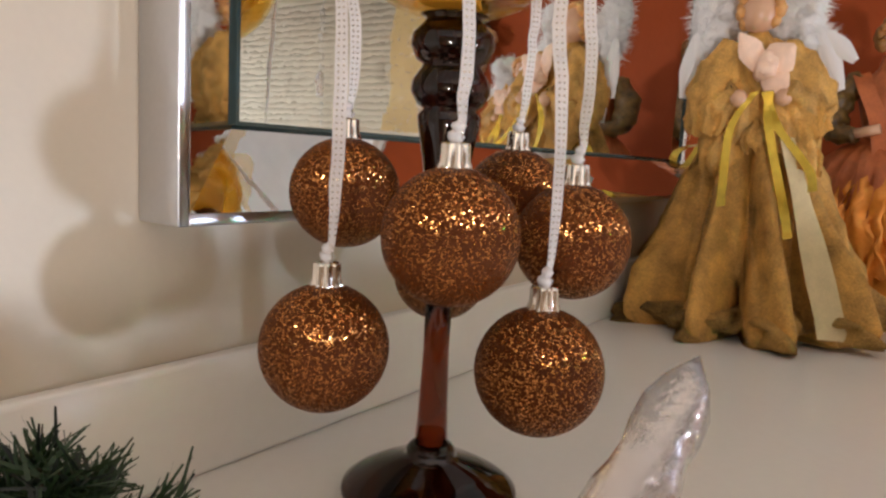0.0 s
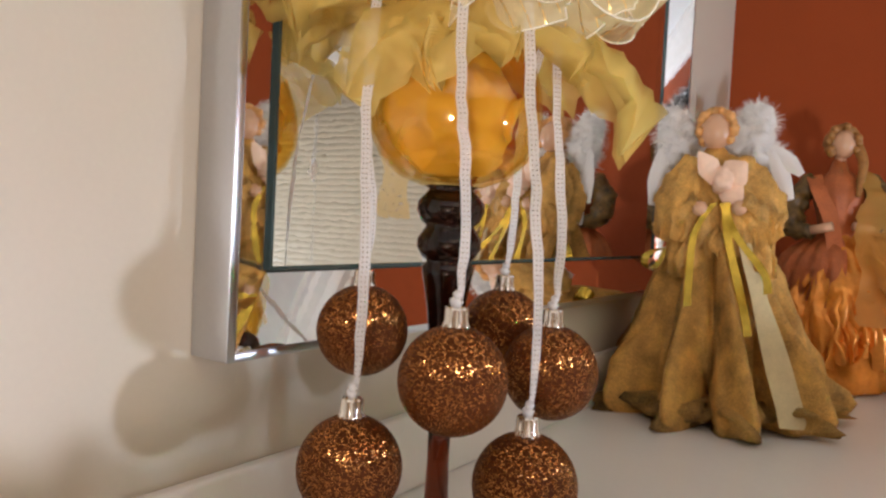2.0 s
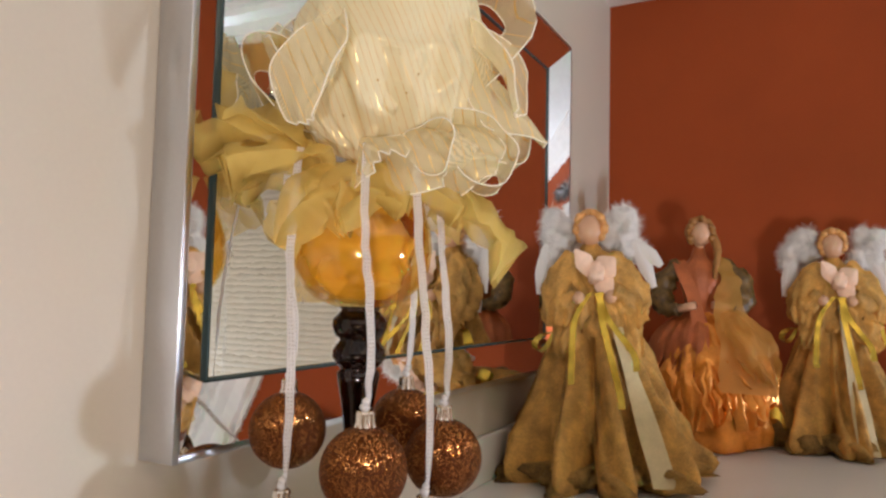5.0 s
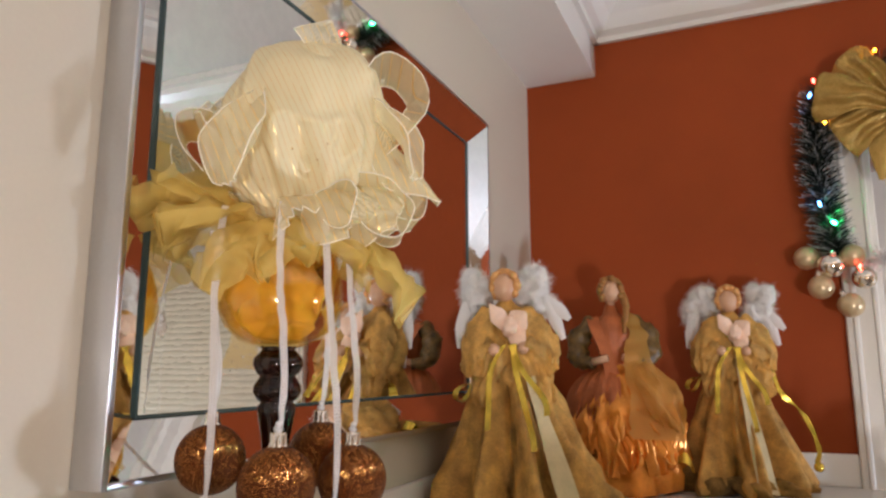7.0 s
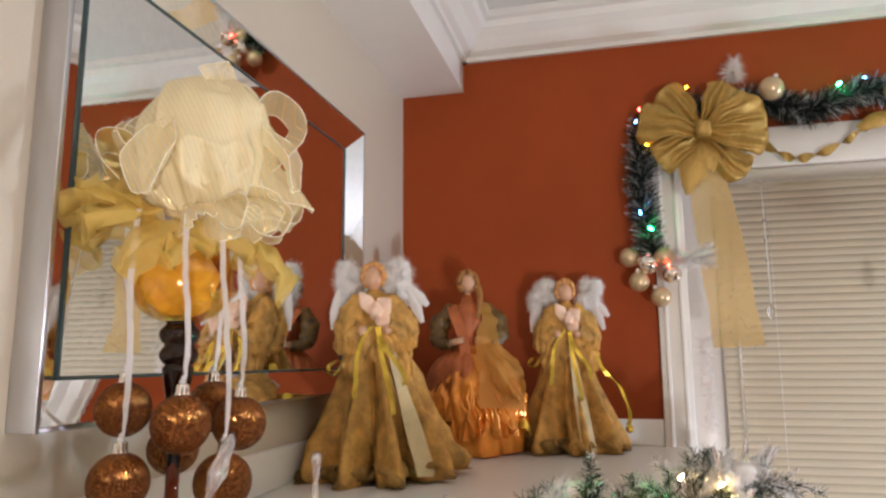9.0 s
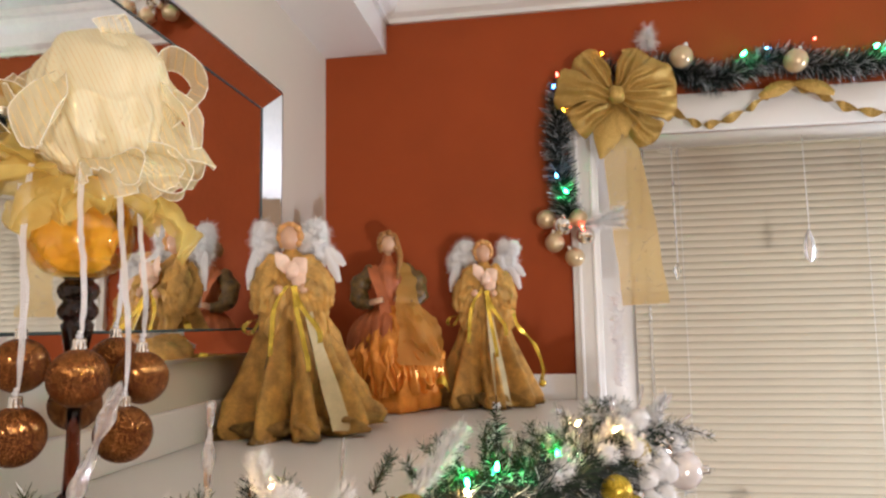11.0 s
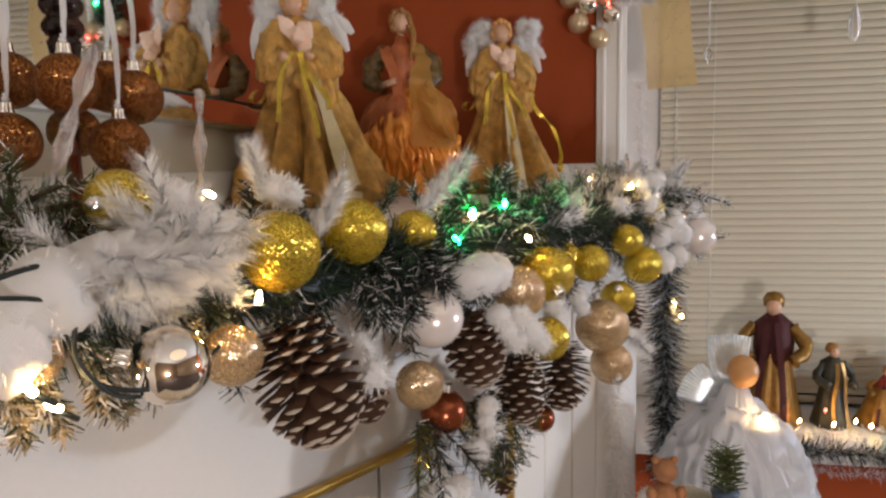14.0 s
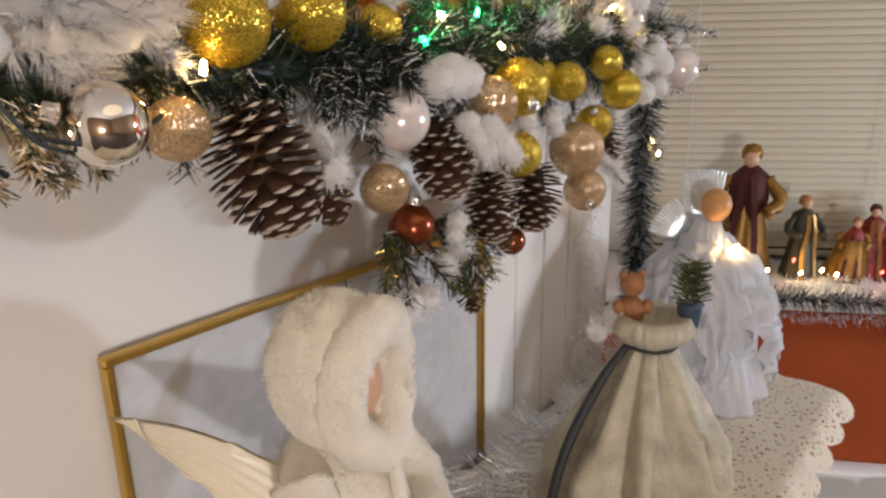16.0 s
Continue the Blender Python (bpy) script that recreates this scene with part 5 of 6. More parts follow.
for k in range(26):      # lush tips at the window end
    s = rng.uniform(0.62, 0.93)
    branch(front(s, rng.uniform(-0.06, 0.0), MZ + 0.004), FN * rng.uniform(-0.4, 0.4) + FD * rng.uniform(-0.8, 0.9) + Vector((0, 0, rng.uniform(0.1, 0.9))), 0.07, 0.2, 15, 0.018, *(LUSH if k % 2 else ([M_GREEN, M_SNOWY, M_TINSELW], [0.35, 0.45, 0.2])))
for k in range(22):      # green tips round the green lights
    branch(front(rng.uniform(0.36, 0.62), rng.uniform(-0.05, 0.0), MZ + 0.004), FN * rng.uniform(-0.4, 0.4) + FD * rng.uniform(-0.8, 0.8) + Vector((0, 0, rng.uniform(0.0, 0.6))), 0.055, 0.2, 15, 0.015, *LUSH)
for k in range(16):      # thick dark fringe in the middle
    s = rng.uniform(0.03, 0.34)
    branch(front(s, 0.012, MZ - 0.012), FN * 0.5 + FD * rng.uniform(-0.6, 0.6) + Vector((0, 0, rng.uniform(-0.9, -0.2))), 0.062, 0.1, 24, 0.019, *DARK)
for k in range(18):      # low sprays under the cones
    branch(front(rng.uniform(0.24, 0.42), 0.0, 1.20), FN * 0.4 + FD * rng.uniform(-0.8, 0.8) + Vector((0, 0, rng.uniform(-1.4, -0.3))), 0.07, 0.2, 14, 0.018, *(DARK if k % 2 else ([M_OLIVEPINE, M_GOLDRIB, M_GREEN], [0.5, 0.25, 0.25])))
for k in range(14):      # frosted dry twigs hanging at the near end
    branch(front(rng.uniform(-0.30, -0.02), 0.01, MZ - 0.06), FN * 0.4 + FD * rng.uniform(-0.7, 0.7) + Vector((0, 0, rng.uniform(-1.3, -0.5))), 0.030, 0.1, 26, 0.011, *DRY, 0.0019)
for k in range(30):      # olive pine at the near end
    root = Vector((-0.085, 0.075, MZ + 0.03)) + FD * rng.uniform(-0.07, 0.04) + FN * rng.uniform(-0.02, 0.02) + Vector((0, 0, rng.uniform(-0.03, 0.02)))
    branch(root, FD * rng.uniform(-0.9, 0.7) + FN * rng.uniform(-0.3, 0.8) + Vector((0, 0, rng.uniform(-0.4, 0.6))), 0.055, 0.3, 16, 0.012, [M_OLIVEPINE, M_GREEN, M_SNOWY], [0.6, 0.28, 0.12], 0.0009)
for k in range(16):      # dense dry twigs under it
    branch(front(rng.uniform(-0.28, 0.0), 0.012, MZ - 0.05), FN * rng.uniform(0.1, 0.6) + FD * rng.uniform(-0.7, 0.7) + Vector((0, 0, rng.uniform(-1.2, -0.6))), rng.uniform(0.022, 0.036), 0.1, 26, 0.011, *DRY, 0.0019)
for k in range(15):      # dark sprigs standing up behind the baubles
    branch(front(rng.uniform(0.02, 0.75), rng.uniform(-0.07, -0.02), MZ + 0.012), FN * rng.uniform(-0.4, 0.3) + FD * rng.uniform(-0.7, 0.7) + Vector((0, 0, rng.uniform(0.5, 1.2))), rng.uniform(0.04, 0.06), 0.15, 17, 0.013, *(DARK if k % 3 == 0 else LUSH))
# green sprig standing on the shelf near the holder
for k in range(16):
    branch((-0.268 + rng.uniform(-.012, .012), 0.112 + rng.uniform(-.012, .012), MZ + 0.040), (rng.uniform(-.8, .8), rng.uniform(-.6, .8), rng.uniform(0.1, 1.0)), 0.040, 0.2, 15, 0.016, [M_GREEN, M_TINSEL], [0.8, 0.2], 0.0016)
for k in range(10):
    branch((-0.20 + rng.uniform(-.03, .03), 0.0 + rng.uniform(-.04, .04), MZ), (rng.uniform(-.8, .8), rng.uniform(-.6, .8), rng.uniform(0.1, .8)), 0.07, 0.2, 13, 0.02, *LUSH)

# dark heart of the garland: a near-black core added for its shaded depth
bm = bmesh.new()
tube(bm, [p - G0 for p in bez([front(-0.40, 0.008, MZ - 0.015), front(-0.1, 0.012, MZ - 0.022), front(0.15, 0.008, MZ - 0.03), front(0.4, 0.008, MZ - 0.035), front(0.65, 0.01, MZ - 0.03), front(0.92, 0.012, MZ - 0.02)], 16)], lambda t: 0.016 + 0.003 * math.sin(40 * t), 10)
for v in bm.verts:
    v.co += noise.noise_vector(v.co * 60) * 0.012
part("shade_core", bm, M_TINSEL, mg)
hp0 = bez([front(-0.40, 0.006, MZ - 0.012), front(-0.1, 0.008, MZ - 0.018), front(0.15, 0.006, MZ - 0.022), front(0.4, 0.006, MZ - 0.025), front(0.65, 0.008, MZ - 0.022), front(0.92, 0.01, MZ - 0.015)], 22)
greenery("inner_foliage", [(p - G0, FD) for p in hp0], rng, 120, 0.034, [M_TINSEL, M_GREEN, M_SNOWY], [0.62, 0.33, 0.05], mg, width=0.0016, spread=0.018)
# tinsel tail at the garland's end
sp = [(q - G0, Vector((0, 0, -1))) for q in bez([(0.39, 0.86, 1.33), (0.402, 0.90, 1.24), (0.405, 0.925, 1.12), (0.41, 0.93, 1.0), (0.41, 0.935, 0.90)], 26)]
greenery("tinsel_tail", sp, rng, 34, 0.036, [M_TINSEL, M_TINSELW], [0.7, 0.3], mg, width=0.0018, spread=0.008)

# light string
bm = bmesh.new()
tube(bm, [p - G0 for p in bez([(-0.05, -0.10, 1.40), (-0.017, -0.030, 1.421), (-0.010, -0.019, 1.415), (-0.012, -0.012, 1.384), (-0.010, 0.002, 1.354), (0.006, 0.022, 1.342), (0.013, 0.064, 1.339), (0.02, 0.12, 1.36)], 10)], 0.0016, 7)
part("light_cable", bm, M_WIRE, mg, "dark green light cable")
bm = bmesh.new()
tube(bm, [p - G0 for p in bez([(-0.03, -0.05, 1.41), (-0.006, -0.016, 1.40), (-0.008, -0.010, 1.37), (-0.004, 0.008, 1.345), (0.0, 0.03, 1.335)], 10)], 0.0014, 7)
part("light_cable", bm, M_WIRE, mg)


def bulb(c, m, size=1.0):
    size *= 0.55
    bm = bmesh.new()
    lathe(bm, [(0.0, 0.008 * size), (0.0018 * size, 0.006 * size), (0.0028 * size, 0.001 * size), (0.0022 * size, -0.004 * size), (0.0, -0.005 * size)], 10, Matrix.Translation(Vector(c) - G0) @ Euler((rng.uniform(-1, 1), rng.uniform(-1, 1), 0)).to_matrix().to_4x4())
    b = part("fairy_bulb", bm, m, mg)
    bm = bmesh.new()
    tube(bm, [Vector(c) - G0 + Vector((0, 0.004, -0.004)), Vector(c) - G0 + Vector((0.002, 0.014, -0.012))], 0.002, 6)
    part("bulb_socket", bm, M_WIRE, b)


for c in ((0.132, 0.379, 1.390), (0.141, 0.437, 1.415), (0.169, 0.500, 1.420), (0.242, 0.640, 1.409)):
    bulb(c, L_GREEN, 1.7)
for c in ((0.146, 0.395, 1.414), (0.201, 0.452, 1.384), (0.000, 0.215, 1.456), (0.012, 0.070, 1.360), (0.032, 0.126, 1.376), (0.273, 0.700, 1.444), (-0.036, 0.004, 1.336), (-0.020, -0.030, 1.358), (0.250, 0.620, 1.404), (0.417, 0.905, 1.220), (0.430, 0.91, 1.198), (0.33, 0.74, 1.43), (-0.02, 0.16, 1.45)):
    bulb(c, L_WARM, 1.5)

GB = "baubles on the mantel garland"
for x, y, z, r in ((0.024, 0.166, 1.406, 0.031), (0.056, 0.249, 1.413, 0.029), (0.085, 0.346, 1.402, 0.023), (0.193, 0.498, 1.339, 0.033), (0.214, 0.567, 1.349, 0.019), (0.244, 0.580, 1.340, 0.024), (0.318, 0.692, 1.322, 0.027),
                   (0.295, 0.672, 1.359, 0.022), (0.195, 0.471, 1.268, 0.025), (0.282, 0.648, 1.282, 0.024), (-0.053, 0.089, 1.449, 0.022), (0.334, 0.782, 1.393, 0.023)):
    f = 0.012 if y < 0.4 else 0.030
    bauble("gold_bauble", (x + 0.87 * f, y - 0.49 * f, z), r, M_GOLD, (rng.uniform(-150, 150), rng.uniform(-60, 60)), "gold glitter bauble nestled in the mantel garland", GB)
for x, y, z, r in ((0.168, 0.450, 1.325, 0.030), (0.263, 0.594, 1.255, 0.035), (0.276, 0.616, 1.199, 0.028), (0.006, 0.118, 1.338, 0.022), (0.098, 0.298, 1.262, 0.023), (-0.047, -0.003, 1.369, 0.016)):
    f = 0.012 if y < 0.4 else 0.026
    bauble("champagne_bauble", (x + 0.87 * f, y - 0.49 * f, z), r, M_CHAMP, (rng.uniform(-150, 150), rng.uniform(-60, 60)), "champagne glitter bauble in the mantel garland", GB)
bauble("silver_bauble", (0.008, 0.050, 1.349), 0.0250, M_CHROME, (30, -70), "shiny silver bauble reflecting the fairy lights", GB)
bauble("pearl_bauble", (0.120, 0.308, 1.324), 0.0295, M_PEARL, (-60, -100), "pearly white bauble with gold cap in the garland", GB)
bauble("pearl_bauble", (0.452, 0.905, 1.340), 0.033, M_PEARL, (70, 80), "pearly white bauble at the end of the garland", GB)
bauble("silver_bauble", (0.405, 0.885, 1.375), 0.030, M_CHROME, (50, 20), "shiny silver bauble near the garland's end", GB)
bauble("copper_bauble", (0.112, 0.385, 1.203), 0.0255, M_COPPER, (10, 10), "glossy copper-brown bauble hanging below the cones", GB)
bauble("copper_bauble", (0.209, 0.517, 1.151), 0.018, M_COPPER, (10, -20), "small glossy copper-brown bauble under a pine cone", GB)
bauble("clear_bauble", (0.066, 0.209, 1.308), 0.021, M_CLEARBALL, (-40, 30), "clear glass bauble beside the large pine cone", GB)

# pine cones: one shared scale
sv, sf, si = [], [], []
for i, (t, w, zz) in enumerate(((0.0, 0.22, 0.0), (0.35, 0.42, 0.03), (0.72, 0.62, 0.08), (0.95, 0.56, 0.13), (1.0, 0.44, 0.15))):
    sv += [(-w, t, zz - 0.05), (0, t, zz + 0.05), (w, t, zz - 0.05), (0, t, zz - 0.12)]
for i in range(4):
    a, b = 4 * i, 4 * i + 4
    for q, r in ((0, 1), (1, 2), (2, 3), (3, 0)):
        sf.append((a + q, a + r, b + r, b + q))
        si.append(1 if i == 3 else 0)
sf.append((16, 17, 18, 19))
si.append(1)
scale_mesh = bpy.data.meshes.new("scale")
scale_mesh.from_pydata(sv, [], sf)
scale_mesh.materials.append(M_CONE)
scale_mesh.materials.append(M_CONETIP)
scale_mesh.polygons.foreach_set("material_index", si)
scale_mesh.update()


def cone(c, half, r, axis, n=116, label="brown pine cone with snow-white scale tips"):
    e = empty("pine_cone", Matrix.Translation(c) @ Vector(axis).to_track_quat("Z", "Y").to_matrix().to_4x4())
    bm = bmesh.new()
    lathe(bm, [(0.0, -half * 0.95), (r * 0.28, -half * 0.7), (r * 0.38, -half * 0.1), (r * 0.22, half * 0.6), (0.0, half * 0.9)], 16)
    part("core", bm, M_BARK, e)
    for k in range(n):
        t = (k + 0.5) / n
        z = -half * 0.85 + 1.7 * half * t
        rr = r * math.sin(math.pi * (0.14 + 0.80 * t)) ** 0.75
        a = k * 2.39996
        o = new("scale", scale_mesh)
        o.parent = e
        L = rr * 0.88
        o.matrix_local = Matrix.Translation((0.14 * rr * math.cos(a), 0.14 * rr * math.sin(a), z)) @ Matrix.Rotation(a - math.pi / 2, 4, "Z") @ Matrix.Rotation(radians(-14 + 56 * t + rng.uniform(-6, 6)), 4, "X") @ Matrix.Diagonal((r * 0.31, L * 1.04, r * 0.36, 1))
    return tagged(e, label, "pine cone", "pine cones in the garland")


DN = Vector((0, 0, -1))
cone((0.046, 0.176, 1.300), 0.054, 0.043, DN + FD * 0.25 + FN * 0.25, 130, "large brown pine cone with snow-white scale tips")
cone((0.148, 0.380, 1.275), 0.046, 0.033, DN + FD * 0.3)
cone((0.190, 0.456, 1.208), 0.043, 0.030, DN + FD * 0.1 + FN * 0.1)
cone((0.236, 0.518, 1.208), 0.044, 0.035, DN + FD * -0.2 + FN * 0.1)
cone((0.334, 0.782, 1.243), 0.040, 0.027, DN + FN * 0.3, 70, "snow-covered pine cone near the garland's end")
cone((0.062, 0.262, 1.265), 0.035, 0.024, DN + FD * 0.4, 64, "small frosted pine cone behind the large one")
cone((0.165, 0.46, 1.10), 0.024, 0.020, DN + FN * 0.3, 50, "small pine cone hanging lowest in the garland")


# white down and feathers
def puff(name, spots, label, length, count=360, flat=1.0, down=0.1):
    bm = bmesh.new()
    for x, y, z, r in spots:
        x, y = x + 0.010, y - 0.006
        lump(bm, (x, y, z), r * 0.84, 0.3)
        fluff(bm, (x, y, z), r * 0.8, count, length * 0.75, rng, 0.0006, down, flat)
    return tagged(link(name, bm, M_DOWN), label, "feather puff", "white down in the garland")


fc = tagged(empty("feather_cluster", Matrix.Translation((-0.015, 0.062, 1.412))), "large wispy cluster of white feathers in the garland", "feather puff", "white down in the garland")
for k in range(40):
    root = FD * rng.uniform(-0.03, 0.03) + Vector((0, 0, rng.uniform(-0.012, 0.012)))
    d = FD * rng.uniform(-0.9, 1.3) + FN * rng.uniform(-0.1, 0.7) + Vector((0, 0, rng.uniform(-0.7, 0.6)))
    bm = bmesh.new()
    feather(bm, root, root + d.normalized() * rng.uniform(0.03, 0.058), 0.012, FN * 0.01 + Vector((0, 0, 0.012 * rng.uniform(-1, 1))), rng, 80)
    part("feather", bm, M_DOWN, fc)
bm = bmesh.new()
for k in (-1.2, -0.4, 0.4, 1.2):
    lump(bm, Vector((-0.001, 0.004, -0.002)) + FD * 0.022 * k, 0.020, 0.35)
part("down", bm, M_DOWN, fc)
puff("down_puff", [(-0.036, -0.003, 1.403, 0.031), (-0.05, -0.02, 1.380, 0.030)], "round white cotton puff near a fairy light", 0.012, 700)
puff("down_puff", [(-0.035, 0.121, 1.449, 0.018), (-0.025, 0.128, 1.435, 0.016)], "small white feather puff beside a gold bauble", 0.014, 420)
puff("down_puff", [(0.148, 0.372, 1.356, 0.028), (0.158, 0.394, 1.354, 0.026), (0.136, 0.356, 1.354, 0.022)], "dense white cotton puff glowing beside green light", 0.010, 700)
puff("down_puff", [(0.165, 0.380, 1.312, 0.014), (0.172, 0.390, 1.296, 0.014), (0.180, 0.40, 1.282, 0.013)], "drooping white plume between baubles", 0.013, 420, 1.0, 0.4)
puff("down_puff", [(0.215, 0.488, 1.305, 0.014), (0.219, 0.495, 1.283, 0.015), (0.222, 0.50, 1.262, 0.014)], "hanging white plume below gold baubles", 0.013, 420, 1.0, 0.4)
puff("down_puff", [(0.106, 0.333, 1.130, 0.022), (0.09, 0.32, 1.118, 0.02), (0.125, 0.35, 1.135, 0.016)], "loose white puff hanging under the garland", 0.016, 420)
puff("down_puff", [(0.385, 0.815, 1.372, 0.026), (0.40, 0.845, 1.352, 0.026), (0.37, 0.80, 1.35, 0.02)], "white feather puff at the window end", 0.016, 420)
puff("down_puff", [(0.395, 0.90, 1.430, 0.02), (0.36, 0.82, 1.436, 0.02), (0.335, 0.77, 1.43, 0.016)], "white feathers topping the garland end", 0.02, 360)
puff("down_puff", [(0.425, 0.90, 1.39, 0.022), (0.44, 0.915, 1.365, 0.02)], "white feather puff beside the pearly end bauble", 0.018, 360)
puff("down_puff", [(0.30, 0.69, 1.405, 0.014), (0.31, 0.71, 1.40, 0.013)], "small white puff among the window-end greenery", 0.016, 300)
puff("down_puff", [(0.245, 0.55, 1.30, 0.013), (0.25, 0.56, 1.285, 0.012)], "small white plume between gold baubles", 0.012, 300)
puff("down_puff", [(0.149, 0.410, 1.204, 0.013), (0.146, 0.408, 1.190, 0.011)], "small white puff beside the copper bauble", 0.01, 420)
puff("down_puff", [(0.005, 0.205, 1.452, 0.014), (0.012, 0.215, 1.446, 0.014)], "white puff lit by a warm fairy bulb", 0.012, 500)


puff("down_puff", [(0.185, 0.405, 1.305, 0.016), (0.196, 0.42, 1.288, 0.016), (0.205, 0.435, 1.272, 0.014)], "broad white plume draped below the cotton puff", 0.014, 420, 1.0, 0.5)
puff("down_puff", [(0.375, 0.80, 1.31, 0.022), (0.40, 0.835, 1.315, 0.02)], "white down under the silver bauble", 0.016, 420)
puff("down_puff", [(0.345, 0.745, 1.405, 0.018), (0.355, 0.765, 1.39, 0.018)], "white down among the silver picks", 0.018, 420)
puff("down_puff", [(0.24, 0.60, 1.40, 0.014), (0.225, 0.57, 1.395, 0.013)], "white down behind the gold baubles", 0.016, 420)
puff("down_puff", [(0.135, 0.40, 1.155, 0.018), (0.15, 0.42, 1.17, 0.016)], "white down hanging between low cones", 0.016, 420)
puff("down_puff", [(0.06, 0.225, 1.315, 0.018), (0.07, 0.24, 1.29, 0.016)], "frosted down beside the large pine cone", 0.018, 360)


def plume(root, tip, w, label="upright white feather stuck in the garland"):
    bm = bmesh.new()
    root, tip = Vector(root), Vector(tip)
    for k in range(3):
        feather(bm, root, tip + Vector((rng.uniform(-1, 1), rng.uniform(-1, 1), rng.uniform(-1, 1))) * 0.006, w, FN * 0.012 * (k - 1) + FD * 0.004, rng, 60)
    tagged(link("white_feather", bm, M_DOWN), label, "feather", "white feathers in the garland")


plume((0.007, 0.196, 1.440), (0.002, 0.188, 1.487), 0.011)
plume((0.056, 0.182, 1.415), (0.071, 0.208, 1.460), 0.010)
plume((0.092, 0.350, 1.415), (0.139, 0.431, 1.477), 0.014)
plume((0.210, 0.525, 1.380), (0.262, 0.610, 1.424), 0.010)
plume((0.284, 0.570, 1.269), (0.355, 0.690, 1.190), 0.016, "broad white feather hanging out of the garland")
plume((0.297, 0.716, 1.410), (0.350, 0.800, 1.462), 0.012)
plume((0.38, 0.86, 1.40), (0.43, 0.93, 1.46), 0.014)


def icicle(p, q, r, turns):
    """A twisted frosted icicle pick."""
    p, q = Vector(p), Vector(q)
    L = (q - p).length
    bm = bmesh.new()
    lathe(bm, [(r * (0.25 + 0.75 * abs(math.sin(turns * math.pi * t)) ** 0.8) * (1 if t < 0.96 else max(0.02, 1 - ((t - 0.96) / 0.04) ** 2)), L * t) for t in [i / 40 for i in range(41)]], 10, Matrix.Translation(p) @ (q - p).to_track_quat("Z", "Y").to_matrix().to_4x4(), wob=lambda a, z: 1 + 0.2 * math.cos(2 * a + 260 * z))
    tagged(link("icicle_pick", bm, M_ICE), "twisted clear frosted icicle pick standing in the garland", "icicle", "icicle picks")


icicle((-0.100, 0.070, 1.425), (-0.066, 0.104, 1.557), 0.0058, 3)
icicle((-0.030, 0.160, 1.420), (-0.041, 0.190, 1.534), 0.0048, 2.5)
icicle((0.03, 0.31, 1.40), (0.035, 0.315, 1.485), 0.0022, 2)

for p, q in (((0.36, 0.80, 1.42), (0.385, 0.84, 1.49)), ((0.33, 0.76, 1.42), (0.325, 0.75, 1.48)), ((0.40, 0.87, 1.41), (0.44, 0.90, 1.47)), ((0.42, 0.90, 1.40), (0.475, 0.93, 1.43)), ((0.27, 0.65, 1.40), (0.275, 0.66, 1.455)), ((0.18, 0.53, 1.40), (0.185, 0.54, 1.45))):
    icicle(p, q, 0.0032, 2)

# little snowy tree and sparkle on the shelf
e = empty("mini_tree", pose(0.150, 0.74, MZ))
vs, fs = needles([((0, 0, 0.012 + 0.0065 * i), (0, 0, 1)) for i in range(9)], rng, 40, 0.034, 0.0022, 0.003, 0.1)
for i, v in enumerate(vs):
    k = max(0.15, 1 - v.z / 0.085)
    v.x, v.y = v.x * k, v.y * k
t = mesh_from("foliage", vs, fs, [M_GREEN, M_SNOWY], e)
t.data.polygons.foreach_set("material_index", rng.choices([0, 1], [0.55, 0.45], k=len(fs)))
bm = bmesh.new()
lathe(bm, [(0.0, 0.0), (0.007, 0.0), (0.006, 0.012), (0.0018, 0.014), (0.0008, 0.08), (0.0, 0.085)], 12)
part("trunk", bm, M_BARK, e)
tagged(e, "tiny snow-tipped tree standing on the mantel", "tree ornament")

# ---------------------------------------------------------------- fireplace front
M_MARBLE = mat("pale_grey_marble", (0.58, 0.58, 0.58), 0.2, vary=0.18, scale=9, fine=60, bump=0.02)
fm = Matrix(((FD.x, FN.x, 0, front(0, 0, 0).x), (FD.y, FN.y, 0, front(0, 0, 0).y), (0, 0, 1, 0), (0, 0, 0, 1)))
fp = tagged(empty("fireplace_surround", Matrix.Translation((0, 0, 0))), "pale marble panel in a gilt frame on the fireplace front", "fireplace surround")


def fbox(name, a0, a1, o0, o1, z0, z1, m, parent, bev=0.002, label=""):
    bm = bmesh.new()
    box(bm, a0, a1, o0, o1, z0, z1, bev)
    bmesh.ops.transform(bm, matrix=fm, verts=bm.verts)
    bmesh.ops.recalc_face_normals(bm, faces=bm.faces)
    return part(name, bm, m, parent, label, smooth=False)


fbox("marble_slab", -0.028, 0.225, -0.045, -0.041, 0.60, 1.152, M_MARBLE, fp, 0.001)
fbox("marble_slab", 0.229, 0.462, -0.045, -0.041, 0.60, 1.152, M_MARBLE, fp, 0.001)
fbox("gilt_rail", -0.036, 0.470, -0.045, -0.034, 1.152, 1.160, M_GILT, fp)
fbox("gilt_rail", -0.036, -0.028, -0.045, -0.034, 0.60, 1.152, M_GILT, fp)
fbox("gilt_rail", 0.462, 0.470, -0.045, -0.034, 0.60, 1.152, M_GILT, fp)
for a0, a1 in ((0.474, 0.548), (0.551, 0.625), (0.628, 0.70), (0.703, 0.775), (0.778, 0.85)):
    fbox("front_board", a0, a1, -0.045, -0.036, 0.05, MZ - 0.05, M_WHITE, fp, 0.003)

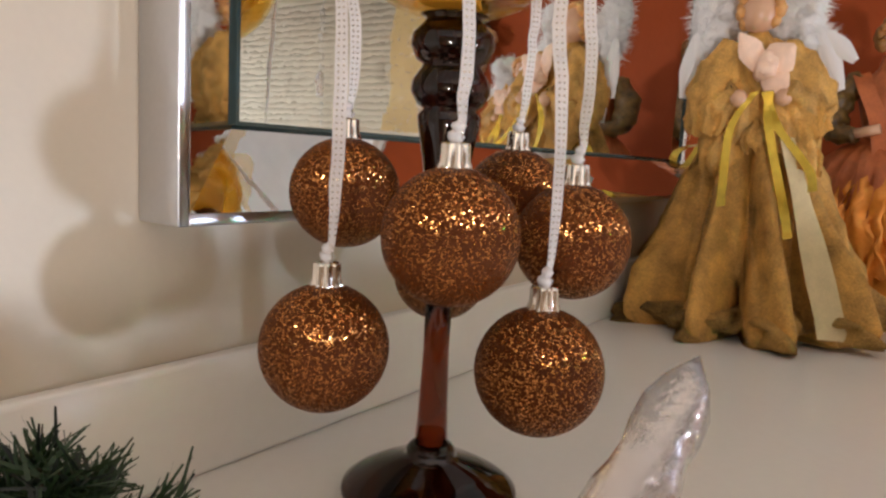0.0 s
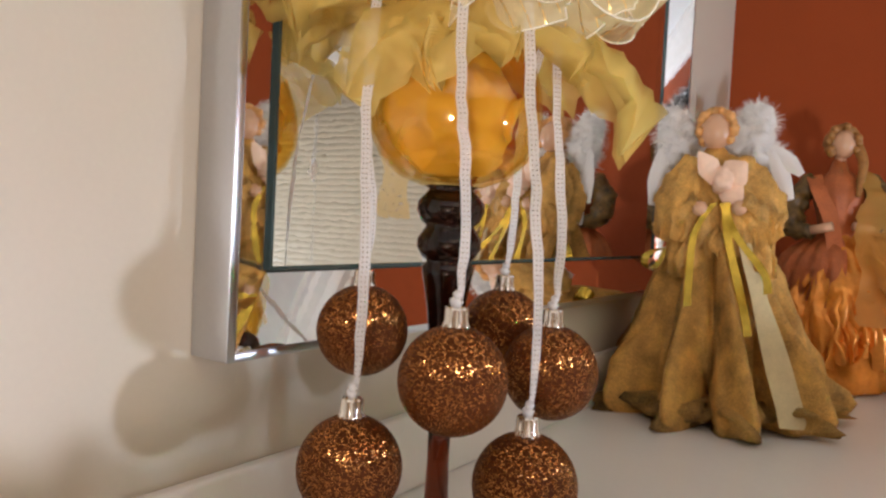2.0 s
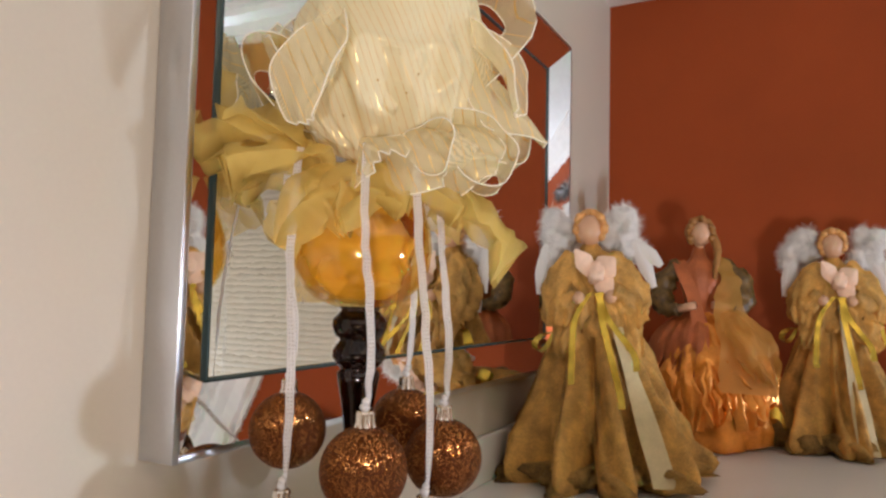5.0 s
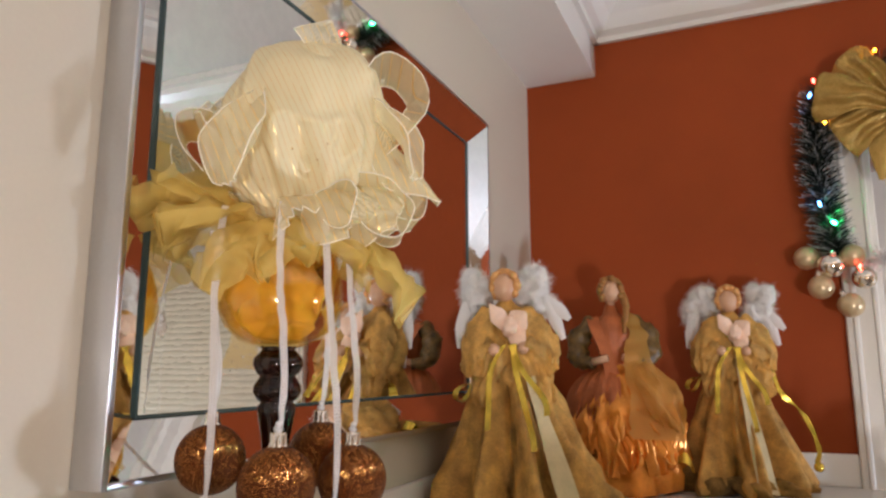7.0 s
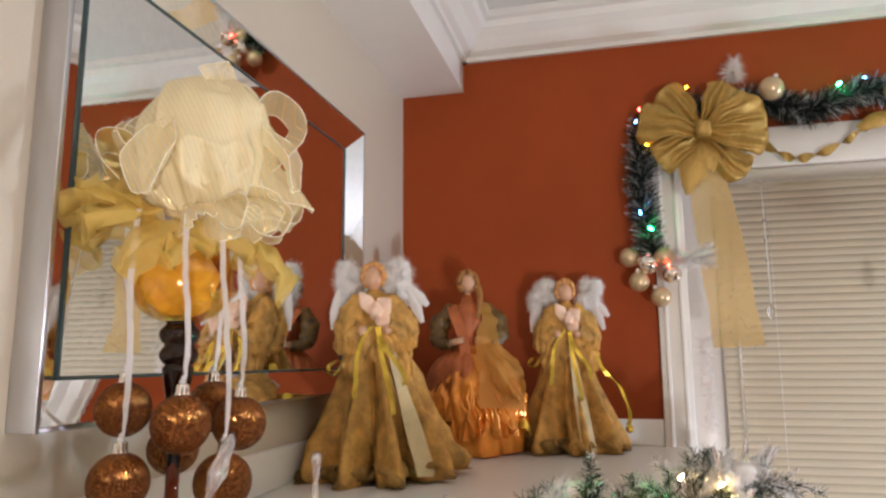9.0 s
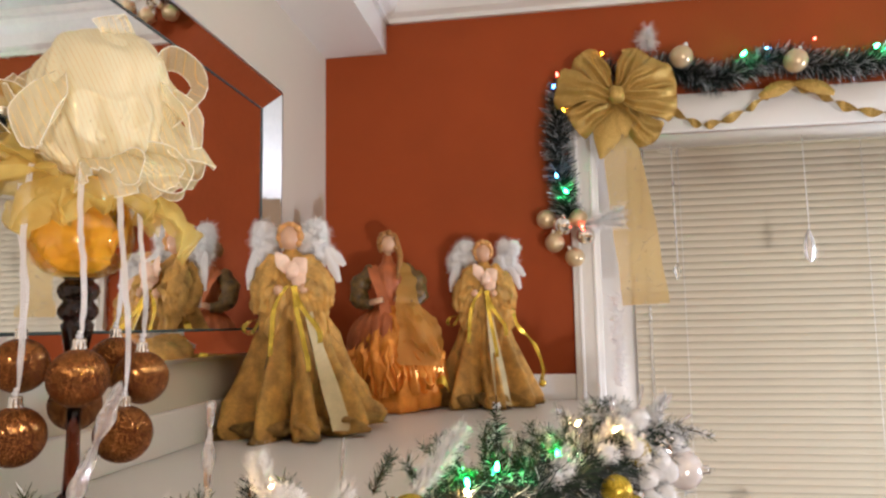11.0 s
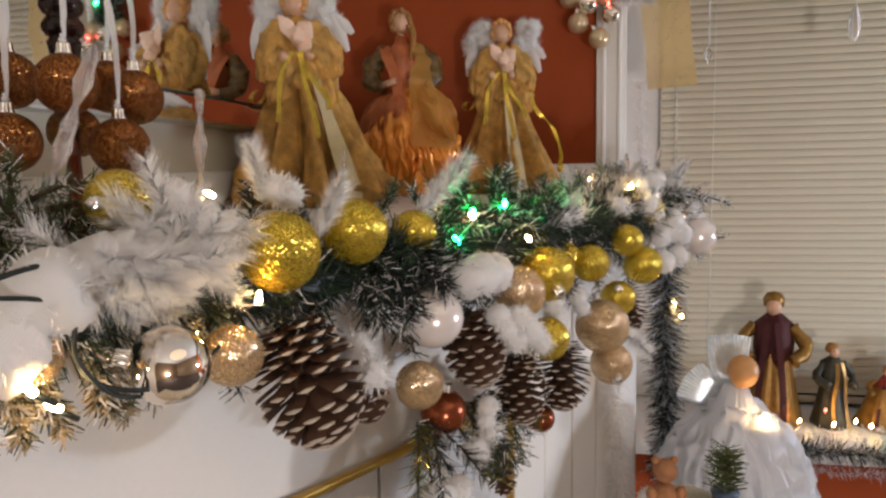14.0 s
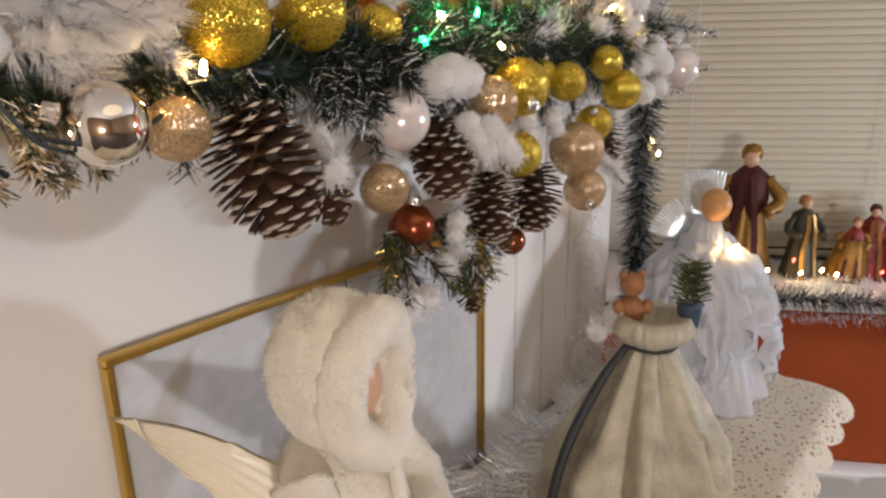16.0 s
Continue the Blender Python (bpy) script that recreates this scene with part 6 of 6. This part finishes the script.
# ---------------------------------------------------------------- table before the fireplace
M_OAK = mat("honey_oak", (0.36, 0.17, 0.055), 0.35, vary=0.3, scale=14, fine=90, bump=0.15)
TZ = 0.815
tab = tagged(empty("side_table", Matrix.Translation((0, 0, 0))), "honey oak table standing against the fireplace", "table")
fbox("tabletop", -0.35, 0.965, -0.03, 0.315, TZ - 0.028, TZ, M_OAK, tab, 0.005)
fbox("apron", -0.32, 0.935, 0.27, 0.29, TZ - 0.13, TZ - 0.028, M_OAK, tab)
fbox("apron", 0.915, 0.935, 0.0, 0.27, TZ - 0.13, TZ - 0.028, M_OAK, tab)
for a in (-0.32, 0.885):
    for o in (0.0, 0.245):
        fbox("leg", a, a + 0.045, o, o + 0.045, 0.0, TZ - 0.13, M_OAK, tab, 0.004)


def lace_material():
    m, nt, p, add_, wire = nodes("cream_lace")
    out = nt.nodes["Material Output"]
    tc, v1, v2 = add_("ShaderNodeTexCoord"), add_("ShaderNodeTexVoronoi"), add_("ShaderNodeTexVoronoi")
    v1.inputs["Scale"].default_value, v2.inputs["Scale"].default_value = 95, 300
    v1.feature = v2.feature = "DISTANCE_TO_EDGE"
    for v in (v1, v2):
        wire(tc.outputs["Object"], v.inputs["Vector"])
    a, b, c = add_("ShaderNodeMath"), add_("ShaderNodeMath"), add_("ShaderNodeMath")
    a.operation, b.operation, c.operation = "GREATER_THAN", "GREATER_THAN", "MULTIPLY"
    a.inputs[1].default_value, b.inputs[1].default_value = 0.24, 0.10
    wire(v1.outputs[0], a.inputs[0])
    wire(v2.outputs[0], b.inputs[0])
    wire(a.outputs[0], c.inputs[0])
    wire(b.outputs[0], c.inputs[1])
    p.inputs["Base Color"].default_value = (0.74, 0.66, 0.52, 1)
    p.inputs["Roughness"].default_value = 0.9
    tr, mx = add_("ShaderNodeBsdfTransparent"), add_("ShaderNodeMixShader")
    wire(c.outputs[0], mx.inputs[0])
    wire(p.outputs[0], mx.inputs[1])
    wire(tr.outputs[0], mx.inputs[2])
    wire(mx.outputs[0], out.inputs[0])
    return m


M_LACE = lace_material()
bm = bmesh.new()
NA, NO = 110, 44
rows = []
for i in range(NA + 1):
    a = -0.37 + 1.37 * i / NA
    row = []
    for j in range(NO + 1):
        o = -0.025 + 0.40 * j / NO
        oo, drop, aa = o, 0.0, a
        if o > 0.318:      # stiff scallops standing out over the edge
            k = (o - 0.318) / 0.057
            oo = 0.318 + 0.040 * k * (0.5 + 0.5 * abs(math.sin(a * 38))) + 0.004
            drop += 0.026 * k * k + 0.004 * k * math.sin(a * 76)
        if a > 0.968:
            k = (a - 0.968) / 0.032
            aa = 0.968 + 0.050 * k * (0.5 + 0.5 * abs(math.sin(o * 38))) + 0.004
            drop += 0.026 * k * k
        row.append(bm.verts.new(fm @ Vector((aa, oo, TZ + 0.0025 - drop + 0.0012 * math.sin(31 * a) * math.sin(23 * o)))))
    rows.append(row)
for i in range(NA):
    for j in range(NO):
        bm.faces.new((rows[i][j], rows[i + 1][j], rows[i + 1][j + 1], rows[i][j + 1]))
tagged(link("lace_runner", bm, M_LACE), "cream lace runner with scalloped edge covering the table", "tablecloth")

# snowy white tinsel lying on the table
sp = [(q, q.normalized()) for q in [fm @ Vector((0.20 + 0.0105 * i, 0.03 + 0.02 * math.sin(i * 0.4), TZ + 0.035 + 0.012 * math.sin(i * 0.7))) for i in range(62)]]
ob = greenery("white_tinsel", sp, rng, 46, 0.040, [M_TINSELW, M_DOWN], [0.3, 0.7], None, width=0.0014, spread=0.016)
tagged(ob, "fluffy white tinsel garland lying along the table", "tinsel", "", "stuff")
bm = bmesh.new()
for i in range(30):
    fluff(bm, fm @ Vector((0.12 + 0.022 * i, 0.09 + rng.uniform(-.05, .05), TZ + 0.014)), 0.014, 46, 0.026, rng, 0.0011)
tagged(link("table_snow", bm, M_DOWN), "loose white artificial snow on the table", "artificial snow", "", "stuff")
bm = bmesh.new()
for i in range(20):
    c = fm @ Vector((0.735 + rng.uniform(-.02, .02), -0.022, 0.86 + 0.024 * i))
    fluff(bm, c, 0.016, 60, 0.022, rng, 0.001, 0.4)
tagged(link("white_boa", bm, M_DOWN), "white feather boa hanging down the fireplace boards", "feather boa")

# white fleece doll with wings
M_FLEECE = mat("cream_fleece", (0.90, 0.82, 0.66), 0.95, vary=0.07, scale=60, fine=420, bump=0.9, depth=0.003, Sheen_Weight=0.5)
M_WINGW = mat("ivory_moulded_wing", (0.88, 0.78, 0.60), 0.3, vary=0.06, bump=0.05)


def fleece_doll(m):
    f = bmesh.new()
    b = bmesh.new()
    lathe(b, [(0.085, 0.0), (0.092, 0.01), (0.085, 0.08), (0.072, 0.16), (0.062, 0.22), (0.050, 0.26), (0.035, 0.29)], 48, wob=lambda a, z: 1 + 0.05 * math.sin(7 * a + 14 * z) + 0.03 * math.sin(13 * a - 20 * z))
    add(f, b, 0)
    b = bmesh.new()      # hood, open towards +x
    bmesh.ops.create_uvsphere(b, u_segments=40, v_segments=26, radius=0.056, matrix=Matrix.Translation((0.006, 0, 0.340)) @ Matrix.Diagonal((1.16, 1.0, 1.16, 1)))
    for v in b.verts:
        q = v.co - Vector((0.065, 0, 0.335))
        k = (q.y / 0.030) ** 2 + (q.z / 0.040) ** 2
        if v.co.x > 0.01 and k < 1:
            v.co.x -= 0.044 * (1 - k) ** 0.5
        v.co += noise.noise_vector(v.co * 45) * 0.004
    add(f, b, 0)
    b = bmesh.new()      # fur rim
    rows = []
    for i in range(40):
        a = 2 * math.pi * i / 40
        c, rad = Vector((0.042 - 0.006 * math.cos(2 * a), 0.040 * math.cos(a), 0.335 + 0.052 * math.sin(a))), Vector((0, math.cos(a), math.sin(a)))
        rows.append([b.verts.new(c + rad * 0.019 * math.cos(u * math.pi / 7) + Vector((0.020 * math.sin(u * math.pi / 7), 0, 0))) for u in range(14)])
    for i in range(40):
        for u in range(14):
            b.faces.new((rows[i][u], rows[i][(u + 1) % 14], rows[(i + 1) % 40][(u + 1) % 14], rows[(i + 1) % 40][u]))
    for v in b.verts:
        v.co += noise.noise_vector(v.co * 70) * 0.005
    add(f, b, 0)
    b = bmesh.new()
    for _ in range(1800):
        a = rng.uniform(0, 6.28)
        c = Vector((0.042, 0.040 * math.cos(a), 0.335 + 0.052 * math.sin(a)))
        d = Vector((rng.gauss(0.3, 1), rng.gauss(0, 1), rng.gauss(0, 1))).normalized()
        fluff(b, c + d * 0.015, 0.001, 1, 0.006, rng, 0.0006)
    add(f, b, 0)
    b = bmesh.new()
    for _ in range(5200):
        d = Vector((rng.gauss(-0.3, 1), rng.gauss(0, 1), rng.gauss(0.2, 1))).normalized()
        if d.x > 0.55 and abs(d.y) < 0.6:
            continue
        fluff(b, Vector((0.006 + 0.063 * d.x, 0.055 * d.y, 0.340 + 0.064 * d.z)), 0.001, 1, 0.0055, rng, 0.0005)
    for _ in range(3600):
        a, z = rng.uniform(0, 6.28), rng.uniform(0.10, 0.27)
        r = 0.084 - (z - 0.08) * 0.16
        fluff(b, Vector((r * math.cos(a), r * math.sin(a), z)), 0.002, 1, 0.006, rng, 0.0005)
    add(f, b, 0)
    b = bmesh.new()
    ball(b, (0.014, 0, 0.332), 0.031, 20, 1.15)
    add(f, b, 1)
    for sg in (-1, 1):      # arms to a muff
        b = bmesh.new()
        tube(b, bez([(0.0, 0.055 * sg, 0.27), (0.03, 0.075 * sg, 0.225), (0.065, 0.05 * sg, 0.20), (0.085, 0.015 * sg, 0.205)], 7), lambda t: 0.027 - 0.005 * t, 14)
        for v in b.verts:
            v.co += noise.noise_vector(v.co * 60) * 0.005
        add(f, b, 0)
        b = bmesh.new()      # ribbed wing
        root = Vector((-0.045, 0.03 * sg, 0.262))
        way = Vector((-0.66, 0.75 * sg, 0)) * (1.0 if sg < 0 else 0.45)
        flat = Vector((-way.y, way.x, 0)) * -sg
        for side in (0.003, -0.003):      # front and back of the moulded wing, feathers as soft ridges
            g = []
            for i in range(31):
                u = i / 30
                row = []
                for j in range(25):
                    w = j / 24
                    low = (0.078 * (1 - u) ** 0.55 + 0.006) * (1 - 0.10 * abs(math.sin(14 * u)) * (w > 0.9))
                    p = root + way * (0.124 * u * (1 - 0.16 * w * u)) + Vector((0, 0, 0.070 * u ** 1.3 - w * low + 0.010 * math.sin(math.pi * u)))
                    row.append(b.verts.new(p + flat.normalized() * (side * (1 - 0.6 * w) + 0.0016 * math.sin(6 * 2 * math.pi * w ** 0.8 + 3 * u) - 0.012 * math.sin(math.pi * u))))
                g.append(row)
            for i in range(30):
                for j in range(24):
                    b.faces.new((g[i][j], g[i][j + 1], g[i + 1][j + 1], g[i + 1][j]))
        add(f, b, 2)
    b = bmesh.new()
    tube(b, bez([(0.05, 0, 0.28), (0.06, 0.0, 0.25), (0.07, 0.0, 0.17)], 6), 0.007, 8)
    add(f, b, 0)
    turn = Matrix.Rotation(radians(-4), 4, "Z")      # the head looks aside
    for v in f.verts:
        if v.co.z > 0.27 and v.co.x > -0.075:
            v.co = v.co.lerp(turn @ v.co, min(1.0, (v.co.z - 0.27) / 0.02))
    ob = link("winged_doll", f, [M_FLEECE, M_SKIN, M_WINGW])
    ob.matrix_world = m
    return tagged(ob, "cream fleece hooded doll with moulded wings on the table", "doll")


fleece_doll(Matrix.Translation(fm @ Vector((0.072, 0.106, TZ + 0.003))) @ Matrix.Rotation(radians(-14), 4, "Z") @ Matrix.Diagonal((0.89, 0.89, 0.985, 1)))

# white angel with pleated wings
M_SHEERW = gauze("sheer_white_organza", (0.88, 0.88, 0.90), 0.15, 500, 0.35)
M_IRID = mat("iridescent_film", (0.78, 0.84, 0.86), 0.15, 0.35, vary=0.2, scale=80, bump=0.4, Coat_Weight=0.8)
M_TAN = mat("tan_painted_head", (0.56, 0.27, 0.09), 0.4, vary=0.08, bump=0)


def white_angel(m):
    f = bmesh.new()
    add(f, skirt([(0.100, 0.0), (0.108, 0.01), (0.098, 0.05), (0.078, 0.12), (0.052, 0.20), (0.034, 0.255), (0.018, 0.295)], 9, 0.16, 6), 0)
    b = bmesh.new()
    for k in range(14):
        a = -2.9 + 0.42 * k
        petal(b, (0.02 * math.cos(a), 0.02 * math.sin(a), 0.27), (0.115 * math.cos(a), 0.115 * math.sin(a), 0.06 + 0.05 * (k % 3)), 0.060, (math.cos(a), math.sin(a), 0.4), 0.15, 0.25, 0.2, 16, 12, 0.22, k)
    for v in b.verts:
        v.co += noise.noise_vector(v.co * 48) * 0.014
    add(f, b, 1)
    b = bmesh.new()
    for sg, up in ((-1, 0.0), (1, 0.05)):      # pleated fan wings
        for k in range(11):
            a = radians(122 + 4.5 * k) if sg < 0 else radians(104 - 3.2 * k)
            r0 = Vector((0.0, 0.03, 0.25))
            tip = r0 + Vector((math.cos(a), 0.1, math.sin(a))) * (0.118 if sg > 0 else 0.082)
            petal(b, r0, tip, 0.020, (0, -1, 0), 0.05, 0.5, 0.1, 8, 4)
    add(f, b, 2)
    b = bmesh.new()
    ball(b, (0.006, -0.012, 0.322), 0.0235, 20, 1.1)
    add(f, b, 3)
    b = bmesh.new()
    lathe(b, [(0.006, 0.29), (0.014, 0.28), (0.036, 0.262), (0.04, 0.24)], 24, wob=lambda a, z: 1 + 0.1 * math.sin(9 * a))
    for k in range(3):
        pts = bez([(0.03, -0.03, 0.26), (0.075 + 0.01 * k, -0.05, 0.20 - 0.03 * k), (0.105, -0.04, 0.12 - 0.03 * k), (0.125, -0.03, 0.10 - 0.03 * k)], 6)
        strip(b, pts, 0.03, [Vector((0.4, 0.6, math.sin(i * 0.9))) for i in range(len(pts))])
    add(f, b, 0)
    b = bmesh.new()
    ball(b, (0.028, -0.05, 0.262), 0.0055, 12)
    add(f, b, 4)
    ob = link("white_angel_figure", f, [M_SHEERW, M_SHEERW, M_IRID, M_TAN, L_WARM])
    ob.matrix_world = m
    return tagged(ob, "white organza angel with pleated shimmering wings and a tiny light", "figurine")


white_angel(Matrix.Translation(fm @ Vector((0.835, 0.135, TZ + 0.003))) @ Matrix.Rotation(radians(8), 4, "Z"))

# cloth sack with toys
M_SACK = mat("ivory_brocade", (0.50, 0.45, 0.33), 0.6, 0.05, vary=0.35, scale=34, fine=420, bump=0.5, depth=0.002)
M_PIPING = mat("dark_grey_piping", (0.035, 0.034, 0.038), 0.6, vary=0.2)
M_POT = mat("blue_grey_pot", (0.06, 0.09, 0.14), 0.4, vary=0.1)
M_TEDDY = mat("tan_teddy_plush", (0.36, 0.16, 0.07), 0.95, vary=0.25, scale=90, bump=0.6)
sk = tagged(empty("gift_sack", Matrix.Translation(fm @ Vector((0.455, 0.205, TZ + 0.003))) @ Matrix.Rotation(radians(10), 4, "Z")), "ivory brocade gift sack tied at the neck, holding toys", "sack")
part("bag", skirt([(0.085, 0.0), (0.098, 0.008), (0.100, 0.04), (0.092, 0.10), (0.070, 0.16), (0.044, 0.21), (0.026, 0.238), (0.023, 0.246)], 7, 0.40, 21), M_SACK, sk)
bm = skirt([(0.022, 0.243), (0.036, 0.250), (0.046, 0.264), (0.040, 0.278), (0.026, 0.276), (0.018, 0.262)], 6, 0.14, 23)
part("gathered_neck", bm, M_SACK, sk)
for a0, w in ((196, 0.007),):
    bm = bmesh.new()
    a = radians(a0)
    pts = bez([(0.030 * math.cos(a), 0.030 * math.sin(a), 0.244), (0.060 * math.cos(a), 0.060 * math.sin(a), 0.205), (0.098 * math.cos(a), 0.098 * math.sin(a), 0.13), (0.117 * math.cos(a), 0.117 * math.sin(a), 0.05), (0.110 * math.cos(a), 0.110 * math.sin(a), 0.004)], 8)
    tube(bm, pts, lambda t: 0.004 + w * 0.3 * math.sin(math.pi * t), 10)
    part("dark_piping", bm, M_PIPING, sk)
bm = bmesh.new()
tube(bm, [(0.027 * math.cos(i * math.pi / 10), 0.027 * math.sin(i * math.pi / 10), 0.245) for i in range(21)], 0.004, 8)
part("tie", bm, M_PIPING, sk)
e = tagged(empty("potted_tree_toy", sk.matrix_world @ Matrix.Translation((0.040, -0.002, 0.268))), "tiny green toy tree in a blue pot, in the sack", "toy")
bm = bmesh.new()
lathe(bm, [(0.0, -0.004), (0.011, -0.004), (0.014, 0.02), (0.0155, 0.022), (0.0, 0.022)], 16)
part("pot", bm, M_POT, e)
vs, fs = needles([((0, 0, 0.026 + 0.0035 * i), (0, 0, 1)) for i in range(12)], rng, 26, 0.02, 0.0018, 0.006, 0.3)
mesh_from("foliage", vs, fs, M_OLIVEPINE, e)
e = tagged(empty("toy_bear", sk.matrix_world @ Matrix.Translation((-0.022, 0.01, 0.278))), "small tan plush bear peeping out of the sack", "toy")
bm = bmesh.new()
ball(bm, (0, 0, 0.0), 0.016, 16, 1.2)
ball(bm, (0, -0.002, 0.032), 0.0135, 16)
for s in (-1, 1):
    ball(bm, (0.010 * s, 0, 0.043), 0.005, 10)
    ball(bm, (0.016 * s, -0.008, 0.008), 0.0065, 10, 1.4)
part("body", bm, M_TEDDY, e)
puffc = sk.matrix_world @ Vector((-0.045, 0.02, 0.27))
puff("down_puff", [(*puffc, 0.02), (puffc.x - 0.02, puffc.y + 0.01, puffc.z - 0.02, 0.016)], "white tulle puff beside the sack's neck", 0.014, 300)

# wrapped gifts by the wall
M_GIFT = mat("white_gold_gift_paper", (0.62, 0.56, 0.44), 0.35, 0.1, vary=0.3, scale=30, bump=0.05)
for x, y, z, w, h, rz in ((1.00, 1.20, 0.0, 0.11, 0.30, 12), (1.15, 1.22, 0.0, 0.14, 0.31, -14), (1.33, 1.18, 0.0, 0.15, 0.26, 20)):
    e = tagged(empty("gift_box", pose(x, y, z, 0, 0, rz)), "wrapped gift box in pale gold paper by the heater", "gift", "wrapped gifts")
    bm = bmesh.new()
    box(bm, -w / 2, w / 2, -w / 2, w / 2, 0, h, 0.004)
    part("wrapped_box", bm, M_GIFT, e, smooth=False)
    bm = bmesh.new()
    box(bm, -0.012, 0.012, -w / 2 - 0.002, w / 2 + 0.002, -0.0 + 0.001, h + 0.002, 0.001)
    part("gift_ribbon", bm, M_GOLDRIB, e, smooth=False)
